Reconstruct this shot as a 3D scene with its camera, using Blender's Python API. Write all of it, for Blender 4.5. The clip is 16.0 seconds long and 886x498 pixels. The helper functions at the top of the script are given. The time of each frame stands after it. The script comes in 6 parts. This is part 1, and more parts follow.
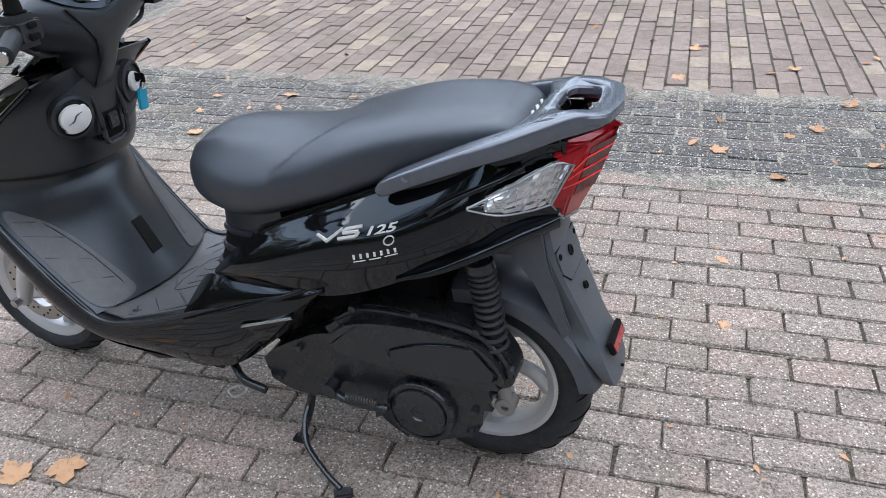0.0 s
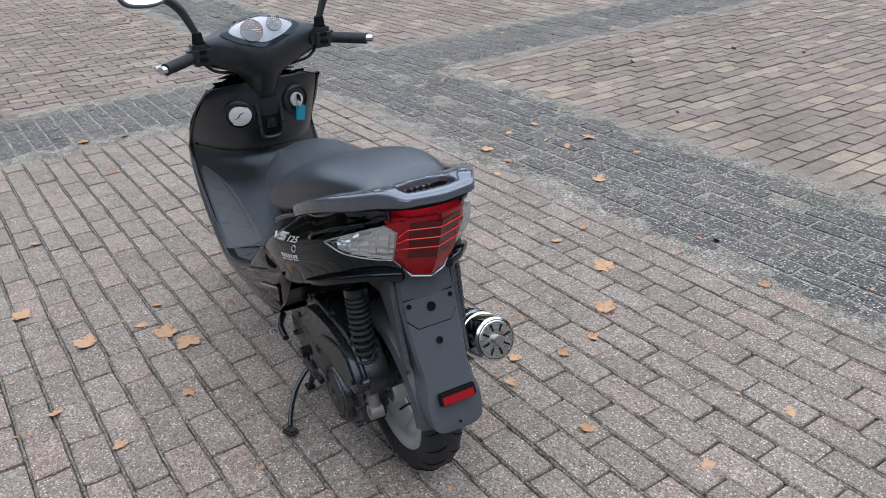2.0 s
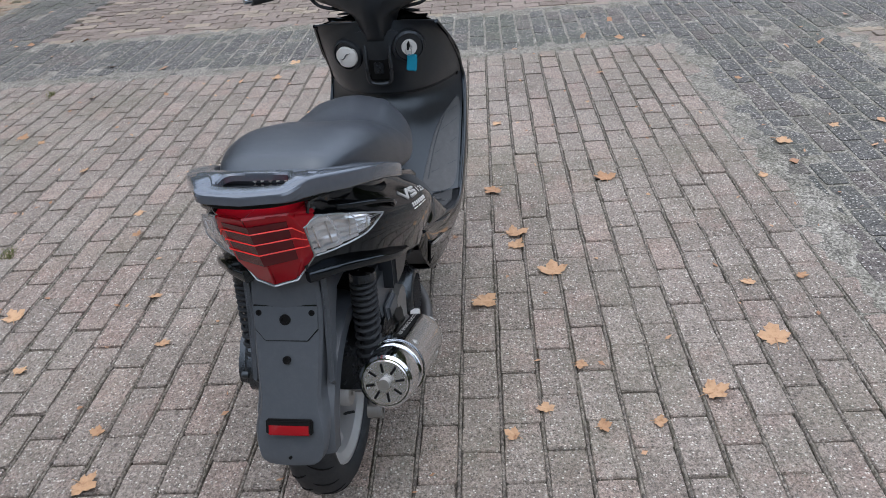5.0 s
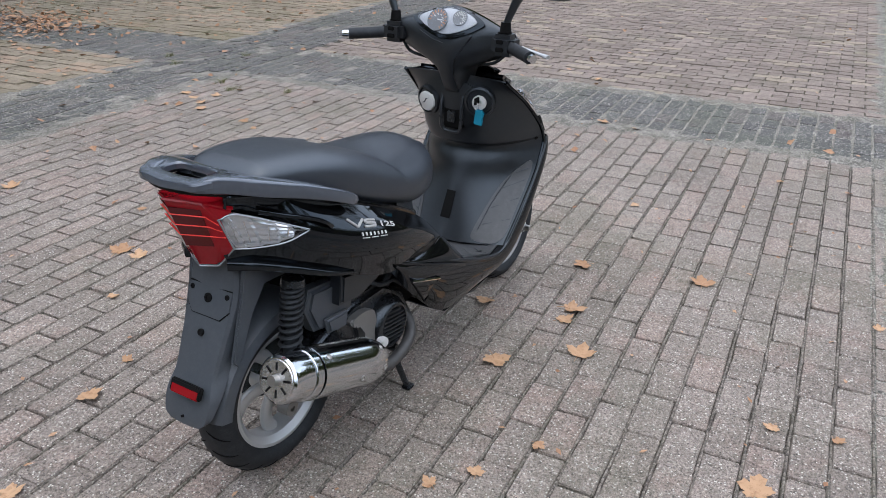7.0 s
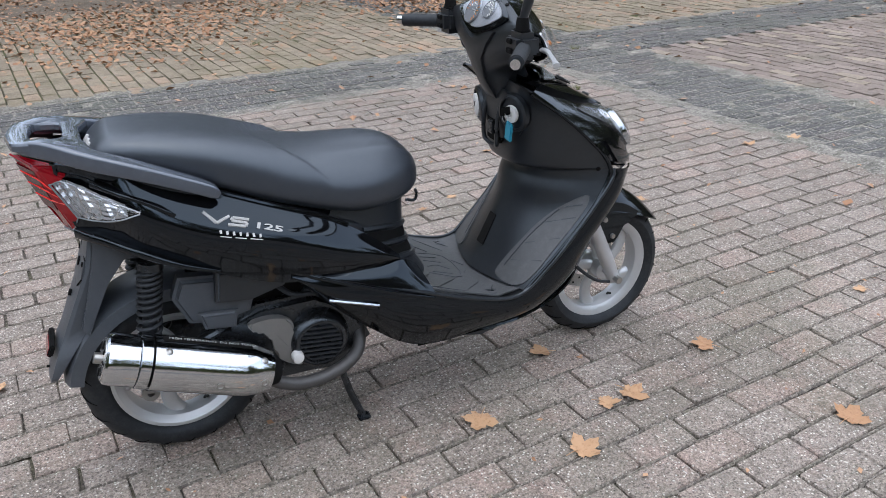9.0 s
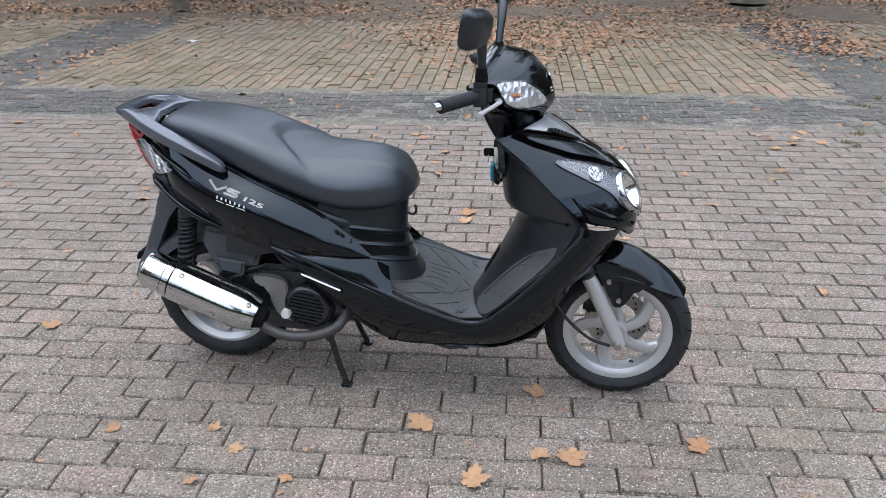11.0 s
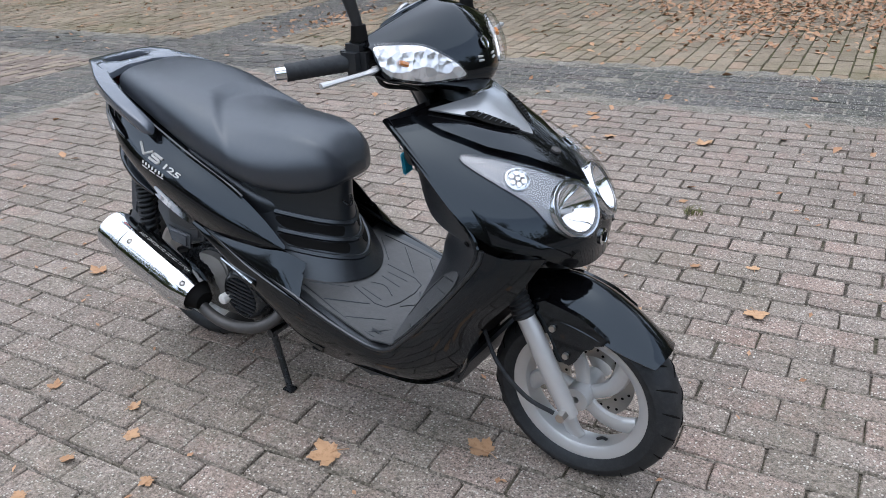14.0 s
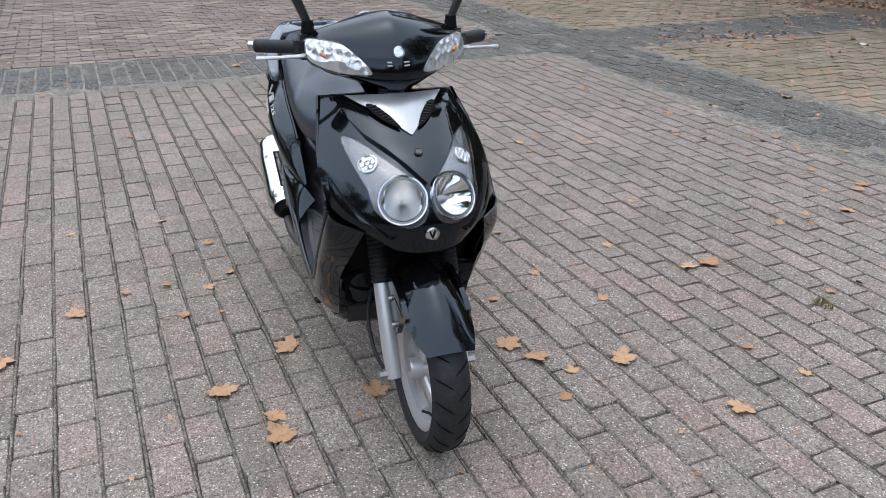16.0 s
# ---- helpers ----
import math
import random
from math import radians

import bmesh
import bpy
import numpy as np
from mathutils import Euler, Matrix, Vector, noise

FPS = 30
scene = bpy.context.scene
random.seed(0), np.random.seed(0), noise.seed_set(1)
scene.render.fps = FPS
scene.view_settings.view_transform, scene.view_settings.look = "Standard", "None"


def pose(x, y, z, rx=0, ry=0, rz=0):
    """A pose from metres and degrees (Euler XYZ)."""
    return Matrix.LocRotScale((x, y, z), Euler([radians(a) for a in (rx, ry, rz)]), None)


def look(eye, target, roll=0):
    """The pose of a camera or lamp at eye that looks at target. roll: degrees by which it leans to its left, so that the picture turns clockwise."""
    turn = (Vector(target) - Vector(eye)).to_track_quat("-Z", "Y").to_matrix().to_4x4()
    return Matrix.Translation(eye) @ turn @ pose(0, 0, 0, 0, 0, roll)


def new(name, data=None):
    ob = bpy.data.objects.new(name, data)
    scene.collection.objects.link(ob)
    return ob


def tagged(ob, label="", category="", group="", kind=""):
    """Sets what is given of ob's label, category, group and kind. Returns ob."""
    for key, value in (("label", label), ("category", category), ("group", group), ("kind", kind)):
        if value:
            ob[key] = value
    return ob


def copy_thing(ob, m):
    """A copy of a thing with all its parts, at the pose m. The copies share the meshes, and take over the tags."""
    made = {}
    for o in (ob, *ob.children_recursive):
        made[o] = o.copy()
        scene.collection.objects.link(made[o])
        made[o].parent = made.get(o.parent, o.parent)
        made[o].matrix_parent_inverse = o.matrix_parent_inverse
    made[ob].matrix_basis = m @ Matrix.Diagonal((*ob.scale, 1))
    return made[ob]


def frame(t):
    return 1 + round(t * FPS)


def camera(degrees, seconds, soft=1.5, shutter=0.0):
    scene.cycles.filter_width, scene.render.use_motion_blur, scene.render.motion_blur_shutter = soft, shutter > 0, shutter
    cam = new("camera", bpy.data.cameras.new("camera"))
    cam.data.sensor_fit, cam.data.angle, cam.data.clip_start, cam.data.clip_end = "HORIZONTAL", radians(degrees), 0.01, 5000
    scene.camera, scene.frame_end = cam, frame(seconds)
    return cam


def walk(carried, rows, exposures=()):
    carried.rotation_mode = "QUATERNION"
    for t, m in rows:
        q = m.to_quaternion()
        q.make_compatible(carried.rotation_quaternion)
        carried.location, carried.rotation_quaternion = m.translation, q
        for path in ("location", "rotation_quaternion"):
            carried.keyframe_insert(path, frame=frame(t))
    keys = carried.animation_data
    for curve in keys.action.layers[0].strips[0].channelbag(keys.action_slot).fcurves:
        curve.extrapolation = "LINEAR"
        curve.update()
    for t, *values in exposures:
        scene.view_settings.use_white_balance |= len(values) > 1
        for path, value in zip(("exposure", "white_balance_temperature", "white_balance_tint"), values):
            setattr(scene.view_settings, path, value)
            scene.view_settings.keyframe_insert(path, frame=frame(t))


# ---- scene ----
cam = camera(58.6, 16.0, soft=0.6)
PATH = [
    (0, (-0.305, 1.321, 1.32), (0.224, -0.326, 0.316), -3.1),
    (0.2, (-0.453, 1.257, 1.305), (0.302, -0.316, 0.328), -4.7),
    (0.5, (-0.678, 1.194, 1.364), (0.356, -0.221, 0.4), -4.7),
    (0.8, (-0.813, 1.107, 1.384), (0.362, -0.218, 0.453), -3.7),
    (1, (-0.874, 1.037, 1.406), (0.338, -0.245, 0.463), -3.4),
    (1.5, (-1.128, 0.904, 1.428), (0.234, -0.234, 0.508), -3.4),
    (2, (-1.442, 0.838, 1.475), (0.046, -0.148, 0.572), -2.7),
    (2.5, (-1.546, 0.81, 1.48), (0.022, -0.116, 0.652), -2.4),
    (3, (-1.571, 0.777, 1.472), (0.043, -0.103, 0.684), -1.8),
    (3.5, (-1.522, 0.649, 1.443), (0.134, -0.07, 0.582), -3.5),
    (4, (-1.397, 0.316, 1.422), (0.257, -0.238, 0.443), -5.5),
    (4.2, (-1.397, 0.169, 1.405), (0.279, -0.25, 0.397), -6.7),
    (6.3, (-1.335, -1.031, 1.421), (0.318, -0.355, 0.522), 2.0),
    (6.5, (-1.334, -1.067, 1.421), (0.32, -0.364, 0.543), 1.5),
    (7, (-1.294, -1.12, 1.412), (0.331, -0.335, 0.551), 0.9),
    (7.3, (-1.215, -1.16, 1.395), (0.389, -0.335, 0.531), 0.4),
    (7.5, (-1.107, -1.203, 1.375), (0.473, -0.337, 0.506), 0.3),
    (7.8, (-0.94, -1.299, 1.381), (0.574, -0.336, 0.498), 0.0),
    (8, (-0.827, -1.369, 1.363), (0.594, -0.275, 0.478), -0.5),
    (8.5, (-0.537, -1.64, 1.366), (0.609, -0.256, 0.488), -0.7),
    (9, (-0.232, -1.775, 1.336), (0.673, -0.217, 0.468), -0.8),
    (9.2, (-0.101, -1.844, 1.34), (0.698, -0.228, 0.473), -0.4),
    (11.3, (1.02, -2.288, 1.435), (0.804, -0.475, 0.62), -0.4),
    (11.5, (1.044, -2.31, 1.436), (0.821, -0.493, 0.629), -0.3),
    (12, (1.061, -2.309, 1.435), (0.819, -0.493, 0.632), -0.1),
    (12.2, (1.087, -2.254, 1.449), (0.816, -0.453, 0.624), -0.3),
    (12.5, (1.106, -2.154, 1.375), (0.821, -0.362, 0.534), -0.1),
    (12.7, (1.157, -2.027, 1.361), (0.845, -0.258, 0.483), -0.4),
    (13, (1.223, -1.898, 1.329), (0.868, -0.134, 0.455), -0.9),
    (13.5, (1.506, -1.721, 1.294), (0.858, -0.033, 0.439), -3.4),
    (14, (1.756, -1.521, 1.281), (0.845, 0.037, 0.419), -3.3),
    (14.5, (1.987, -1.275, 1.288), (0.838, 0.115, 0.423), -3.8),
    (14.7, (2.128, -1.204, 1.291), (0.862, 0.084, 0.431), -4.0),
    (15, (2.319, -1.093, 1.324), (0.93, 0.057, 0.459), -3.8),
    (15.5, (2.528, -0.884, 1.323), (1.028, 0.125, 0.467), -1.9),
    (16, (2.85, -0.795, 1.346), (1.202, -0.038, 0.503), 0.9),
]
EXPOSURE = 1.70
DRIFT = [(0, 0.26), (0.5, 0.14), (1.0, 0.02), (2.0, -0.12), (3.2, -0.20), (4.2, -0.24), (6.5, -0.17), (8.0, -0.14), (9.2, -0.01), (11.5, 0.0), (12.5, 0.02), (14.5, -0.12), (15.5, -0.20), (16, -0.18)]
walk(cam, [(t, look(eye, target, roll)) for t, eye, target, roll in PATH], [(t, EXPOSURE + d) for t, d in DRIFT])

# ---- light: an overcast autumn sky with a wide soft sun ----
SUN_UP, SUN_ROUND = 84.0, 240.0
world = bpy.data.worlds.new("overcast_sky")
scene.world = world
world.use_nodes = True
wn = world.node_tree.nodes
sky = wn.new("ShaderNodeTexSky")
sky.sky_type, sky.sun_disc = "NISHITA", False
sky.sun_elevation, sky.sun_rotation = radians(SUN_UP), radians(SUN_ROUND)
sky.dust_density, sky.air_density, sky.ozone_density = 1.0, 1.0, 1.0
pale = wn.new("ShaderNodeHueSaturation")
pale.inputs["Saturation"].default_value = 0.52
world.node_tree.links.new(sky.outputs[0], pale.inputs["Color"])
world.node_tree.links.new(pale.outputs[0], wn["Background"].inputs["Color"])
wn["Background"].inputs["Strength"].default_value = 0.15
sun = new("sun", bpy.data.lights.new("sun", "SUN"))
sun.data.energy, sun.data.angle, sun.data.color = 0.5, radians(120), (1.0, 0.99, 0.97)
a, e = radians(SUN_ROUND), radians(SUN_UP)
sun.matrix_world = look((0, 0, 0), (-math.sin(a) * math.cos(e), -math.cos(a) * math.cos(e), -math.sin(e)))


# ---- materials ----
class Nodes:
    """A small hand for writing node materials."""

    def __init__(self, name):
        self.mat = bpy.data.materials.new(name)
        self.mat.use_nodes = True
        self.tree = self.mat.node_tree
        self.bsdf = self.tree.nodes["Principled BSDF"]

    def add(self, kind, **sets):
        n = self.tree.nodes.new("ShaderNode" + kind)
        for k, v in sets.items():
            if k in ("operation", "blend_type", "data_type", "feature", "wave_type", "bands_direction", "noise_dimensions"):
                setattr(n, k, v)
            else:
                n.inputs[k.replace("_", " ")].default_value = v
        return n

    def link(self, a, b):
        self.tree.links.new(a, b)

    def coords(self, world_space=False):
        if world_space:
            return self.add("NewGeometry").outputs["Position"]
        return self.add("TexCoord").outputs["Object"]

    def noise(self, where, scale, detail=4.0, rough=0.6):
        n = self.add("TexNoise", Scale=scale, Detail=detail, Roughness=rough)
        self.link(where, n.inputs["Vector"])
        return n.outputs["Fac"]

    def ramp(self, fac, *stops):
        r = self.add("ValToRGB")
        while len(r.color_ramp.elements) < len(stops):
            r.color_ramp.elements.new(0.5)
        for el, (at, col) in zip(r.color_ramp.elements, stops):
            el.position = at
            el.color = (*col, 1) if isinstance(col, tuple) else (col, col, col, 1)
        self.link(fac, r.inputs["Fac"])
        return r.outputs["Color"]

    def mix(self, fac, a, b, how="MIX"):
        m = self.tree.nodes.new("ShaderNodeMixRGB")
        m.blend_type = how
        for sock, v in zip(m.inputs, (fac, a, b)):
            if hasattr(v, "is_linked"):
                self.link(v, sock)
            elif isinstance(v, tuple):
                sock.default_value = (*v, 1)
            else:
                sock.default_value = v if sock.type == "VALUE" else (v, v, v, 1)
        return m.outputs[0]

    def math(self, op, a, b=0.0):
        m = self.add("Math", operation=op)
        for sock, v in zip(m.inputs, (a, b)):
            if hasattr(v, "is_linked"):
                self.link(v, sock)
            else:
                sock.default_value = v
        return m.outputs[0]

    def bump(self, height, strength, distance=0.002):
        b = self.add("Bump", Strength=strength, Distance=distance)
        self.link(height, b.inputs["Height"])
        self.link(b.outputs[0], self.bsdf.inputs["Normal"])

    def put(self, **sets):
        for k, v in sets.items():
            sock = self.bsdf.inputs[k.replace("_", " ")]
            if hasattr(v, "is_linked"):
                self.link(v, sock)
            else:
                sock.default_value = (*v, 1) if isinstance(v, tuple) else v
        return self.mat


def paving(name, low, high, speck_light, speck_dark, moss=(0.10, 0.11, 0.06), moss_amount=0.25, grain=150.0, rough=0.88, light=0.80, sandy=0.25, pink=0.0, odd_tone=None, gritty=1.0):
    """Stone or concrete pavers: a tone for each piece, stains across pieces, exposed grit."""
    n = Nodes(name)
    w = n.coords(True)
    each = n.math("FRACT", n.math("ADD", n.add("ObjectInfo").outputs["Random"], n.add("NewGeometry").outputs["Random Per Island"]))
    base = n.mix(each, low, high)
    odd = n.math("GREATER_THAN", n.math("FRACT", n.math("MULTIPLY", each, 7.31)), 0.84)
    base = n.mix(n.math("MULTIPLY", odd, 0.6), base, odd_tone or (high[0] * 1.2, high[1] * 1.02, high[2] * 0.98))
    if pink:
        rosy = n.ramp(n.noise(w, 5.5, 5, 0.65), (0.52, 0.0), (0.68, 1.0))
        base = n.mix(n.math("MULTIPLY", rosy, pink), base, (high[0] * 1.18, high[1] * 0.90, high[2] * 0.88))
    stain = n.ramp(n.noise(w, 1.3, 6, 0.7), (0.35, 0.86), (0.65, 1.12))
    base = n.mix(1.0, base, stain, "MULTIPLY")
    blotch = n.ramp(n.noise(w, 17, 5, 0.7), (0.3, 0.78), (0.7, 1.18))
    base = n.mix(1.0, base, blotch, "MULTIPLY")
    chips = n.ramp(n.noise(w, 110, 4, 0.8), (0.36, 1.0 - 0.38 * gritty), (0.5, 1.0), (0.62, 1.0 + 0.34 * gritty))
    base = n.mix(1.0, base, chips, "MULTIPLY")
    grit = n.add("TexVoronoi", Scale=grain)
    n.link(w, grit.inputs["Vector"])
    tone = n.add("SeparateColor")
    n.link(grit.outputs["Color"], tone.inputs[0])
    core = n.ramp(grit.outputs["Distance"], (0.30, 1.0), (0.48, 0.0))
    pale = n.math("MULTIPLY", n.math("GREATER_THAN", tone.outputs[0], light), core)
    base = n.mix(n.math("MULTIPLY", pale, 0.85 * gritty), base, speck_light)
    pit = n.math("MULTIPLY", n.math("LESS_THAN", tone.outputs[1], 0.22), core)
    base = n.mix(n.math("MULTIPLY", pit, 0.6 * gritty), base, speck_dark)
    fines = n.add("TexVoronoi", Scale=grain * 2.3)
    n.link(w, fines.inputs["Vector"])
    fine_tone = n.add("SeparateColor")
    n.link(fines.outputs["Color"], fine_tone.inputs[0])
    base = n.mix(1.0, base, n.ramp(fine_tone.outputs[0], (0.0, 1.0 - 0.26 * gritty), (1.0, 1.0 + 0.26 * gritty)), "MULTIPLY")
    green = n.ramp(n.math("MULTIPLY", n.noise(w, 3.1, 8, 0.75), n.noise(w, 0.8, 2)), (0.24, 0.0), (0.40, 1.0))
    base = n.mix(n.math("MULTIPLY", green, moss_amount), base, moss)
    dusty = n.ramp(n.noise(w, 42, 8, 0.85), (0.53, 0.0), (0.60, 1.0))
    base = n.mix(n.math("MULTIPLY", dusty, sandy), base, (0.37, 0.345, 0.30))
    n.bump(n.math("ADD", n.math("MULTIPLY", grit.outputs["Distance"], -0.8), n.noise(w, 140, 4)), 0.85, 0.004)
    return n.put(Base_Color=base, Roughness=rough, Specular_IOR_Level=0.25)


def plastic(name, colour, rough, grain=0.15, grain_scale=900, dust=0.25, coat=0.0, metal=0.0, scratch=0.0, vary=0.16, shine=0.5):
    n = Nodes(name)
    w = n.coords()
    cloud = n.noise(w, 14, 6, 0.7)
    film = n.ramp(n.noise(w, 55, 8, 0.8), (0.45, 0.0), (0.8, 1.0))
    tone = tuple(min(1.0, c * 1.2 + 0.045) for c in colour)
    base = n.mix(n.math("MULTIPLY", n.math("MULTIPLY", film, cloud), dust), colour, tone)
    vary = n.math("ADD", n.math("MULTIPLY", cloud, vary), rough - vary / 2)
    if scratch:
        stretched = n.add("Mapping")
        stretched.inputs["Scale"].default_value = (30, 220, 420)
        n.link(w, stretched.inputs["Vector"])
        lines = n.ramp(n.noise(stretched.outputs[0], 1.0, 3), (0.62, 0.0), (0.72, 1.0))
        vary = n.math("ADD", vary, n.math("MULTIPLY", n.math("MULTIPLY", lines, cloud), scratch))
    if grain:
        n.bump(n.noise(w, grain_scale, 2), grain, 0.0006)
    return n.put(Base_Color=base, Roughness=vary, Coat_Weight=coat, Coat_Roughness=0.03, Metallic=metal, Specular_IOR_Level=shine)


BRICK_GREY = paving("grey_concrete_paver", (0.214, 0.182, 0.156), (0.262, 0.225, 0.195), (0.54, 0.51, 0.46), (0.06, 0.052, 0.046), pink=0.35, odd_tone=(0.29, 0.228, 0.195), gritty=1.2)
BRICK_DARK = paving("mossy_dark_paver", (0.074, 0.074, 0.072), (0.106, 0.104, 0.100), (0.46, 0.44, 0.41), (0.022, 0.022, 0.021), moss=(0.085, 0.098, 0.070), moss_amount=0.5, light=0.70, grain=110.0, sandy=0.55, gritty=1.35)
BRICK_BROWN = paving("brown_clay_brick", (0.205, 0.166, 0.143), (0.275, 0.226, 0.196), (0.38, 0.33, 0.28), (0.08, 0.065, 0.055), grain=220.0, gritty=0.6, sandy=0.15, odd_tone=(0.375, 0.315, 0.24))
BRICK_OLIVE = paving("weathered_olive_brick", (0.235, 0.196, 0.143), (0.310, 0.258, 0.192), (0.38, 0.33, 0.26), (0.09, 0.075, 0.055), moss=(0.13, 0.125, 0.06), moss_amount=0.5, grain=240.0, gritty=0.6, sandy=0.15)


def soil(name, dark, mid, pale, bumpy=0.004, spots=160.0, moss=0.0):
    """Loose ground: soil or sand with single grains in it."""
    n = Nodes(name)
    w = n.coords(True)
    tone = n.ramp(n.noise(w, 8, 8, 0.78), (0.34, dark), (0.52, mid), (0.74, pale))
    cells = n.add("TexVoronoi", Scale=spots)
    n.link(w, cells.inputs["Vector"])
    grain = n.add("SeparateColor")
    n.link(cells.outputs["Color"], grain.inputs[0])
    tone = n.mix(1.0, tone, n.ramp(grain.outputs[0], (0.0, 0.45), (0.6, 1.0), (1.0, 1.75)), "MULTIPLY")
    if moss:
        green = n.ramp(n.noise(w, 4.5, 6, 0.7), (0.46, 0.0), (0.58, 1.0))
        tone = n.mix(n.math("MULTIPLY", green, moss), tone, (0.085, 0.095, 0.032))
    n.bump(n.math("ADD", n.noise(w, 260, 4), n.math("MULTIPLY", cells.outputs["Distance"], -0.6)), 0.8, bumpy)
    return n.put(Base_Color=tone, Roughness=0.95, Specular_IOR_Level=0.2)


JOINT = soil("dark_joint_soil", (0.060, 0.053, 0.045), (0.105, 0.093, 0.080), (0.17, 0.152, 0.13), moss=0.25)
FILL = soil("grey_joint_grit", (0.14, 0.122, 0.105), (0.195, 0.173, 0.149), (0.26, 0.234, 0.204), moss=0.12)
SAND = soil("pale_joint_sand", (0.13, 0.123, 0.108), (0.23, 0.217, 0.19), (0.37, 0.35, 0.31), moss=0.12)
MOSSY = soil("mossy_joint_soil", (0.045, 0.042, 0.028), (0.08, 0.074, 0.048), (0.13, 0.115, 0.078), moss=0.85)
n = Nodes("leafy_forest_soil")
w = n.coords(True)
soil = n.ramp(n.noise(w, 5, 9, 0.8), (0.3, (0.09, 0.07, 0.05)), (0.55, (0.16, 0.125, 0.09)), (0.8, (0.25, 0.185, 0.13)))
n.bump(n.noise(w, 60, 6), 0.9, 0.02)
SOIL = n.put(Base_Color=soil, Roughness=0.95)


def leafy(name, low, high, spot):
    n = Nodes(name)
    w = n.coords(True)
    each = n.math("FRACT", n.math("ADD", n.add("ObjectInfo").outputs["Random"], n.add("NewGeometry").outputs["Random Per Island"]))
    base = n.mix(each, low, high)
    base = n.mix(n.ramp(n.noise(w, 70, 6, 0.7), (0.5, 0.0), (0.72, 0.75)), base, spot)
    n.bump(n.noise(w, 150, 3), 0.4, 0.002)
    return n.put(Base_Color=base, Roughness=0.62, Specular_IOR_Level=0.35)


LEAF = leafy("dry_brown_leaf", (0.36, 0.20, 0.105), (0.52, 0.33, 0.19), (0.22, 0.11, 0.055))
LITTER = leafy("old_leaf_litter", (0.32, 0.165, 0.09), (0.52, 0.315, 0.185), (0.20, 0.10, 0.055))
GREEN = leafy("green_tree_leaf", (0.035, 0.06, 0.018), (0.10, 0.115, 0.03), (0.16, 0.10, 0.03))
GRASS = leafy("long_grass_blade", (0.06, 0.085, 0.025), (0.20, 0.19, 0.075), (0.25, 0.2, 0.1))
n = Nodes("plane_tree_bark")
w = n.coords()
flake = n.ramp(n.noise(w, 7, 5, 0.7), (0.35, (0.07, 0.065, 0.05)), (0.5, (0.13, 0.12, 0.092)), (0.65, (0.20, 0.185, 0.14)))
n.bump(n.noise(w, 25, 6), 0.7, 0.02)
BARK = n.put(Base_Color=flake, Roughness=0.9)

GLOSS = plastic("gloss_black_paint", (0.0030, 0.0031, 0.0037), 0.05, grain=0.0, dust=0.12, scratch=0.10, vary=0.03, shine=0.52)
# the sky's blue is tinted into the paint's reflections
GLOSS.node_tree.nodes["Principled BSDF"].inputs["Specular Tint"].default_value = (0.72, 0.87, 1.0, 1)
MATTE = plastic("matte_black_plastic", (0.0095, 0.0102, 0.012), 0.34, shine=0.8, grain=0.25, grain_scale=1400, dust=0.35)
COWL = plastic("charcoal_cowl_plastic", (0.012, 0.0124, 0.0138), 0.36, shine=0.8, grain=0.15, grain_scale=1600, dust=0.4)
GREY = plastic("grey_mudguard_plastic", (0.057, 0.065, 0.075), 0.44, grain=0.2, dust=0.6)
RAIL = plastic("charcoal_rail_paint", (0.085, 0.098, 0.120), 0.26, grain=0.0, dust=0.5, metal=0.3, coat=0.8, vary=0.08)
VINYL = plastic("black_seat_vinyl", (0.022, 0.0253, 0.0325), 0.38, shine=0.95, grain=0.5, grain_scale=700, dust=0.4)
RUBBER = plastic("black_tyre_rubber", (0.012, 0.012, 0.013), 0.62, grain=0.3, grain_scale=300, dust=1.0)
MAT = plastic("worn_rubber_mat", (0.060, 0.063, 0.066), 0.42, grain=0.9, grain_scale=220, dust=1.0, scratch=0.3)
ENGINE = plastic("dark_engine_casting", (0.0085, 0.009, 0.0102), 0.27, shine=0.8, grain=0.3, grain_scale=500, dust=0.7)
ALLOY = plastic("silver_alloy_paint", (0.54, 0.55, 0.555), 0.36, grain=0.1, dust=0.3, metal=0.5)
CAST = plastic("dull_cast_aluminium", (0.24, 0.235, 0.225), 0.5, grain=0.6, grain_scale=300, dust=0.6, metal=0.6)
STEEL = plastic("bare_steel", (0.42, 0.41, 0.39), 0.33, grain=0.1, dust=0.4, metal=0.9)
CHROME = plastic("polished_chrome", (0.60, 0.625, 0.65), 0.09, grain=0.25, grain_scale=160, dust=0.1, metal=1.0, vary=0.05)
SILVER = plastic("silver_trim_paint", (0.38, 0.40, 0.42), 0.25, grain=0.0, dust=0.3, metal=0.6)
WHITE = plastic("off_white_marking", (0.62, 0.62, 0.60), 0.4, grain=0.0, dust=0.3)
PALE = plastic("pale_grey_marking", (0.38, 0.38, 0.37), 0.4, grain=0.0, dust=0.2)
BLUE = plastic("teal_key_tag", (0.01, 0.24, 0.36), 0.4, grain=0.0, dust=0.2)
DIAL = plastic("grey_dial_face", (0.17, 0.178, 0.19), 0.5, grain=0.0)
AMBER = plastic("amber_bulb", (0.55, 0.20, 0.05), 0.3, grain=0.0)
LAMP_BASE = plastic("bright_lamp_housing", (0.20, 0.207, 0.217), 0.20, grain=0.0, dust=0.1, metal=0.75)
PANEL = plastic("pale_instrument_panel", (0.40, 0.415, 0.44), 0.4, grain=0.0, dust=0.2, metal=0.3)
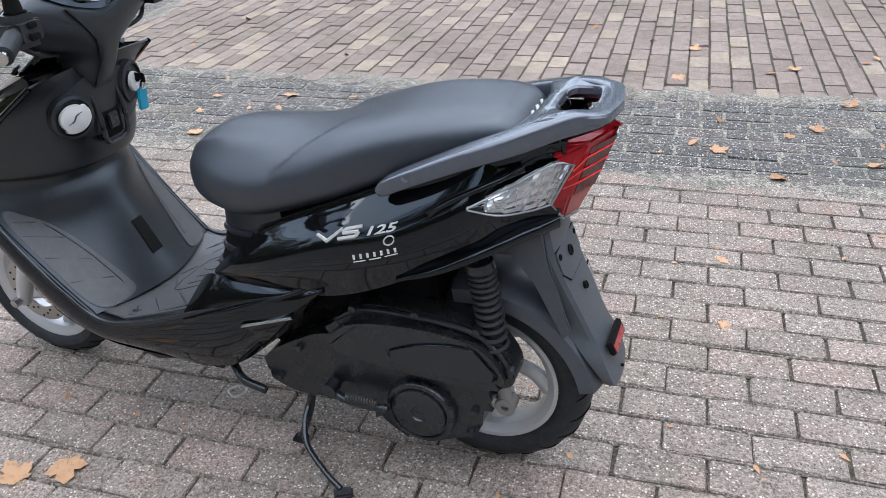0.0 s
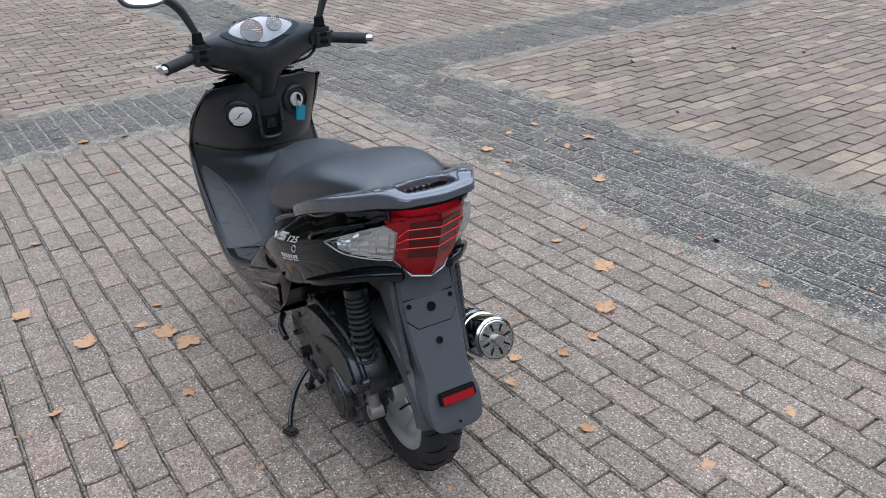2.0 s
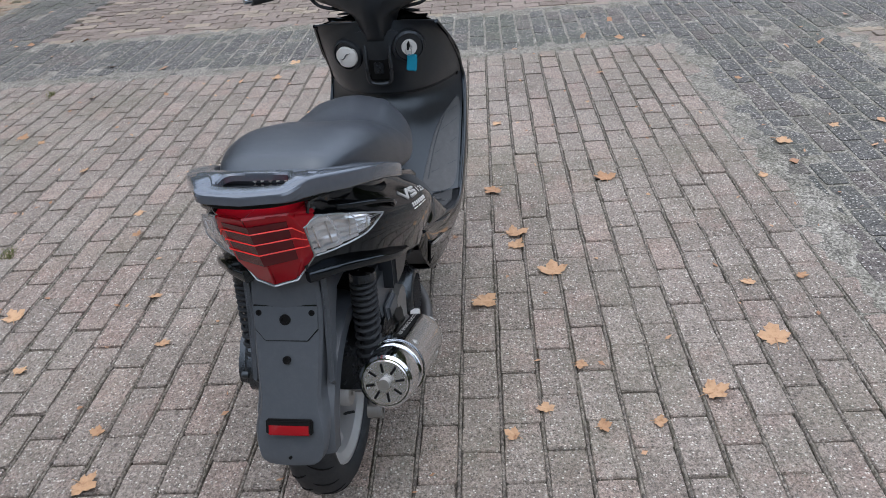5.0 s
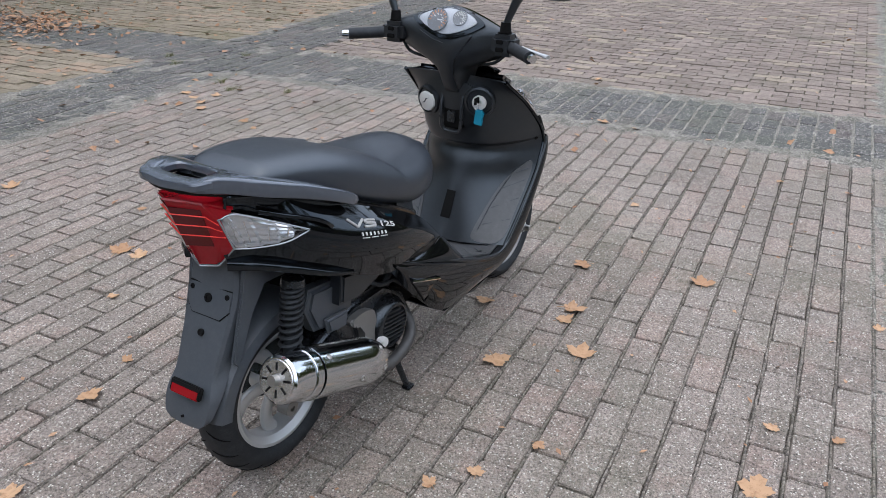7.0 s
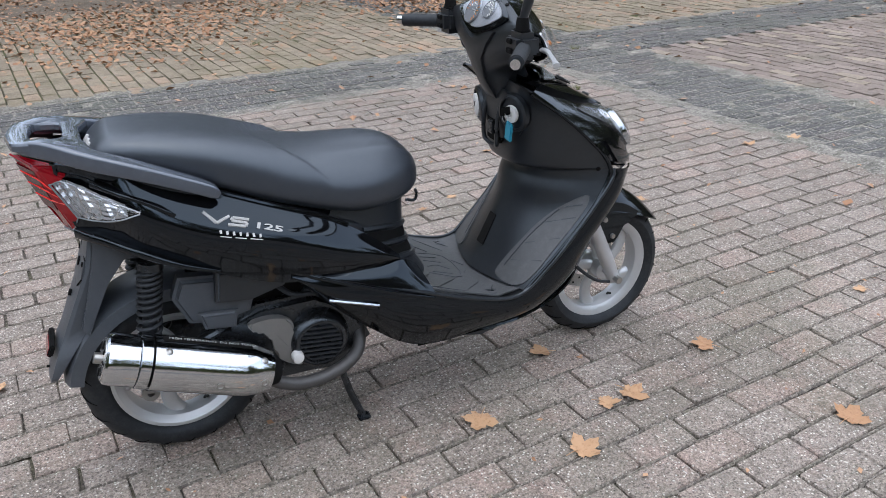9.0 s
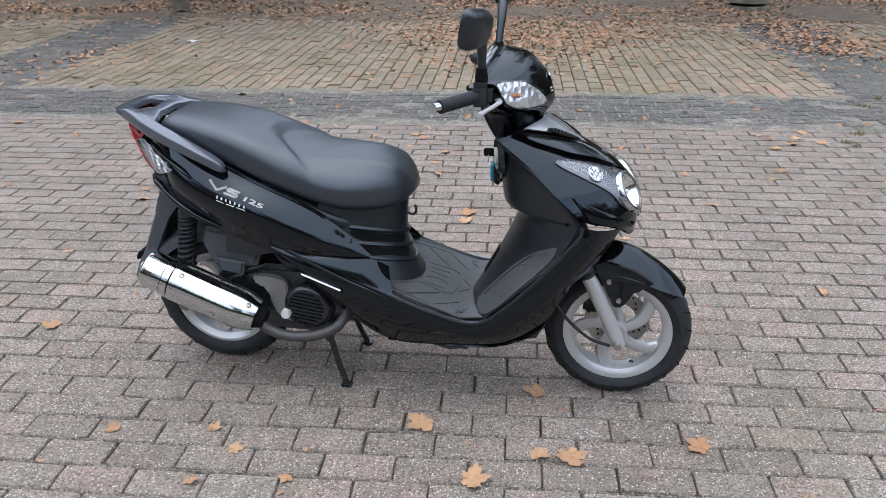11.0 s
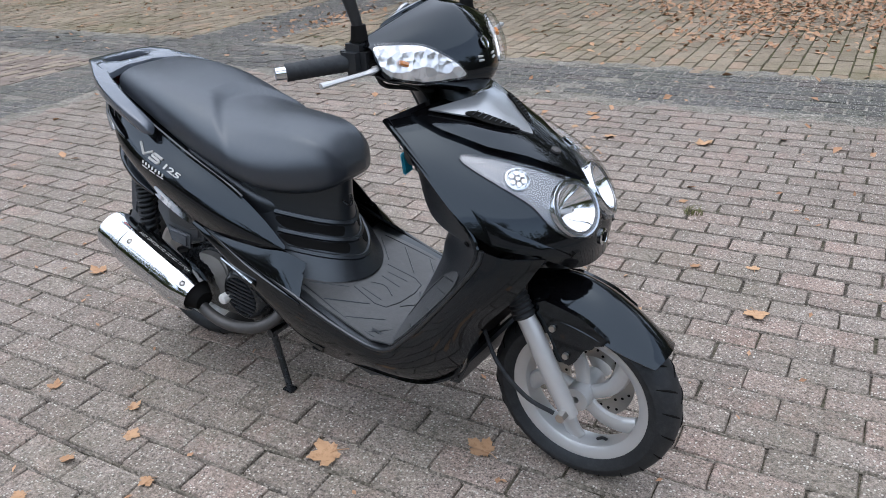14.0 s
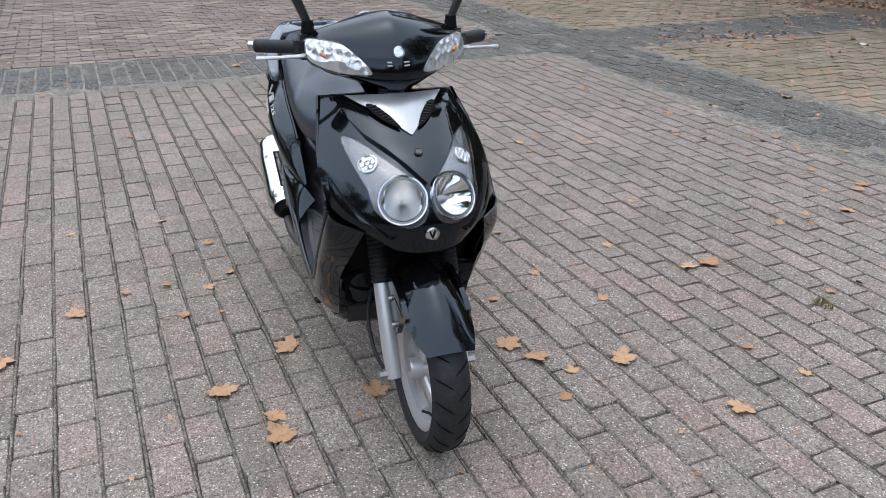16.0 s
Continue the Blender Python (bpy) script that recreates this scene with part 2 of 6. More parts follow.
SIGNAL_BOWL = plastic("bright_signal_bowl", (0.84, 0.85, 0.86), 0.10, grain=0.0, dust=0.0, metal=0.72)
REFLECTOR = plastic("silvered_lamp_bowl", (0.85, 0.86, 0.87), 0.07, grain=0.0, dust=0.0, metal=1.0)
BOWL = plastic("silvered_lamp_step", (0.88, 0.89, 0.90), 0.045, grain=0.0, dust=0.0, metal=1.0)
BRUSHED = plastic("brushed_end_cap", (0.62, 0.62, 0.61), 0.26, grain=0.2, dust=0.4, metal=0.9)
PIPE = plastic("heat_greyed_pipe", (0.085, 0.083, 0.082), 0.5, grain=0.5, grain_scale=300, dust=0.8, metal=0.5)
# same sky blue put into the sheen of the other dark surfaces
for skin in (MATTE, COWL, VINYL, ENGINE, RUBBER, RAIL):
    skin.node_tree.nodes["Principled BSDF"].inputs["Specular Tint"].default_value = (0.80, 0.91, 1.0, 1)
n = Nodes("faceted_lamp_silver")
cells = n.add("TexVoronoi", Scale=55.0)
n.link(n.coords(), cells.inputs["Vector"])
ribs = n.add("TexWave", Scale=45.0, Distortion=1.5)
n.link(n.coords(), ribs.inputs["Vector"])
n.bump(n.math("ADD", cells.outputs["Distance"], n.math("MULTIPLY", ribs.outputs["Fac"], 0.05)), 0.45, 0.012)
# pale and grey cell colours imitate the differing reflections of facets
tint = n.add("SeparateColor")
n.link(cells.outputs["Color"], tint.inputs[0])
FACETED = n.put(Base_Color=n.mix(tint.outputs[0], (0.50, 0.51, 0.52), (0.92, 0.92, 0.93)), Metallic=0.66, Roughness=0.15)
MIRROR = Nodes("mirror_glass").put(Base_Color=(0.9, 0.91, 0.92), Metallic=1.0, Roughness=0.015)
n = Nodes("clear_lens")
gloss = n.add("BsdfGlossy", Roughness=0.03)
clear = n.tree.nodes.new("ShaderNodeBsdfTransparent")
clear.inputs["Color"].default_value = (0.93, 0.94, 0.95, 1)
blend = n.tree.nodes.new("ShaderNodeMixShader")
facing = n.add("LayerWeight", Blend=0.5).outputs["Facing"]
n.link(n.math("ADD", n.math("MULTIPLY", n.math("POWER", facing, 5.0), 0.8), 0.04), blend.inputs[0])
n.link(clear.outputs[0], blend.inputs[1])
n.link(gloss.outputs[0], blend.inputs[2])
n.link(blend.outputs[0], n.tree.nodes["Material Output"].inputs["Surface"])
CLEAR = n.mat
n = Nodes("red_lamp_lens")
cloud = n.noise(n.coords(), 30, 4)
RED = n.put(Base_Color=n.mix(cloud, (0.24, 0.004, 0.010), (0.36, 0.006, 0.012)), Roughness=0.14, Specular_IOR_Level=0.35)
RED_DEEP = Nodes("deep_red_lens").put(Base_Color=(0.085, 0.004, 0.007), Roughness=0.12, Specular_IOR_Level=0.4)
RED_RIB = Nodes("bright_red_rib").put(Base_Color=(0.90, 0.045, 0.04), Roughness=0.2)
RED_PLAIN = Nodes("red_reflector_plastic").put(Base_Color=(0.26, 0.008, 0.012), Roughness=0.2, Coat_Weight=0.5)


# ---- shaping ----
def spline(ctrl, count, closed=False):
    """A smooth run of points through the control points."""
    c = np.array(ctrl, float)
    k = len(c)
    s = np.linspace(0, k if closed else k - 1, count, endpoint=not closed)
    i = np.minimum(s.astype(int), k - 1 if closed else k - 2)
    f = (s - i)[:, None]
    if closed:
        p0, p1, p2, p3 = (c[(i + d) % k] for d in (-1, 0, 1, 2))
    else:
        pad = np.vstack([2 * c[0] - c[1], c, 2 * c[-1] - c[-2]])
        p0, p1, p2, p3 = (pad[i + d] for d in (0, 1, 2, 3))
    return 0.5 * (2 * p1 + (p2 - p0) * f + (2 * p0 - 5 * p1 + 4 * p2 - p3) * f**2 + (3 * p1 - p0 - 3 * p2 + p3) * f**3)


def sheet(bm, grid, loop_u=False, loop_v=False):
    """Faces over a grid of points. Returns the rows of vertices."""
    rows = [[bm.verts.new(p) for p in row] for row in grid]
    nu, nv = len(rows), len(rows[0])
    for i in range(nu if loop_u else nu - 1):
        for j in range(nv if loop_v else nv - 1):
            bm.faces.new((rows[i][j], rows[(i + 1) % nu][j], rows[(i + 1) % nu][(j + 1) % nv], rows[i][(j + 1) % nv]))
    return rows


def normals_of(grid):
    g = np.array(grid, float)
    du, dv = np.gradient(g, axis=0), np.gradient(g, axis=1)
    c = np.cross(du, dv)
    return c / np.maximum(np.linalg.norm(c, axis=2, keepdims=True), 1e-9)


def shell(grid, thick, flip=False):
    """A panel with thickness from an open grid of points."""
    bm = bmesh.new()
    g = np.array(grid, float)
    inner = g - normals_of(g) * (-thick if flip else thick)
    a, b = sheet(bm, g), sheet(bm, inner)
    for rim in (lambda r: r[0], lambda r: r[-1], lambda r: [q[0] for q in r], lambda r: [q[-1] for q in r]):
        ra, rb = rim(a), rim(b)
        for k in range(len(ra) - 1):
            bm.faces.new((ra[k], ra[k + 1], rb[k + 1], rb[k]))
    return bm


def tube(path, radius, sides=12, flat=1.0, up=(0, 0, 1), bm=None, closed=False):
    """A rod along a path; radius may vary along it; flat squashes it along up."""
    bm = bm or bmesh.new()
    p = np.array(path, float)
    r = np.broadcast_to(np.array(radius, float), (len(p),))
    tan = np.gradient(p, axis=0) if not closed else np.roll(p, -1, 0) - np.roll(p, 1, 0)
    tan /= np.linalg.norm(tan, axis=1)[:, None]
    rings, ref = [], np.array(up, float)
    for q, t, rad in zip(p, tan, r):
        side = np.cross(t, ref)
        if np.linalg.norm(side) < 1e-3:
            side = np.cross(t, (0.3, 1, 0.1))
        side /= np.linalg.norm(side)
        top = np.cross(side, t)
        rings.append([q + rad * (math.cos(a) * side + flat * math.sin(a) * top) for a in np.linspace(0, 2 * math.pi, sides, endpoint=False)])
    rows = sheet(bm, rings, loop_u=closed, loop_v=True)
    if not closed:
        bm.faces.new(rows[0][::-1])
        bm.faces.new(rows[-1])
    return bm


def bar(path, half_w, half_h, power=0.5, sides=20, bm=None):
    """A moulded bar along a path: a rounded box in section, flat side up."""
    bm = bm or bmesh.new()
    p = np.array(path, float)
    w = np.broadcast_to(np.array(half_w, float), (len(p),))
    h = np.broadcast_to(np.array(half_h, float), (len(p),))
    tan = np.gradient(p, axis=0)
    rings = []
    for q, t, a, b in zip(p, tan, w, h):
        side = np.cross(t, (0, 0, 1.0))
        side /= np.linalg.norm(side)
        top = np.cross(side, t / np.linalg.norm(t))
        rings.append([q + a * math.copysign(abs(math.cos(k)) ** power, math.cos(k)) * side + b * math.copysign(abs(math.sin(k)) ** power, math.sin(k)) * top for k in np.linspace(0, 2 * math.pi, sides, endpoint=False)])
    rows = sheet(bm, rings, loop_v=True)
    bm.faces.new(rows[0][::-1])
    bm.faces.new(rows[-1])
    return bm


def lathe(profile, sides=48, bm=None, centre=(0, 0, 0), closed=True):
    """A turned form round the y axis: profile of (radius, y)."""
    bm = bm or bmesh.new()
    rings = [[(centre[0] + r * math.cos(a), centre[1] + y, centre[2] + r * math.sin(a)) for r, y in profile] for a in np.linspace(0, 2 * math.pi, sides, endpoint=False)]
    sheet(bm, rings, loop_u=True, loop_v=closed)
    return bm


def block(size, at=(0, 0, 0), bevel=0.003, turn=None, bm=None):
    """A box with softened edges."""
    own = bmesh.new()
    bmesh.ops.create_cube(own, size=1.0, matrix=Matrix.Diagonal((*size, 1)))
    if bevel:
        bmesh.ops.bevel(own, geom=own.edges[:], offset=bevel, segments=2, affect="EDGES")
    own.transform(Matrix.Translation(at) @ (turn or Matrix()))
    if bm is None:
        return own
    m = bpy.data.meshes.new("joined")
    own.to_mesh(m)
    bm.from_mesh(m)
    bpy.data.meshes.remove(m)
    return bm


def slab(outline, y0, y1, bevel=0.006, smooth=0):
    """A plate: an outline of (x, z) pushed from y0 to y1."""
    pts = spline(outline, smooth, closed=True) if smooth else outline
    bm = bmesh.new()
    a = [bm.verts.new((x, y0, z)) for x, z in pts]
    b = [bm.verts.new((x, y1, z)) for x, z in pts]
    fa, fb = bm.faces.new(a), bm.faces.new(b[::-1])
    for k in range(len(a)):
        bm.faces.new((a[k], b[k], b[(k + 1) % len(a)], a[(k + 1) % len(a)]))
    if bevel:
        bmesh.ops.bevel(bm, geom=list(fa.edges) + list(fb.edges), offset=bevel, segments=3, affect="EDGES")
    return bm


def profile_rows(rows, count, cols, reach=1.0):
    """A symmetric skin: rows of (x, z at the middle, half width, x, z at the edge, power), from side to side."""
    r = spline(rows, count)
    s = np.linspace(-reach, reach, cols)
    f = np.abs(s)[None, :] ** r[:, 5:6]
    return np.stack([r[:, 0:1] + (r[:, 3:4] - r[:, 0:1]) * f, r[:, 2:3] * s[None, :], r[:, 1:2] + (r[:, 4:5] - r[:, 1:2]) * f], axis=2)


def pick(grid, u, v):
    """The point of a skin at u, v (0 to 1) and its outward normal."""
    g = np.array(grid, float)
    a, b = np.clip(u, 0, 1) * (g.shape[0] - 1), np.clip(v, 0, 1) * (g.shape[1] - 1)
    i, j = min(int(a), g.shape[0] - 2), min(int(b), g.shape[1] - 2)
    fa, fb = a - i, b - j
    p = (g[i, j] * (1 - fb) + g[i, j + 1] * fb) * (1 - fa) + (g[i + 1, j] * (1 - fb) + g[i + 1, j + 1] * fb) * fa
    c = np.cross(g[i + 1, j] - g[i, j], g[i, j + 1] - g[i, j])
    return p, c / np.linalg.norm(c)


def patch(grid, outline, lift, depth=0.004, rings=5, count=36, sign=1.0, bulge=0.0, smooth=True):
    """A piece that lies on a skin, within an outline in its u, v."""
    o = spline(outline, count, closed=True) if smooth else np.array(outline, float)
    c = o.mean(0)
    bm = bmesh.new()
    rows = []
    for k in range(1, rings + 1):
        f = k / rings
        row = []
        for q in o:
            p, nn = pick(grid, *(c + (q - c) * f))
            row.append(p + sign * nn * (lift + bulge * (1 - f * f)))
        rows.append(row)
    rows.append([np.array(pick(grid, *q)[0]) + sign * pick(grid, *q)[1] * (lift - depth) for q in o])
    p, nn = pick(grid, *c)
    made = sheet(bm, rows, loop_v=True)
    mid = bm.verts.new(p + sign * nn * (lift + bulge))
    for k in range(len(o)):
        bm.faces.new((mid, made[0][k], made[0][(k + 1) % len(o)]))
    return bm


def mirrored(bm):
    out = bm.copy()
    out.transform(Matrix.Diagonal((1, -1, 1, 1)))
    bmesh.ops.reverse_faces(out, faces=out.faces[:])
    return out


def part(name, bm, material, parent, label="", smooth=True, sharp=38):
    """One mesh object, under a thing or a part (or none)."""
    bmesh.ops.recalc_face_normals(bm, faces=bm.faces[:])
    mesh = bpy.data.meshes.new(name)
    bm.to_mesh(mesh)
    bm.free()
    mesh.materials.append(material)
    if smooth:
        mesh.polygons.foreach_set("use_smooth", [True] * len(mesh.polygons))
        mesh.set_sharp_from_angle(angle=radians(sharp))
    ob = new(name, mesh)
    if parent is not None:
        ob.parent = parent
    if label:
        tagged(ob, label)
    return ob


def both(name, bm, material, parent, label=""):
    """The same part on either side."""
    other = mirrored(bm)
    return part(name, bm, material, parent, label), part(name, other, material, parent, label)


# ---- ground ----
bm = bmesh.new()
bmesh.ops.create_grid(bm, x_segments=2, y_segments=2, size=1500, matrix=Matrix.Translation((0, 0, -0.010)))
tagged(part("ground", bm, JOINT, None, smooth=False), "sandy soil under and between the paving bricks", "ground", kind="structure")

PITCH = (0.2005, 0.1054)
random.seed(4)


def brick_mesh(variant, material, gap=(0.0026, 0.0070)):
    """One worn paver with rounded, chipped top edges, middle of its top at the origin."""
    rnd = random.Random(variant)
    lx, ly = (PITCH[0] - gap[0]) / 2, (PITCH[1] - gap[1]) / 2
    spots = [(-1, -0.86), (-0.94, -1), (-0.3, -1), (0.35, -1), (0.94, -1), (1, -0.86), (1, 0.1), (1, 0.86), (0.94, 1), (0.3, 1), (-0.35, 1), (-0.94, 1), (-1, 0.86), (-1, -0.1)]
    worn = [rnd.uniform(0, 0.0016) + (rnd.uniform(0.002, 0.005) if rnd.random() < 0.10 else 0) for k in spots]
    bm = bmesh.new()
    rings = []
    for inset, z in ((0.0, -0.03), (0.0004, -0.0042), (0.0030, 0.0)):
        rings.append([(sx * lx - math.copysign(inset + wear, sx) * (abs(sx) > 0.9), sy * ly - math.copysign(inset + wear, sy) * (abs(sy) > 0.9), z + rnd.uniform(-0.0007, 0.0007)) for (sx, sy), wear in zip(spots, worn)])
    rows = sheet(bm, rings, loop_v=True)
    bm.faces.new(rows[-1])
    bmesh.ops.recalc_face_normals(bm, faces=bm.faces[:])
    mesh = bpy.data.meshes.new("brick")
    bm.to_mesh(mesh)
    bm.free()
    mesh.materials.append(material)
    return mesh


BRICKS = [brick_mesh(k, BRICK_GREY) for k in range(9)]
DARK_BRICKS = [brick_mesh(k, BRICK_DARK, (0.008, 0.010)) for k in range(5)]


def brick_field(name, x0, x1, y0, y1, along_x, material, label, keep=None, rough=1.0, shade_kind="stuff"):
    """Running bond over a rectangle, joined into one mesh; keep(x, y) tells which places to leave to single bricks."""
    rnd = np.random.default_rng(len(name) * 7 + int(abs(x0) * 10))
    px, py = PITCH if along_x else PITCH[::-1]
    spots = []
    if along_x:
        for j in range(int(round((y1 - y0) / py))):
            y = y0 + (j + 0.5) * py
            x = x0 + (0.25 if j % 2 else 0.75) * px
            while x < x1:
                spots.append((x, y))
                x += px
    else:
        for i in range(int(round((x1 - x0) / px))):
            x = x0 + (i + 0.5) * px
            y = y0 + (0.25 if i % 2 else 0.75) * py
            while y < y1:
                spots.append((x, y))
                y += py
    spots = [s for s in spots if not (keep and keep(*s))]
    c = np.array(spots)
    n = len(c)
    if n < 300 and material is BRICK_DARK:
        band = tagged(new(name), label, "paving", kind="structure")
        for x, y in spots:
            b = new("brick", DARK_BRICKS[int(rnd.integers(5))])
            b.parent = band
            b.matrix_basis = pose(x + rnd.normal(0, 0.001), y, rnd.normal(-0.0005, 0.0014), rnd.normal(0, 0.45), rnd.normal(0, 0.35), rnd.normal(0, 0.4))
        return band
    along, across = {BRICK_GREY: (0.0026, 0.0070), BRICK_DARK: (0.008, 0.010)}.get(material, (0.0036, 0.0044))
    lx, ly = (px - (along if along_x else across)) / 2, (py - (across if along_x else along)) / 2
    sx = np.array([-1, -0.93, 0.93, 1, 1, 0.93, -0.93, -1]) if along_x else np.array([-1, -0.87, 0.87, 1, 1, 0.87, -0.87, -1])
    sy = np.array([-0.87, -1, -1, -0.87, 0.87, 1, 1, 0.87]) if along_x else np.array([-0.93, -1, -1, -0.93, 0.93, 1, 1, 0.93])
    verts = np.zeros((n, 16, 3))
    tilt = rnd.normal(0, 0.007 * rough, (n, 2))
    lift = rnd.normal(0, 0.0013 * rough, n)
    yaw = rnd.normal(0, 0.010, n)
    for ring, (inset, z) in enumerate(((0.0, -0.007), (0.0030, 0.0))):
        w = rnd.uniform(0, 0.0022, (n, 8, 2))
        vx, vy = sx * (lx - inset) - sx * w[:, :, 0], sy * (ly - inset) - sy * w[:, :, 1]
        vx, vy = vx - yaw[:, None] * vy, vy + yaw[:, None] * vx
        verts[:, 8 * ring : 8 * ring + 8, 0] = c[:, :1] + vx + rnd.normal(0, 0.001, (n, 1))
        verts[:, 8 * ring : 8 * ring + 8, 1] = c[:, 1:] + vy
        verts[:, 8 * ring : 8 * ring + 8, 2] = (z if ring else -0.022) + lift[:, None] + tilt[:, :1] * vx + tilt[:, 1:] * vy
    faces = []
    for k in range(n):
        b = 16 * k
        faces.append(tuple(range(b + 8, b + 16)))
        for q in range(8):
            r = (q + 1) % 8
            faces.append((b + q, b + r, b + 8 + r, b + 8 + q))
    mesh = bpy.data.meshes.new(name)
    mesh.from_pydata(verts.reshape(-1, 3).tolist(), [], faces)
    mesh.materials.append(material)
    return tagged(new(name, mesh), label, "paving", kind=shade_kind)


# ---- the scooter: x ahead, y to its left, z up, standing on its centre stand ----
scooter = tagged(new("motor_scooter"), "glossy black motor scooter with chrome silencer standing on its centre stand", "scooter")
scooter.matrix_world = pose(0, 0.002, 0, 0, 0, -5.1)


def wheel(name, at, radius, rim, half, label, disc_side):
    """A tyred five-spoke alloy wheel."""
    hub = part(name, lathe([(0.028, -0.05), (0.03, -0.045), (0.03, 0.045), (0.028, 0.05), (0.008, 0.05), (0.008, -0.05)], 24), ALLOY, scooter, label)
    hub.location = at
    side = []
    for a in np.linspace(-1, 1, 15):
        side.append((radius - (radius - rim) * 0.55 * abs(a) ** 2.6, half * a * (1 - 0.10 * abs(a) ** 6)))
    prof = [(rim + 0.004, -half * 0.62)] + [(rim + 0.012, -half * 0.80)] + side + [(rim + 0.012, half * 0.80), (rim + 0.004, half * 0.62)]
    bm = lathe(prof, 72)
    # tread cuts: slanted black bars on the surface paint the grooves' shade
    part("tyre", bm, RUBBER, hub)
    bm = bmesh.new()
    for k in range(22):
        for s in (-1, 1):
            a0 = 2 * math.pi * (k + (0.5 if s > 0 else 0)) / 22
            pts = []
            for q in np.linspace(0.08, 0.86, 6):
                a = a0 + 0.20 * q
                rr = radius - (radius - rim) * 0.55 * q**2.6 + 0.0004
                pts.append((rr * math.cos(a), s * half * q * (1 - 0.10 * q**6), rr * math.sin(a)))
            tube(pts, [0.0008, 0.0022, 0.0025, 0.0025, 0.002, 0.0008], 5, bm=bm)
    part("tread_groove", bm, SHADOWED, hub, "narrow slanted black bars painting the shade of tread grooves", smooth=False)
    lip = [(rim - 0.004, -half * 0.66), (rim + 0.005, -half * 0.66), (rim + 0.004, -half * 0.56), (rim - 0.010, -half * 0.50), (rim - 0.016, 0), (rim - 0.010, half * 0.50), (rim + 0.004, half * 0.56), (rim + 0.005, half * 0.66), (rim - 0.004, half * 0.66), (rim - 0.020, half * 0.45), (rim - 0.024, 0), (rim - 0.020, -half * 0.45)]
    part("rim", lathe(lip, 64), ALLOY, hub)
    for k in range(5):
        a0 = 2 * math.pi * k / 5 + 0.3
        pts = []
        for f in np.linspace(0, 1, 8):
            r, a = 0.026 + (rim - 0.044) * f, a0 + 0.55 * f**1.5
            pts.append((r * math.cos(a), -0.012 * (1 - f), r * math.sin(a)))
        part("spoke", tube(pts, np.linspace(0.017, 0.021, 8), 10, flat=0.6, up=(0, 1, 0)), ALLOY, hub)
    bm = tube([(0.012, 0, rim - 0.022), (0.012, -0.012, rim - 0.036), (0.012, -0.03, rim - 0.045)], 0.0035, 8)
    bm.transform(Matrix.Rotation(2.6, 4, "Y"))
    part("valve", bm, RUBBER, hub)
    return hub


# near-black: real black parts, and shade painted into grooves, slots and gaps
SHADOWED = plastic("black_parts_and_shade", (0.005, 0.005, 0.005), 0.8, grain=0.0, dust=0.0, shine=0.15)
FRONT, REAR = (1.285, 0, 0.219), (0.025, 0, 0.229)
front_wheel = wheel("front_wheel", FRONT, 0.218, 0.156, 0.055, "silver five-spoke alloy front wheel", 1)
wheel("rear_wheel", REAR, 0.226, 0.156, 0.06, "silver five-spoke alloy rear wheel", 1)
disc = part("brake_disc", lathe([(0.058, 0.046), (0.098, 0.046), (0.098, 0.050), (0.058, 0.050)], 48), STEEL, front_wheel, "drilled steel brake disc")
# no holes are cut: black plugs paint the shade inside them
bm = bmesh.new()
for k in range(30):
    a, r = 2 * math.pi * k / 30, (0.068, 0.078, 0.088)[k % 3]
    lathe([(0.0001, 0.0452), (0.0035, 0.0452), (0.0035, 0.0508), (0.0001, 0.0508)], 8, bm=bm, centre=(r * math.cos(a), 0, r * math.sin(a)))
part("drill_hole", bm, SHADOWED, disc, smooth=False)
part("brake_caliper", block((0.06, 0.035, 0.075), (1.21, 0.055, 0.27), 0.01), ENGINE, scooter)

# forks
for s in (-1, 1):
    leg = part("fork_leg", tube([(1.185, s * 0.092, 0.425), (1.20, s * 0.092, 0.40), (1.262, s * 0.092, 0.272), (1.292, s * 0.09, 0.206)], [0.020, 0.0215, 0.0215, 0.019], 16), ALLOY, scooter, "silver painted fork leg")
    part("axle_nut", lathe([(0.0001, -0.016), (0.011, -0.016), (0.012, 0.016), (0.0001, 0.016)], 6, centre=(1.285, s * 0.112, 0.219)), STEEL, scooter)
    pts = [(1.185 - 0.055 * f, s * 0.092, 0.425 + 0.12 * f) for f in np.linspace(0, 1, 25)]
    part("fork_boot", tube(pts, [0.022 + 0.004 * (k % 2) for k in range(25)], 16), RUBBER, scooter, "ribbed black rubber fork boot")
part("brake_cable", tube(spline([(1.08, -0.09, 0.36), (1.13, -0.115, 0.30), (1.20, -0.118, 0.24), (1.262, -0.108, 0.213)], 20), 0.005, 8), RUBBER, scooter)
part("steering_column", tube([(1.16, 0, 0.50), (0.98, 0, 0.84), (0.945, 0, 0.92)], 0.034, 16), MATTE, scooter)

# front mudguard
def guard_rows():
    rows = []
    for ang, r, half, drop in ((39, 0.239, 0.058, 0.014), (46, 0.240, 0.068, 0.026), (56, 0.243, 0.077, 0.040), (68, 0.251, 0.083, 0.052), (82, 0.268, 0.085, 0.066), (98, 0.288, 0.083, 0.075), (116, 0.300, 0.076, 0.07)):
        a = radians(ang)
        x, z = FRONT[0] + r * math.cos(a), FRONT[2] + r * math.sin(a)
        xe, ze = FRONT[0] + (r - drop) * math.cos(a), FRONT[2] + (r - drop) * math.sin(a)
        rows.append((x, z, half, xe, ze, 1.8))
    return rows


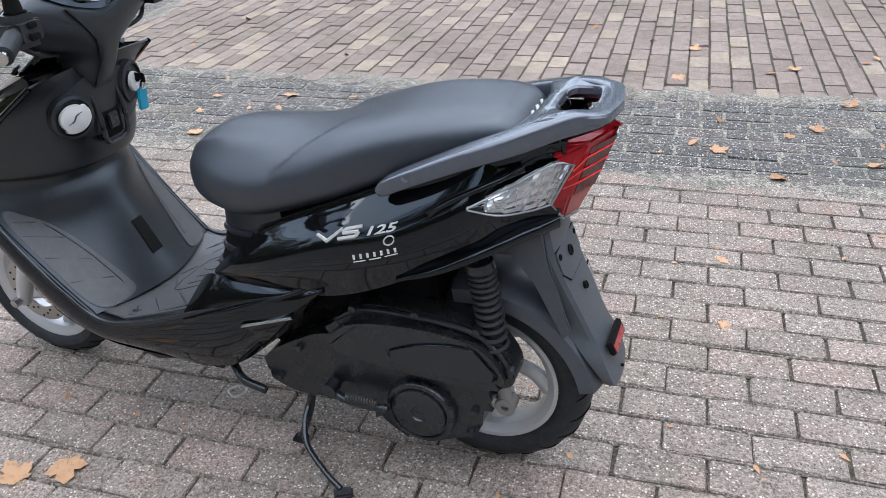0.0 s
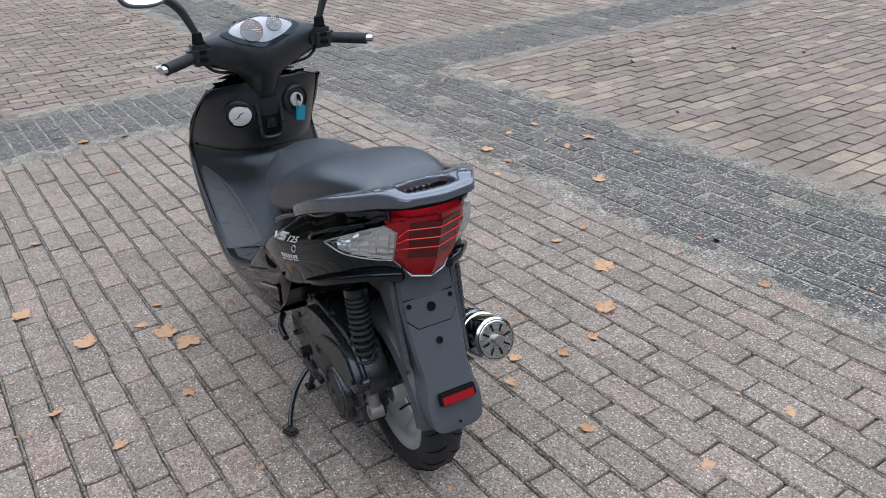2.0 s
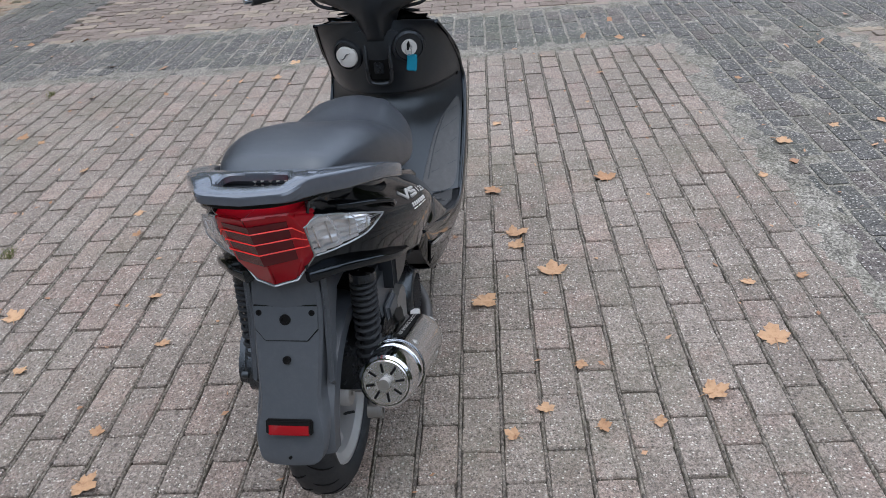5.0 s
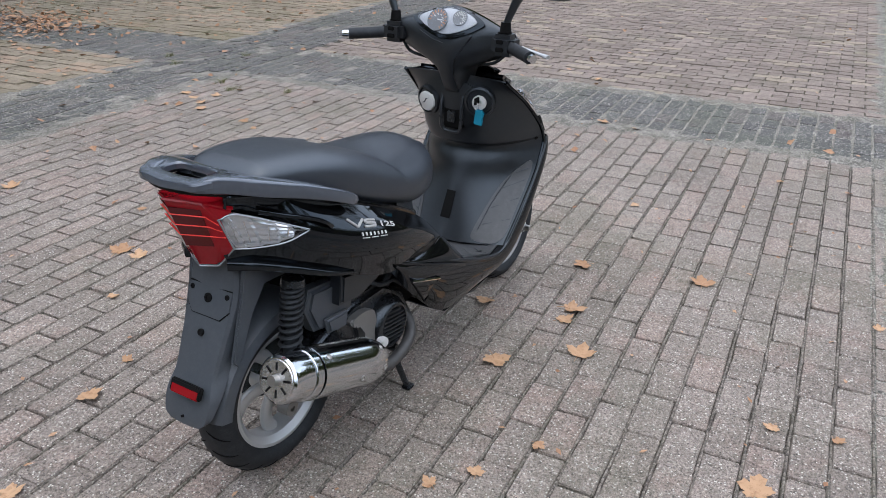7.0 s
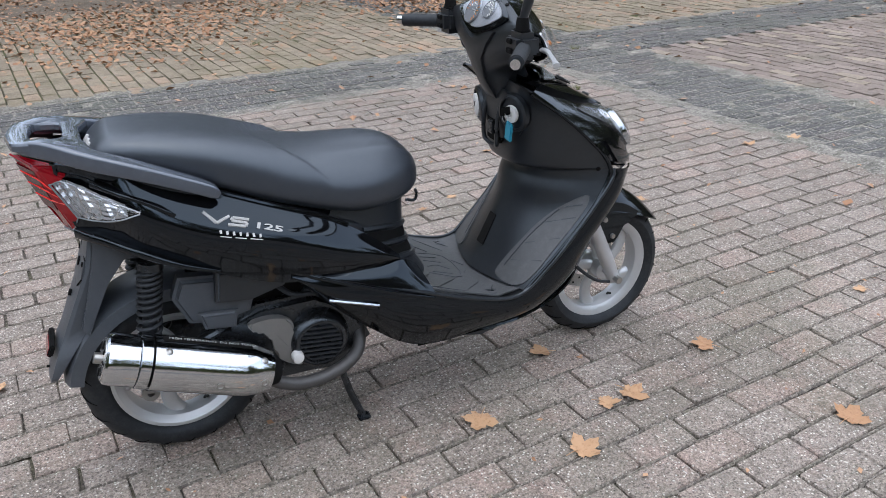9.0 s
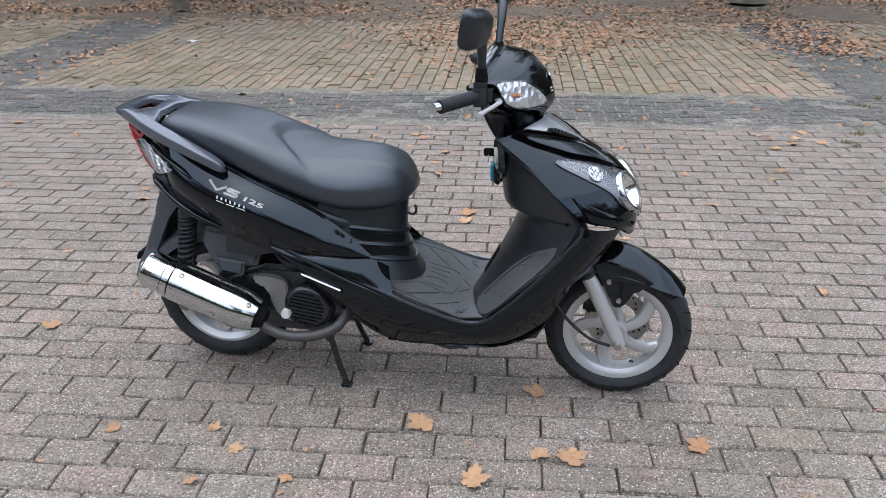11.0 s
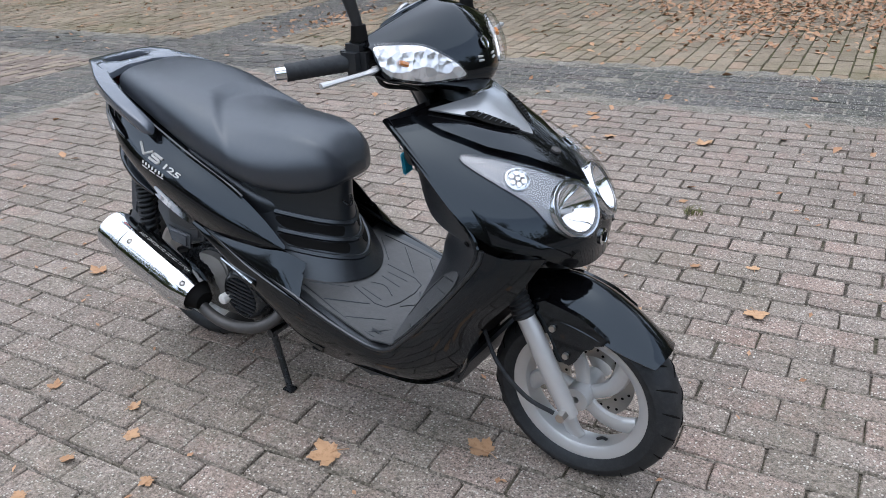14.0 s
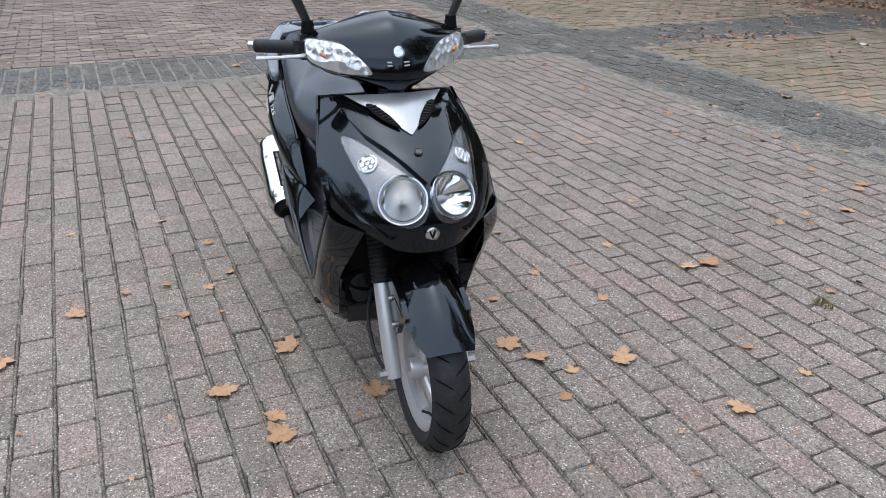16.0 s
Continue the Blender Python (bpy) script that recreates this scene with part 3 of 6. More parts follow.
guard = profile_rows(guard_rows(), 28, 25)
mud = part("front_mudguard", shell(guard, 0.004, flip=True), GLOSS, scooter, "gloss black front mudguard")
wing = [(1.370, 0.405), (1.325, 0.385), (1.296, 0.340), (1.270, 0.325), (1.250, 0.358), (1.222, 0.415), (1.200, 0.45), (1.215, 0.47), (1.30, 0.452), (1.35, 0.425)]
for s in (-1, 1):
    bm = slab(wing, s * 0.070, s * 0.0835, 0.006, smooth=60)
    part("mudguard_cheek", bm, GLOSS, mud)
    for x, z in ((1.277, 0.352), (1.246, 0.410)):
        part("screw", lathe([(0.0001, s * 0.091), (0.007, s * 0.091), (0.008, s * 0.080), (0.0001, s * 0.080)], 12, centre=(x, 0, z)), STEEL, mud)

# front fairing
FAIRING = [(1.030, 0.858, 0.182, 0.920, 0.842, 2.0), (1.136, 0.790, 0.208, 1.018, 0.770, 2.2), (1.215, 0.747, 0.220, 1.100, 0.695, 2.3), (1.280, 0.693, 0.205, 1.170, 0.635, 2.4), (1.310, 0.620, 0.155, 1.245, 0.605, 2.6), (1.308, 0.553, 0.085, 1.285, 0.560, 2.5)]
fair = profile_rows(FAIRING, 48, 61)
fairing = part("front_fairing", shell(fair, 0.004), GLOSS, scooter, "gloss black front fairing with twin headlamps")


def placed(bm, p, nrm):
    """Turns a form made round the y axis so that +y points along nrm, at p."""
    q = Vector((0, 1, 0)).rotation_difference(Vector(nrm))
    bm.transform(Matrix.Translation(p) @ q.to_matrix().to_4x4())
    return bm


def bore(mesh, p, r):
    """Opens a round hole in a skin for a lamp bowl."""
    bm = bmesh.new()
    bm.from_mesh(mesh)
    bmesh.ops.delete(bm, geom=[f for f in bm.faces if (f.calc_center_median() - p).length < r], context="FACES")
    bm.to_mesh(mesh)
    bm.free()


def lettering(text, grid, u, v, du, dv, lift, side, size=1.0, bold=0.0):
    """Flat letters laid on a skin: du, dv are the steps for one letter height along and up."""
    cu = bpy.data.curves.new("letters", "FONT")
    cu.body, cu.size, cu.resolution_u, cu.offset = text, size, 2, bold
    ob = bpy.data.objects.new("letters", cu)
    mesh = bpy.data.meshes.new_from_object(ob)
    bpy.data.objects.remove(ob)
    bm = bmesh.new()
    bm.from_mesh(mesh)
    bpy.data.meshes.remove(mesh)
    for vert in bm.verts:
        x, y = vert.co.x + 0.18 * vert.co.y, vert.co.y
        p, nn = pick(grid, u + du[0] * x + dv[0] * y, v + du[1] * x + dv[1] * y)
        vert.co = p + side * nn * lift
    return bm


def strokes(lines, grid, lift, width, side, depth=0.002):
    """Plain strokes on a skin, each a run of u, v."""
    bm = bmesh.new()
    for run in lines:
        pts = []
        for u, v in spline(run, 10) if len(run) > 2 else run:
            p, nn = pick(grid, u, v)
            pts.append(p + side * nn * lift)
        tube(pts, width, 6, flat=1.0, bm=bm)
    return bm


# fairing details
# lamp units on the fairing
LAMP = [(0.205, 0.13), (0.25, 0.225), (0.33, 0.29), (0.46, 0.385), (0.57, 0.468), (0.68, 0.488), (0.77, 0.44), (0.795, 0.32), (0.74, 0.21), (0.66, 0.185), (0.52, 0.195), (0.37, 0.165)]
HOOD = [(0.004, 0.10), (0.09, 0.15), (0.20, 0.245), (0.31, 0.345), (0.44, 0.425), (0.555, 0.5)]
hood_line = HOOD + [(u, 1 - v) for u, v in HOOD[-2::-1]]
part("fairing_hood", patch(fair, hood_line, 0.012, 0.013, smooth=False, rings=10), GLOSS, fairing, "raised V-shaped gloss black hood")
for s in (0, 1):
    turn = lambda v: 1 - v if s else v
    outline = [(u, turn(v)) for u, v in LAMP]
    p, nn = pick(fair, 0.632, turn(0.345))
    aim = Vector(nn) + Vector((0.14, 0, 0.04))
    aim.normalize()
    p = Vector(p) - 0.007 * aim
    bore(fairing.data, p, 0.050)
    lamp = part("headlamp", patch(fair, outline, 0.003, 0.003, rings=16, count=80), LAMP_BASE, scooter, "twin headlamp unit behind a clear lens")
    bore(lamp.data, p, 0.051)
    bm = lathe([(0.0600, -0.012), (0.0595, 0.010), (0.0580, 0.0125), (0.0545, 0.0118), (0.0505, 0.004), (0.0500, -0.012)], 48, closed=False)
    part("lamp_ring", placed(bm, p, aim), CHROME, lamp, "bright chrome lamp ring")
    bm = lathe([(0.0560, 0.0122), (0.0530, 0.0105), (0.0500, 0.0105), (0.0480, 0.0125), (0.0470, 0.0105)], 48, closed=False)
    part("inner_ring", placed(bm, p, aim), LAMP_BASE, lamp)
    dish = [(r, -0.030 + 0.0400 * (r / 0.0475) ** 2) for r in np.linspace(0.0475, 0.0001, 14)]
    part("reflector", placed(lathe(dish, 48, closed=False), p, aim), BOWL, lamp, "deep silvered reflector")
    bm = lathe([(0.0001, 0.000), (0.004, -0.001), (0.0062, -0.004), (0.0062, -0.030)], 24, closed=False)
    part("bulb_shade", placed(bm, p, aim), STEEL, lamp)
    p, nn = pick(fair, 0.385, turn(0.235))
    bm = lathe([(0.024, 0.0), (0.0245, 0.007), (0.022, 0.008), (0.019, 0.003), (0.0001, 0.002)], 28, closed=False)
    part("side_light", placed(bm, p, nn), CHROME, lamp)
    for k in range(7):
        a = 2 * math.pi * k / 6
        r = 0.0 if k == 6 else 0.0125
        bm = lathe([(0.0001, 0.009), (0.0042, 0.008), (0.0055, 0.003)], 12, closed=False, centre=(r * math.cos(a), 0, r * math.sin(a)))
        part("facet", placed(bm, p, nn), REFLECTOR, lamp)
    lens = part("lens", patch(fair, outline, 0.012, 0.011, rings=8, bulge=0.010), CLEAR, lamp, "clear headlamp lens")
    lens.visible_shadow = False
    # sharp side crease of the fairing
    crease = [(0.42, 0.045), (0.56, 0.075), (0.70, 0.095), (0.86, 0.135), (0.80, 0.03), (0.60, 0.006)]
    part("fairing_flank", patch(fair, [(u, turn(v)) for u, v in crease], 0.007, 0.007, smooth=False, count=6), GLOSS, fairing)

SILVER_V = [(0.006, 0.17), (0.050, 0.255), (0.085, 0.33), (0.150, 0.415), (0.222, 0.490), (0.228, 0.5), (0.222, 0.510), (0.150, 0.585), (0.085, 0.67), (0.050, 0.745), (0.006, 0.83), (0.004, 0.6), (0.004, 0.4)]
trim = part("fairing_trim", patch(fair, SILVER_V, 0.0145, 0.004, smooth=False, rings=8), SILVER, fairing, "silver painted V-shaped trim")
for s in (0, 1):
    turn = lambda v: 1 - v if s else v
    mesh_hole = [(0.062, turn(0.285)), (0.066, turn(0.335)), (0.120, turn(0.405)), (0.182, turn(0.447)), (0.178, turn(0.425)), (0.120, turn(0.335))]
    part("intake_grille", patch(fair, mesh_hole, 0.019, 0.003), SHADOWED, trim, "black mesh intake")
    bm = bmesh.new()
    for k in range(9):
        f = k / 8
        a, b = (0.068 + 0.105 * f, 0.345 + 0.095 * f), (0.076 + 0.098 * f, 0.300 + 0.125 * f)
        pts = [pick(fair, u, turn(v)) for u, v in (a, b)]
        tube([q + m * 0.021 for q, m in pts], 0.0012, 5, bm=bm)
    part("grille_bar", bm, MATTE, trim)
for u, r, mat, label in ((0.36, 0.010, PIPE, "dull steel fairing screw"), (0.855, 0.0165, CHROME, "round chrome badge")):
    p, nn = pick(fair, u, 0.5)
    p = p + nn * (0.012 if u < 0.5 else 0.0)
    badge = part("fairing_screw" if u < 0.5 else "badge", placed(lathe([(r, -0.002), (r * 1.05, 0.004), (r * 0.85, 0.006), (r * 0.8, 0.0045), (0.0001, 0.0045)], 28, closed=False), p, nn), mat, fairing, label)
    if u > 0.5:
        bm = bmesh.new()
        for q in ((-0.6, 0.2), (0.6, 0.2)):
            tube([(q[0] * 0.011, 0.006, q[1] * 0.03 + 0.002), (0, 0.006, -0.009)], 0.0022, 6, bm=bm)
        part("badge_mark", placed(bm, p, nn), SHADOWED, badge)

# inner leg shield, matte
SHIELD = [(0.928, 0.850, 0.180, 0.922, 0.844, 2.0), (0.920, 0.785, 0.201, 1.021, 0.768, 3.0), (0.928, 0.690, 0.212, 1.102, 0.692, 3.2), (0.934, 0.642, 0.214, 1.136, 0.652, 3.0), (0.946, 0.622, 0.215, 1.146, 0.632, 2.8), (0.980, 0.614, 0.216, 1.150, 0.622, 2.6), (0.983, 0.594, 0.217, 1.144, 0.598, 2.4), (0.966, 0.560, 0.218, 1.124, 0.560, 2.2), (0.940, 0.500, 0.219, 1.085, 0.505, 1.7), (0.890, 0.400, 0.217, 0.985, 0.400, 1.6), (0.845, 0.318, 0.213, 0.905, 0.322, 1.6)]
shield = profile_rows(SHIELD, 80, 49)
leg = part("leg_shield", shell(shield, 0.004, flip=True), MATTE, scooter, "matte black inner leg shield with glovebox")
for s in (0, 1):
    pts = [np.array(shield[i, -1 if s else 0]) for i in range(0, 80)]
    part("shield_edge", tube(pts, 0.006, 8), GLOSS, leg)
    p, nn = pick(shield, 0.44, 0.03 if not s else 0.97)
    part("screw", placed(lathe([(0.006, 0.0), (0.006, 0.003), (0.0001, 0.004)], 12, closed=False), p, -nn), SHADOWED, leg)
part("glovebox_panel", patch(shield, [(0.096, 0.22), (0.056, 0.31), (0.040, 0.42), (0.040, 0.58), (0.056, 0.69), (0.096, 0.78), (0.160, 0.76), (0.188, 0.66), (0.200, 0.5), (0.188, 0.34), (0.160, 0.24)], 0.008, 0.008, sign=-1, rings=6), COWL, leg, "raised glovebox panel around the ignition")
for u, v, name in ((0.132, 0.725, "fuel_cap"), (0.112, 0.275, "ignition_switch")):
    p, nn = pick(shield, u, v)
    out = -nn
    ring = part(name, placed(lathe([(0.050, 0.0), (0.048, 0.012), (0.041, 0.015), (0.039, 0.008), (0.0001, 0.008)], 36, closed=False), p, out), MATTE, leg)
    if name == "fuel_cap":
        bm = lathe([(0.033, 0.012), (0.032, 0.019), (0.029, 0.0205), (0.0001, 0.021)], 36, closed=False)
        for vert in bm.verts:
            if vert.co.x + vert.co.z < 0:
                vert.co.x, vert.co.z = vert.co.x * 1.18, vert.co.z * 1.18
            vert.co.z *= 0.88
        part("cap_plate", placed(bm, p, out), WHITE, ring, "white plastic cap plate")
        part("cap_mark", placed(tube(spline([(-0.018, 0.021, 0.010), (-0.004, 0.021, 0.006), (0.004, 0.021, -0.004), (0.018, 0.021, -0.009)], 14), [0.0008] * 3 + [0.002] * 8 + [0.0008] * 3, 6), p, out), GREY, ring)
    else:
        bm = lathe([(0.023, 0.012), (0.022, 0.020), (0.009, 0.021), (0.008, 0.016), (0.0001, 0.016)], 28, closed=False)
        part("switch_plate", placed(bm, p, out), WHITE, ring, "pale round ignition plate")
        kp = Vector(p) + Vector(out) * 0.02
        key = part("key", block((0.030, 0.004, 0.022), kp + Vector((-0.014, 0, 0.010)), 0.002), SHADOWED, ring, "black-headed key in the ignition")
        part("key_blade", block((0.026, 0.003, 0.007), kp + Vector((0.002, 0, 0.006)), 0.001), STEEL, ring)
        part("key_ring", tube([kp + Vector((-0.016, 0.009 * math.cos(a), -0.006 + 0.011 * math.sin(a))) for a in np.linspace(0, 6.283, 20, endpoint=False)], 0.0011, 6, closed=True), STEEL, ring)
        part("key_tag", block((0.008, 0.030, 0.050), Vector((kp.x - 0.004, kp.y - 0.004, kp.z - 0.043)), 0.003, Matrix.Rotation(radians(8), 4, "X")), BLUE, ring, "teal blue plastic key tag")
# bag hook with its socket
hook = part("bag_hook", block((0.02, 0.07, 0.10), (0.925, 0, 0.725), 0.006), SHADOWED, leg, "U-shaped bag hook")
part("hook_bow", tube(spline([(0.918, 0.038, 0.785), (0.908, 0.037, 0.74), (0.908, 0.035, 0.685), (0.914, 0.02, 0.668), (0.914, -0.02, 0.668), (0.908, -0.035, 0.685), (0.908, -0.037, 0.74), (0.918, -0.038, 0.785)], 36), 0.006, 8), COWL, hook)
part("socket", block((0.012, 0.03, 0.035), (0.911, 0, 0.715), 0.003), ENGINE, hook)
# slot cover low on the tunnel
part("tunnel_slot", patch(shield, [(0.840, 0.465), (0.840, 0.535), (0.924, 0.54), (0.924, 0.46)], 0.003, 0.004, sign=-1, smooth=False), SHADOWED, leg, "narrow black access cover")
for s in (0, 1):
    turn = lambda v: 1 - v if s else v
    part("side_mat", patch(shield, [(0.716, turn(0.035)), (0.752, turn(0.10)), (0.840, turn(0.20)), (0.944, turn(0.26)), (0.988, turn(0.24)), (0.988, turn(0.05)), (0.872, turn(0.03))], 0.003, 0.003, sign=-1, rings=6), MAT, leg, "rubber mat rising up the shield")
    ribs = [[(0.760, turn(0.045)), (0.776, turn(0.11))], [(0.808, turn(0.04)), (0.828, turn(0.16))], [(0.856, turn(0.04)), (0.880, turn(0.19))], [(0.912, turn(0.04)), (0.932, turn(0.21))], [(0.784, turn(0.13)), (0.872, turn(0.20)), (0.952, turn(0.23))]]
    part("mat_rib", strokes(ribs, shield, 0.0032, 0.0014, -1), MATTE, leg)

# foot board
deck = profile_rows([(0.560, 0.397, 0.200, 0.560, 0.402, 6), (0.640, 0.372, 0.205, 0.640, 0.380, 6), (0.720, 0.345, 0.209, 0.720, 0.352, 6), (0.800, 0.318, 0.211, 0.800, 0.324, 6), (0.860, 0.306, 0.213, 0.860, 0.312, 6), (0.915, 0.318, 0.213, 0.915, 0.322, 6)], 24, 33)
board = part("foot_board", shell(deck, 0.02), MATTE, scooter, "flat foot board covered by a rubber mat")
part("foot_mat", patch(deck, [(0.04, 0.07), (0.04, 0.93), (0.35, 0.955), (0.7, 0.96), (0.99, 0.95), (0.99, 0.70), (0.80, 0.62), (0.76, 0.5), (0.80, 0.38), (0.99, 0.30), (0.99, 0.05), (0.7, 0.04), (0.35, 0.045)], 0.004, 0.004, rings=8, smooth=False), MAT, board, "worn black rubber mat")
ribs = []
for s in (0, 1):
    t = (lambda v: 1 - v) if s else (lambda v: v)
    ribs += [[(0.12, t(0.14)), (0.30, t(0.30))], [(0.28, t(0.10)), (0.48, t(0.28))], [(0.46, t(0.08)), (0.64, t(0.24))], [(0.64, t(0.08)), (0.80, t(0.22))], [(0.10, t(0.34)), (0.14, t(0.48))], [(0.62, t(0.40)), (0.70, t(0.48))], [(0.12, t(0.10)), (0.5, t(0.07)), (0.9, t(0.08))]]
ribs += [[(0.36, 0.36), (0.50, 0.36)], [(0.36, 0.44), (0.44, 0.48), (0.52, 0.44)], [(0.37, 0.54), (0.50, 0.54)], [(0.37, 0.60), (0.50, 0.62)], [(0.32, 0.33), (0.56, 0.33), (0.58, 0.66), (0.32, 0.66)]]
part("mat_rib", strokes(ribs, deck, 0.0042, 0.0015, 1), MATTE, board, "moulded ribs in the mat")


def rails(upper, lower, count, cols, bulge):
    """A skin between two rails, pushed out in its middle."""
    a, b = spline(upper, count), spline(lower, count)
    f = np.linspace(0, 1, cols)[None, :, None]
    g = a[:, None, :] * (1 - f) + b[:, None, :] * f
    g[:, :, 1:2] += bulge * np.sin(math.pi * f)
    return g


# lower side cover, from the fairing's corner along the foot board to the rear
UPPER = [(1.160, 0.216, 0.625), (1.145, 0.222, 0.585), (1.052, 0.224, 0.470), (0.965, 0.220, 0.375), (0.880, 0.216, 0.314), (0.750, 0.216, 0.338), (0.600, 0.213, 0.394), (0.450, 0.207, 0.452), (0.290, 0.198, 0.512)]
LOWER = [(1.262, 0.150, 0.602), (1.205, 0.176, 0.510), (1.132, 0.186, 0.425), (1.070, 0.180, 0.310), (0.960, 0.170, 0.228), (0.800, 0.168, 0.208), (0.610, 0.165, 0.210), (0.455, 0.168, 0.320), (0.285, 0.182, 0.497)]
flank = rails(UPPER, LOWER, 64, 15, 0.022)
covers = both("lower_side_cover", shell(flank, 0.004, flip=True), GLOSS, scooter, "gloss black lower side cover")
edges = both("cover_edge", tube([q for q in spline(UPPER, 60)], 0.0055, 8), MATTE, scooter)
both("cover_ridge", bar(spline([(0.300, 0.199, 0.508), (0.420, 0.210, 0.458), (0.540, 0.217, 0.408), (0.640, 0.216, 0.366)], 24), np.interp(np.linspace(0, 1, 24), [0, 0.5, 1], [0.003, 0.011, 0.003]), 0.005, 0.6, 12), GLOSS, scooter)
tri = [(0.842, 0.315), (0.938, 0.70), (0.855, 0.94)]
for k, cov in enumerate(covers):
    grid = flank if k == 0 else flank * np.array([1, -1, 1])
    sg = -1 if k == 0 else 1
    lines = [[(0.844, 0.33), (0.936, 0.69)], [(0.938, 0.70), (0.855, 0.94)], [(0.855, 0.94), (0.842, 0.315)]]
    part("footrest_flap", patch(grid, tri, 0.003, 0.003, sign=sg, smooth=False, count=3), GLOSS, cov, "folded pillion footrest flap")
    part("flap_trim", strokes(lines[:1], grid, 0.006, 0.004, sg), CHROME, cov, "bright trim on the footrest")
    part("flap_seam", strokes(lines[1:], grid, 0.003, 0.003, sg), SHADOWED, cov)
# sill with mesh vent between panel and cover
SILL_A = [(0.270, 0.192, 0.502), (0.400, 0.195, 0.484), (0.500, 0.188, 0.472), (0.570, 0.172, 0.470), (0.615, 0.150, 0.440)]
SILL_B = [(0.280, 0.200, 0.516), (0.420, 0.210, 0.463), (0.520, 0.212, 0.425), (0.590, 0.212, 0.399), (0.640, 0.209, 0.380)]
sill = rails(SILL_A, SILL_B, 24, 8, 0.004)
sills = both("side_sill", shell(sill, 0.004, flip=True), GLOSS, scooter, "gloss black sill with mesh vent")
for k, one in enumerate(sills):
    grid = sill if k == 0 else sill * np.array([1, -1, 1])
    sg = -1 if k == 0 else 1
    part("vent", patch(grid, [(0.22, 0.10), (0.45, 0.05), (0.70, 0.05), (0.72, 0.16), (0.45, 0.30), (0.28, 0.25)], 0.002, 0.003, sign=sg), SHADOWED, one)
    lines = [[(0.24 + 0.055 * q, 0.08), (0.28 + 0.055 * q, 0.26)] for q in range(8)] + [[(0.28 + 0.055 * q, 0.08), (0.24 + 0.055 * q, 0.26)] for q in range(8)]
    part("vent_mesh", strokes(lines, grid, 0.003, 0.0013, sg), ENGINE, one)

# column below the seat
COLUMN = [(0.648, 0.640, 0.118, 0.42, 0.630, 1.7), (0.640, 0.560, 0.138, 0.40, 0.585, 1.7), (0.640, 0.490, 0.156, 0.41, 0.525, 1.8), (0.655, 0.430, 0.176, 0.44, 0.475, 1.9), (0.690, 0.362, 0.198, 0.50, 0.405, 2.1)]
col = profile_rows(COLUMN, 20, 41)
column = part("seat_column", shell(col, 0.004, flip=True), MATTE, scooter, "matte black column below the seat")
for s in (0, 1):
    t = (lambda v: 1 - v) if s else (lambda v: v)
    # black patches on the skin paint the depth of the louvre slots
    for u in (0.42, 0.60):
        part("louvre", patch(col, [(u, t(0.13)), (u + 0.05, t(0.30)), (u + 0.07, t(0.42)), (u + 0.17, t(0.40)), (u + 0.14, t(0.28)), (u + 0.11, t(0.15))], 0.005, 0.006, sign=1), SHADOWED, column, "black patch painting the shade of a slanted louvre slot")
for s in (0, 1):
    t = (lambda v: 1 - v) if s else (lambda v: v)
    ridges = [[(u, t(0.12)), (u + 0.05, t(0.30)), (u + 0.085, t(0.45)), (u + 0.09, 0.5)] for u in (0.38, 0.56, 0.74)]
    part("column_ridge", strokes(ridges, col, 0.002, 0.0085, 1), MATTE, column)
part("seat_hook", tube(spline([(0.645, -0.03, 0.565), (0.668, -0.03, 0.56), (0.676, -0.03, 0.575), (0.672, -0.03, 0.59)], 12), 0.004, 8), ENGINE, column)
part("underbody", slab([(0.45, 0.36), (0.60, 0.225), (0.80, 0.20), (0.84, 0.185), (0.90, 0.225), (1.05, 0.245), (1.08, 0.31), (1.00, 0.36), (0.86, 0.30), (0.60, 0.37)], -0.165, 0.165, 0.012), MATTE, scooter, "dark plastic underbody")
part("splash_panel", slab([(1.00, 0.24), (1.05, 0.26), (1.09, 0.38), (1.13, 0.56), (1.10, 0.60), (1.02, 0.42)], -0.165, 0.165, 0.01), SHADOWED, scooter)
belly = profile_rows([(1.085, 0.430, 0.186, 1.132, 0.425, 3), (1.072, 0.345, 0.184, 1.095, 0.362, 3), (1.050, 0.262, 0.180, 1.055, 0.285, 3.5), (0.985, 0.205, 0.172, 0.960, 0.228, 4), (0.85, 0.188, 0.168, 0.85, 0.210, 4), (0.62, 0.196, 0.165, 0.61, 0.210, 4)], 30, 25)
part("belly_pan", shell(belly, 0.005, flip=True), GLOSS, scooter, "rounded black belly pan")
part("cowl_floor", slab([(1.10, 0.60), (1.28, 0.575), (1.30, 0.60), (1.20, 0.66), (1.10, 0.68)], -0.10, 0.10, 0.005), SHADOWED, scooter)

# seat
SEAT = [(-0.078, 0.060, 0.806, 0.790, 0.45), (-0.066, 0.090, 0.824, 0.786, 0.45), (-0.030, 0.114, 0.835, 0.780, 0.45), (0.060, 0.140, 0.831, 0.756, 0.45), (0.160, 0.157, 0.816, 0.715, 0.48), (0.250, 0.165, 0.791, 0.672, 0.60), (0.320, 0.168, 0.773, 0.645, 0.95), (0.400, 0.168, 0.763, 0.616, 1.35), (0.480, 0.162, 0.761, 0.594, 1.65), (0.560, 0.143, 0.754, 0.592, 1.55), (0.620, 0.112, 0.731, 0.600, 1.15), (0.655, 0.078, 0.697, 0.616, 0.85), (0.675, 0.036, 0.660, 0.635, 0.8)]
st = spline(SEAT, 110)
rings = []
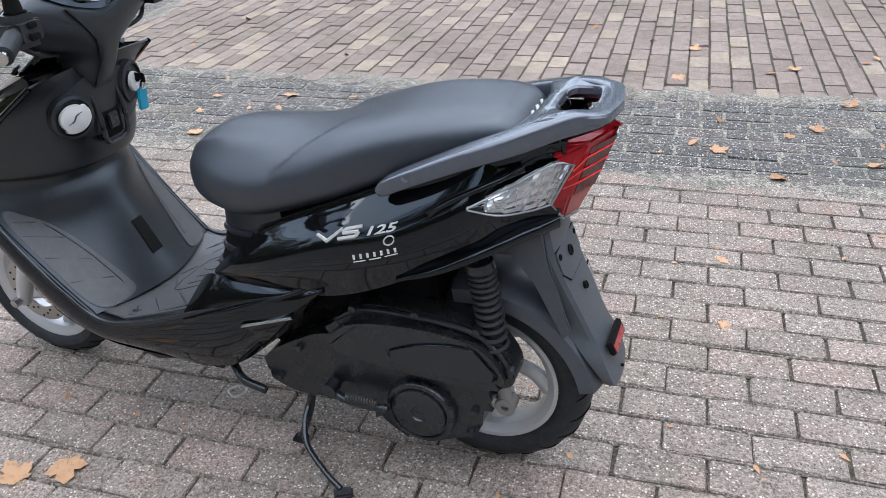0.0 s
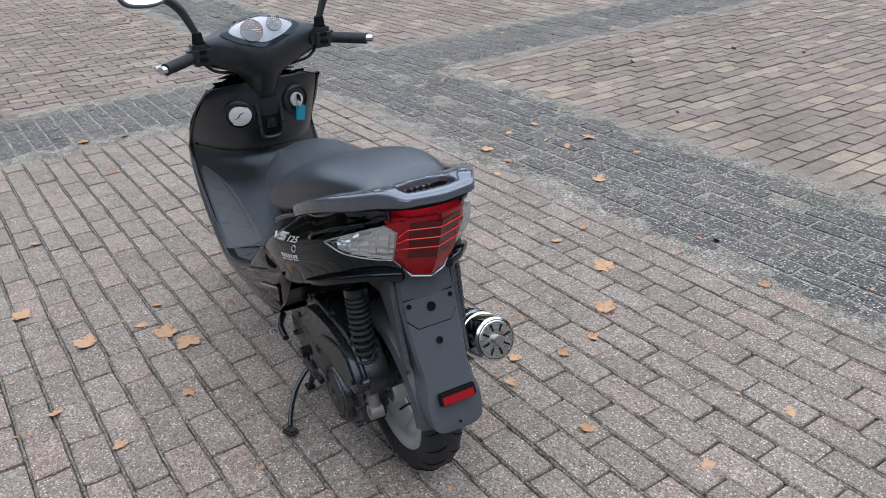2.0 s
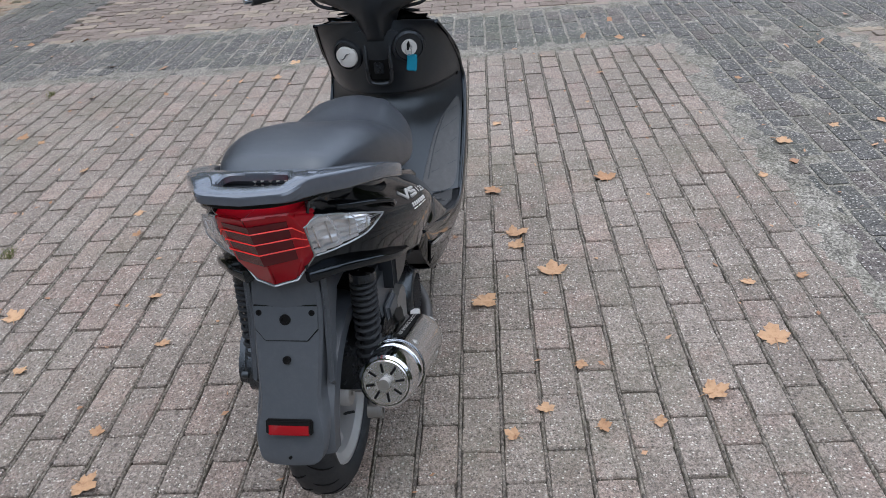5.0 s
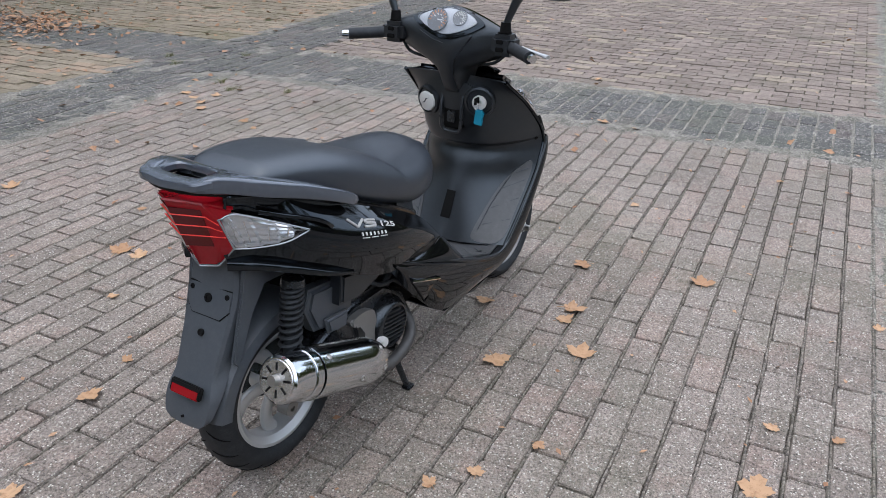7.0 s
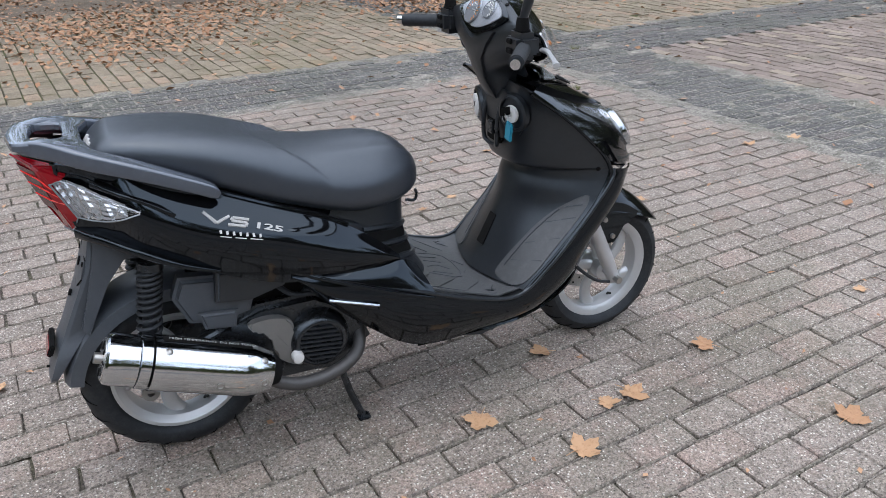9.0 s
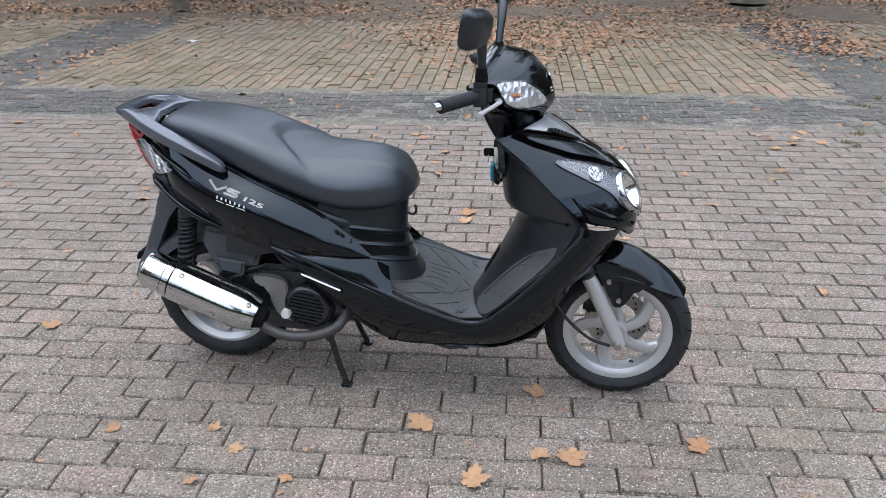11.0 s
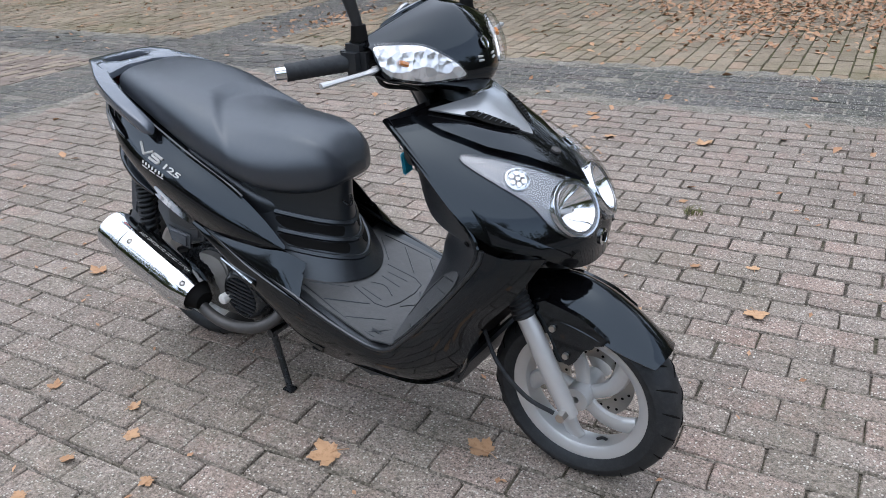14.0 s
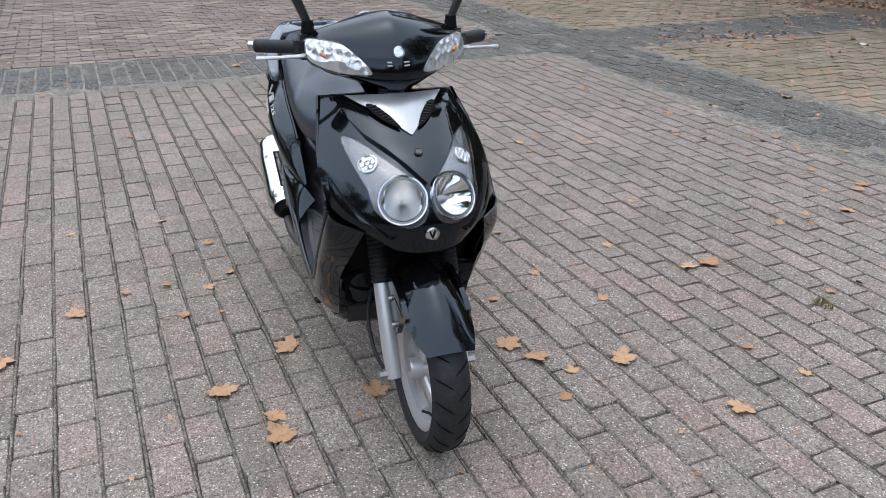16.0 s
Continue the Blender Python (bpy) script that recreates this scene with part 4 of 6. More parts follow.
for x, w, zt, zb, power in st:
    ring = []
    for a in np.linspace(0, 2 * math.pi, 64, endpoint=False):
        c, d = math.cos(a), math.sin(a)
        y = w * math.copysign(abs(c) ** ((0.42 + power) / 2 if d > 0 else 0.42), c) * (1 - 0.08 * max(0, d) ** 2)
        zc, hgt = zt * 0.42 + zb * 0.58, zt - zb
        z = zc + (hgt * 0.58 * abs(d) ** (0.30 + 0.55 * power) if d > 0 else -hgt * 0.42 * abs(d) ** 0.6)
        # raised pillion cushion: its front edge sweeps forward down the flanks
        edge = 0.262 + 0.135 * (abs(y) / 0.15) ** 1.6
        f = min(1.0, max(0.0, (edge - x) / 0.016))
        z += 0.015 * f * f * (3 - 2 * f) * max(0.0, d) ** 0.7 * min(1.0, (x + 0.08) / 0.05)
        # firm ridge round the rider's saddle
        if d > 0 and x > 0.38:
            z += 0.006 * min(1.0, (x - 0.38) / 0.1) * max(0.0, 1 - abs(abs(c) - 0.62) / 0.16) * min(1.0, (0.675 - x) / 0.05)
        ring.append((x, y, z))
    rings.append(ring)
bm = bmesh.new()
rows = sheet(bm, rings, loop_v=True)
bm.faces.new(rows[0])
bm.faces.new(rows[-1][::-1])
seat = part("seat", bm, VINYL, scooter, "smooth black vinyl dual seat with raised pillion step", sharp=50)
bm = bmesh.new()
for k in range(3):
    y0 = 0.030 - 0.030 * k
    tube([(-0.076, y0, 0.816), (-0.068, y0 - 0.012, 0.830)], 0.003, 6, bm=bm)
    tube([(-0.076, y0 - 0.016, 0.816), (-0.068, y0 - 0.012, 0.830)], 0.003, 6, bm=bm)
part("seat_mark", bm, WHITE, seat, "white printed marks on the seat's back")

# rear side panels
SIDE = [(-0.146, 0.812, 0.088, 0.796, 0.088, 0.782, 0.080), (-0.140, 0.811, 0.092, 0.780, 0.086, 0.745, 0.066), (-0.128, 0.810, 0.098, 0.735, 0.068, 0.655, 0.060), (-0.060, 0.797, 0.124, 0.722, 0.126, 0.640, 0.118), (0.000, 0.780, 0.145, 0.700, 0.182, 0.610, 0.162), (0.120, 0.735, 0.155, 0.650, 0.215, 0.550, 0.190), (0.260, 0.675, 0.165, 0.610, 0.228, 0.495, 0.200), (0.400, 0.612, 0.165, 0.550, 0.215, 0.478, 0.200), (0.500, 0.545, 0.165, 0.510, 0.195, 0.470, 0.188), (0.568, 0.482, 0.166, 0.475, 0.172, 0.466, 0.168)]
r = spline(SIDE, 56)
side = np.array([spline([(q[0], q[2], q[1]), (q[0], q[4], q[3]), (q[0], q[6], q[5])], 17) for q in r])
SIGNAL_TOP = [(-0.002, 0.186, 0.712), (-0.060, 0.156, 0.741), (-0.128, 0.100, 0.771), (-0.158, 0.080, 0.764)]
SIGNAL_LOW = [(-0.003, 0.185, 0.709), (-0.050, 0.160, 0.693), (-0.092, 0.112, 0.684), (-0.121, 0.077, 0.684)]
panels = both("side_panel", shell(side, 0.004), GLOSS, scooter, "gloss black rear side panel")
tail = []
for x, w, zt, zb in spline([(-0.125, 0.045, 0.80, 0.69), (-0.08, 0.090, 0.80, 0.665), (0.0, 0.135, 0.79, 0.62), (0.12, 0.148, 0.74, 0.575), (0.30, 0.155, 0.67, 0.51), (0.44, 0.140, 0.60, 0.48), (0.52, 0.100, 0.56, 0.46)], 30):
    tail.append([(x, w * math.copysign(abs(math.cos(a)) ** 0.4, math.cos(a)), (zt + zb) / 2 + (zt - zb) / 2 * math.copysign(abs(math.sin(a)) ** 0.4, math.sin(a))) for a in np.linspace(0, 2 * math.pi, 28, endpoint=False)])
bm = bmesh.new()
rows = sheet(bm, tail, loop_v=True)
bm.faces.new(rows[0])
bm.faces.new(rows[-1][::-1])
part("seat_box", bm, MATTE, scooter, "dark luggage box under the seat")
for k, pan in enumerate(panels):
    grid = side if k == 0 else side * np.array([1, -1, 1])
    sg = 1 if k == 0 else -1
    sy = 1 if k == 0 else -1
    signal = rails(SIGNAL_TOP, SIGNAL_LOW, 22, 11, 0.004) * np.array([1, sy, 1])
    # silvered bowl in steps, like the teeth of a saw
    step = 0.007 + 0.0022 * (np.arange(22) % 4)[:, None] + 0.0030 * (np.arange(11) % 2)[None, :]
    bowl = signal.copy()
    bowl[..., 1] -= sy * step
    lamp = part("rear_indicator", shell(bowl, 0.003, flip=k == 0), SIGNAL_BOWL, pan, "clear rear turn signal", smooth=False)
    lens = part("lens", shell(signal, 0.002, flip=k == 0), CLEAR, lamp, "clear faceted lens")
    lens.visible_shadow = False
    part("signal_edge", tube(np.vstack([signal[:, 0], signal[::-1, -1]]), 0.0018, 6), SILVER, lamp, "bright lens edge")
    part("indicator_bulb", tube([(-0.082, sy * 0.106, 0.716), (-0.072, sy * 0.115, 0.714)], 0.006, 10), AMBER, lamp)
    for q in range(4):
        fin = bmesh.new()
        a, b = signal[5 + 4 * q, 2], signal[6 + 4 * q, 8]
        tube([a - np.array([0, sy * 0.006, 0]), b - np.array([0, sy * 0.006, 0])], 0.0018, 6, bm=fin)
        part("signal_fin", fin, REFLECTOR, lamp)
    part("panel_dart", bar(spline([(0.062, sy * 0.199, 0.697), (0.030, sy * 0.190, 0.722), (-0.030, sy * 0.164, 0.748), (-0.085, sy * 0.122, 0.766)], 20), np.interp(np.linspace(0, 1, 20), [0, 0.25, 0.8, 1], [0.001, 0.009, 0.005, 0.0005]), 0.005, 0.8, 12), GLOSS, pan)
    part("panel_lip", bar(spline([(-0.128, sy * 0.058, 0.643), (-0.085, sy * 0.100, 0.640), (-0.02, sy * 0.152, 0.617), (0.06, sy * 0.186, 0.580), (0.135, sy * 0.198, 0.552)], 24), np.interp(np.linspace(0, 1, 24), [0, 0.2, 0.6, 1], [0.010, 0.020, 0.016, 0.002]), np.interp(np.linspace(0, 1, 24), [0, 0.6, 1], [0.012, 0.009, 0.003]), 0.5, 16), GLOSS, pan, "gloss black lower lip")
    part("panel_top_edge", tube(grid[:46, 0], 0.006, 8), GLOSS, pan)
    # lettering: front to back on one side, back to front on the other
    d = -1 if k == 0 else 1
    u0, base = (0.682, 0.405) if k == 0 else (0.554, 0.355)
    top, w = base - 0.098, 0.85 * d
    v_mark = [[(u0, top), (u0 + 0.023 * w, base)], [(u0 + 0.023 * w, base), (u0 + 0.050 * w, top)]]
    s0 = u0 + 0.050 * w
    s_mark = [[(s0 + 0.036 * w, top + 0.012), (s0 + 0.006 * w, top + 0.012)], [(s0 + 0.006 * w, top + 0.012), (s0 + 0.002 * w, top + 0.048)], [(s0 + 0.002 * w, top + 0.048), (s0 + 0.031 * w, top + 0.056)], [(s0 + 0.031 * w, top + 0.056), (s0 + 0.027 * w, base)], [(s0 + 0.027 * w, base), (s0 - 0.006 * w, base)]]
    part("model_mark", strokes(v_mark + s_mark, grid, 0.0004, 0.0038, sg), PALE, pan, "silver model mark")
    part("number", lettering("125", grid, s0 + 0.034 * d, base + 0.006, (0.033 * d, 0.006), (0, -0.110), 0.0015, sg, bold=0.03), PALE, pan, "silver figures reading 125")
    b0, bv = (0.621, 0.585) if k == 0 else (0.577, 0.425)
    bars = [[(b0 + 0.0105 * q * d, bv + 0.003), (b0 + 0.0105 * q * d, bv + 0.045)] for q in range(7)]
    thin = [[(b0 - 0.002 * d, bv + 0.075), (b0 + 0.016 * d, bv + 0.075)], [(b0 + 0.022 * d, bv + 0.074), (b0 + 0.040 * d, bv + 0.073)], [(b0 + 0.046 * d, bv + 0.072), (b0 + 0.066 * d, bv + 0.071)]]
    part("dealer_mark", strokes(bars, grid, 0.0004, 0.0026, sg), WHITE, pan, "white printed bars of a sticker")
    part("dealer_line", strokes(thin, grid, 0.0004, 0.0011, sg), WHITE, pan)
    if k == 0:
        part("oval_mark", strokes([[(0.566 + 0.008 * math.cos(q), 0.50 + 0.045 * math.sin(q)) for q in np.linspace(0, 6.28, 12)]], grid, 0.0006, 0.0015, sg), PALE, pan, "small oval mark")

# tail lamp
A0, A1 = (-0.216, 0.0, 0.812), (-0.183, 0.068, 0.806)
B0, B1 = (-0.174, 0.0, 0.692), (-0.150, 0.064, 0.694)
J0, J1 = (-0.152, 0.0, 0.641), (-0.134, 0.040, 0.643)
F1, G1, H1 = (-0.128, 0.096, 0.778), (-0.159, 0.081, 0.765), (-0.119, 0.076, 0.684)
T0, T1 = (-0.12, 0.0, 0.802), (-0.12, 0.080, 0.797)
bm = bmesh.new()
for sy in (1, -1):
    v = {k: bm.verts.new((q[0], q[1] * sy, q[2])) for k, q in dict(A0=A0, A1=A1, B0=B0, B1=B1, J0=J0, J1=J1, F=F1, G=G1, H=H1, T0=T0, T1=T1).items()}
    for face in (("A0", "A1", "B1", "B0"), ("B0", "B1", "J1", "J0"), ("A1", "G", "B1"), ("G", "H", "B1"), ("B1", "H", "J1"), ("A1", "F", "G"), ("A0", "T0", "T1", "A1"), ("A1", "T1", "F")):
        bm.faces.new([v[k] for k in face])
bmesh.ops.remove_doubles(bm, verts=bm.verts[:], dist=0.0005)
bmesh.ops.bevel(bm, geom=bm.edges[:], offset=0.004, segments=2, affect="EDGES")
lamp = part("tail_lamp", bm, RED, scooter, "red faceted tail lamp with ribbed lens", sharp=25)
# deep middle of the lens
corners = [Vector(A0).lerp(Vector(B0), 0.14), Vector(A1).lerp(Vector(B1), 0.14), Vector(A1).lerp(Vector(B1), 0.96), Vector(A0).lerp(Vector(B0), 0.96)]
bm = bmesh.new()
for sy in (1, -1):
    rows = sheet(bm, [[(q.x - back, q.y * sy * 0.88, q.z) for q in corners] for back in (0.0048, -0.006)], loop_v=True)
    bm.faces.new(rows[0])
part("lens_middle", bm, RED_DEEP, lamp, "deep red middle of the lens", sharp=25)
for f in (0.28, 0.50, 0.72):
    rim = [Vector(a).lerp(Vector(b), f) for a, b in ((A0, B0), (A1, B1))]
    side_end = Vector(G1).lerp(Vector(H1), max(0.0, f - 0.12))
    run = [side_end * 1.0, rim[1], rim[0] + Vector((-0.001, 0, 0)), rim[1] * 1.0, side_end * 1.0]
    run[3].y, run[4].y = -run[3].y, -run[4].y
    run = [Vector((q.x - 0.0042, q.y * 0.975, q.z)) for q in run]
    part("lens_rib", tube(run, 0.0014, 6), RED_RIB, lamp)
for sy in (1, -1):
    line = [(q[0], q[1] * sy, q[2] - d) for q, d in ((F1, 0.004), (G1, 0.0), (H1, 0.0), (J1, 0.003), (J0, 0.004))]
    part("lamp_edge", tube(line, 0.0024, 6), SILVER, lamp)

# gloss cowl between the seat and the lamps
rings = []
for x, w, zt, zb in spline([(-0.118, 0.070, 0.818, 0.796), (-0.108, 0.094, 0.822, 0.788), (-0.085, 0.114, 0.816, 0.776), (-0.050, 0.134, 0.806, 0.756), (0.030, 0.158, 0.780, 0.728), (0.120, 0.166, 0.742, 0.695), (0.24, 0.160, 0.690, 0.650)], 30):
    rings.append([(x, w * math.copysign(abs(math.cos(a)) ** 0.35, math.cos(a)), (zt + zb) / 2 + (zt - zb) / 2 * math.copysign(abs(math.sin(a)) ** 0.5, math.sin(a))) for a in np.linspace(0, 2 * math.pi, 32, endpoint=False)])
bm = bmesh.new()
rows = sheet(bm, rings, loop_v=True)
bm.faces.new(rows[0])
bm.faces.new(rows[-1][::-1])
part("tail_cowl", bm, GLOSS, scooter, "gloss black tail cowl under the rail")

# grab rail
side_bar = [(0.162, 0.183, 0.716), (0.138, 0.184, 0.738), (0.070, 0.178, 0.770), (0.000, 0.164, 0.798), (-0.070, 0.138, 0.820), (-0.120, 0.110, 0.836), (-0.155, 0.090, 0.844), (-0.188, 0.070, 0.846), (-0.206, 0.040, 0.846)]
s_run = np.linspace(0, 1, 44)
rail_w = np.interp(s_run, [0, 0.05, 0.2, 0.40, 0.6, 0.76, 0.9, 1], [0.003, 0.014, 0.020, 0.022, 0.021, 0.018, 0.013, 0.006])
rail_h = np.interp(s_run, [0, 0.1, 0.5, 0.76, 0.9, 1], [0.004, 0.014, 0.018, 0.018, 0.012, 0.008])
bm = bmesh.new()
for sy in (1, -1):
    bar(spline([(x, y * sy, z) for x, y, z in side_bar], 44), rail_w, rail_h, 0.36, 24, bm)
# rear tray of the rail, with its hand hole
OUTER = [(-0.082, 0.0), (-0.084, 0.045), (-0.072, 0.088), (-0.062, 0.124), (-0.100, 0.120), (-0.150, 0.106), (-0.192, 0.092), (-0.206, 0.083), (-0.213, 0.070), (-0.219, 0.035), (-0.223, 0.0)]
HOLE = [(-0.116, 0.0), (-0.117, 0.042), (-0.121, 0.054), (-0.130, 0.061), (-0.158, 0.063), (-0.168, 0.060), (-0.174, 0.050), (-0.178, 0.022), (-0.179, 0.0)]


def ring_of(half, count):
    """Even points round a mirrored outline with straight sides."""
    loop = np.array(half + [(x, -y) for x, y in half[-2:0:-1]] + half[:1])
    run = np.concatenate([[0], np.cumsum(np.hypot(*np.diff(loop, axis=0).T))])
    at = np.linspace(0, run[-1], count, endpoint=False)
    return np.stack([np.interp(at, run, loop[:, 0]), np.interp(at, run, loop[:, 1])], 1)


outer_loop, hole_loop = ring_of(OUTER, 96), ring_of(HOLE, 96)


def tray_top(x):
    return float(np.interp(x, [-0.225, -0.19, -0.12, -0.06], [0.856, 0.859, 0.857, 0.836]))


rows = []
for f, dz in ((0.0, -0.015), (0.0, -0.004), (0.05, 0.0), (0.30, 0.001), (0.75, -0.001), (0.95, -0.003), (1.0, -0.007), (1.0, -0.018)):
    rows.append([(*(o * (1 - f) + h * f), tray_top(o[0] * (1 - f) + h[0] * f) + dz) for o, h in zip(outer_loop, hole_loop)])
rows.append(rows[0])
sheet(bm, rows[:-1], loop_u=True, loop_v=True)
rail = part("grab_rail", bm, RAIL, scooter, "charcoal painted pillion grab rail", sharp=28)
part("rail_underside", bar(spline([(-0.140, 0.094, 0.826), (-0.176, 0.076, 0.837), (-0.196, 0.046, 0.840), (-0.203, 0.0, 0.841), (-0.196, -0.046, 0.840), (-0.176, -0.076, 0.837), (-0.140, -0.094, 0.826)], 30), 0.012, 0.013, 0.6, 12), SHADOWED, rail, "black underside of the rail")

# number-plate holder and rear mudguard
HOLDER = [(-0.108, 0.650, 0.064), (-0.122, 0.590, 0.068), (-0.136, 0.545, 0.069), (-0.175, 0.462, 0.064), (-0.208, 0.392, 0.060), (-0.232, 0.345, 0.071), (-0.250, 0.300, 0.066), (-0.254, 0.284, 0.048)]
h = spline(HOLDER, 30)
plate = []
for x, z, w in h:
    deep = 0.055 * min(1.0, max(0.0, (z - 0.28) / 0.12)) + 0.008
    plate.append([(x + deep, -w - 0.004, z + 0.35 * deep), (x + 0.01, -w - 0.002, z + 0.003), (x, -w * 0.94, z), (x - 0.003, -w * 0.5, z), (x - 0.004, 0, z), (x - 0.003, w * 0.5, z), (x, w * 0.94, z), (x + 0.01, w + 0.002, z + 0.003), (x + deep, w + 0.004, z + 0.35 * deep)])
plate = np.array(plate)
holder = part("rear_mudguard", shell(plate, 0.005, flip=True), GREY, scooter, "grey plastic rear mudguard with bare plate holder", sharp=30)
part("plate_recess", patch(plate, [(0.19, 0.255), (0.19, 0.745), (0.31, 0.745), (0.345, 0.66), (0.345, 0.34), (0.31, 0.255)], 0.003, 0.003, sign=-1, smooth=False, count=6), GREY, holder)
# black strokes paint the shade along the recess's edge
part("recess_edge", strokes([[(0.19, 0.255), (0.19, 0.745)], [(0.31, 0.745), (0.345, 0.66)], [(0.345, 0.66), (0.345, 0.34)], [(0.345, 0.34), (0.31, 0.255)]], plate, 0.001, 0.0022, -1), SHADOWED, holder)
# raised black buttons paint the shade of the bolt holes
for u, v, r in ((0.235, 0.30, 0.006), (0.235, 0.70, 0.006), (0.27, 0.5, 0.011), (0.40, 0.5, 0.008), (0.85, 0.5, 0.003)):
    p, nn = pick(plate, u, v)
    part("bolt_hole", placed(lathe([(r, 0.0), (r, 0.0055), (r * 0.6, 0.006), (r * 0.55, 0.004), (0.0001, 0.004)], 14, closed=False), p, -nn), SHADOWED, holder)
p, nn = pick(plate, 0.645, 0.5)
refl = part("rear_reflector", block((0.012, 0.094, 0.030), Vector(p) + Vector((-0.012, -0.004, 0.0)), 0.003, Matrix.Rotation(radians(26), 4, "Y")), SHADOWED, holder, "rectangular red rear reflector")
part("reflector_face", block((0.006, 0.084, 0.022), Vector(p) + Vector((-0.0175, -0.004, -0.003)), 0.002, Matrix.Rotation(radians(26), 4, "Y")), RED_PLAIN, refl, "red reflector face")
both("mudguard_arm", slab([(-0.10, 0.66), (0.02, 0.585), (0.02, 0.565), (-0.05, 0.575), (-0.095, 0.52), (-0.15, 0.40), (-0.165, 0.42), (-0.115, 0.56)], 0.072, 0.084, 0.003), GREY, scooter)
arc = []
for a in np.linspace(radians(78), radians(168), 18):
    rr = 0.252
    arc.append([(REAR[0] + (rr - d) * math.cos(a), y, REAR[2] + (rr - d) * math.sin(a)) for y, d in ((-0.078, 0.035), (-0.076, 0.008), (-0.055, 0.0), (0, -0.004), (0.055, 0.0), (0.076, 0.008), (0.078, 0.035))])
part("wheel_hugger", shell(np.array(arc), 0.004), GREY, scooter, "grey plastic hugger over the rear tyre")

# rear shock absorbers
for s in (-1, 1):
    top, low = Vector((0.0, s * 0.125, 0.575)), Vector((-0.052, s * 0.125, 0.250))
    shock = part("shock_absorber", tube([low, low.lerp(top, 0.35)], 0.014, 14), CAST, scooter, "rear shock absorber with black coil spring")
    part("dust_tube", tube([low.lerp(top, 0.33), low.lerp(top, 0.98)], 0.0165, 14), RUBBER, shock)
    pts = []
    for f in np.linspace(0, 1, 230):
        a = 2 * math.pi * (7.0 * f + 6.5 * f**2.2)
        c = low.lerp(top, 0.24 + 0.72 * f)
        pts.append((c.x + 0.0245 * math.cos(a), c.y + 0.0245 * math.sin(a), c.z))
    part("coil_spring", tube(pts, 0.0048, 7), RUBBER, shock)
    part("spring_seat", tube([low.lerp(top, 0.95), low.lerp(top, 1.0)], [0.029, 0.027], 16), ENGINE, shock)
    part("lower_eye", lathe([(0.008, -0.016), (0.02, -0.016), (0.02, 0.016), (0.008, 0.016)], 18, centre=low), CAST, shock)

# transmission and air filter, left
case = part("transmission_case", slab([(0.520, 0.205), (0.500, 0.255), (0.43, 0.304), (0.34, 0.345), (0.20, 0.345), (0.05, 0.33), (-0.035, 0.290), (-0.010, 0.235), (0.000, 0.180), (0.030, 0.150), (0.075, 0.128), (0.148, 0.100), (0.205, 0.128), (0.245, 0.160), (0.322, 0.172), (0.44, 0.165)], 0.075, 0.140, 0.016, smooth=90), ENGINE, scooter, "black transmission casing")
part("clutch_cover", lathe([(0.079, 0.130), (0.078, 0.152), (0.074, 0.158), (0.066, 0.160), (0.064, 0.155), (0.061, 0.155), (0.059, 0.161), (0.052, 0.163), (0.018, 0.163), (0.016, 0.160), (0.0001, 0.160)], 48, closed=False, centre=(0.130, 0, 0.200)), ENGINE, case, "round black clutch cover")
for x, z in ((0.022, 0.165), (0.012, 0.225), (0.475, 0.200), (0.41, 0.295)):
    part("case_bolt", lathe([(0.0001, 0.152), (0.0075, 0.151), (0.009, 0.140), (0.0001, 0.138)], 10, centre=(x, 0, z)), ENGINE, case)
box = part("air_filter_box", slab([(0.345, 0.345), (0.300, 0.395), (0.240, 0.440), (0.14, 0.448), (0.055, 0.444), (-0.010, 0.428), (-0.060, 0.378), (-0.074, 0.330), (-0.048, 0.300), (0.035, 0.296), (0.13, 0.296), (0.25, 0.305)], 0.085, 0.142, 0.016, smooth=100), ENGINE, scooter, "black air filter housing")
part("filter_lid", slab([(0.325, 0.345), (0.275, 0.398), (0.20, 0.418), (0.12, 0.424), (0.045, 0.420), (-0.012, 0.404), (-0.050, 0.362), (-0.058, 0.330), (-0.038, 0.312), (0.04, 0.308), (0.13, 0.308), (0.25, 0.318)], 0.138, 0.168, 0.016, smooth=100), ENGINE, box, "domed black filter lid")
oval = [(0.182, 0.350), (0.148, 0.376), (0.080, 0.396), (0.010, 0.402), (-0.022, 0.376), (-0.044, 0.342), (0.012, 0.330), (0.108, 0.328)]
part("lid_scoop", slab(oval, 0.164, 0.174, 0.005, smooth=70), MATTE, box, "raised almond-shaped panel on the lid")
part("scoop_edge", tube(np.insert(spline(oval, 60, closed=True), 1, 0.170, axis=1), 0.0022, 6, closed=True), GLOSS, box)
part("lid_seam", tube(spline([(0.310, 0.144, 0.392), (0.245, 0.146, 0.430), (0.14, 0.148, 0.438), (0.055, 0.148, 0.434), (-0.006, 0.147, 0.418), (-0.052, 0.146, 0.372), (-0.066, 0.144, 0.330)], 44), 0.0055, 8), MATTE, box)
for x, z in ((0.262, 0.432), (0.125, 0.446), (0.000, 0.432), (-0.066, 0.352)):
    part("lid_screw", lathe([(0.0001, 0.158), (0.008, 0.156), (0.010, 0.140), (0.0001, 0.140)], 12, centre=(x, 0, z)), MATTE, box)
part("kick_starter", tube(spline([(0.195, 0.172, 0.205), (0.235, 0.176, 0.205), (0.29, 0.174, 0.205), (0.335, 0.165, 0.215)], 20), 0.009, 10), ENGINE, scooter, "folded kick starter lever")
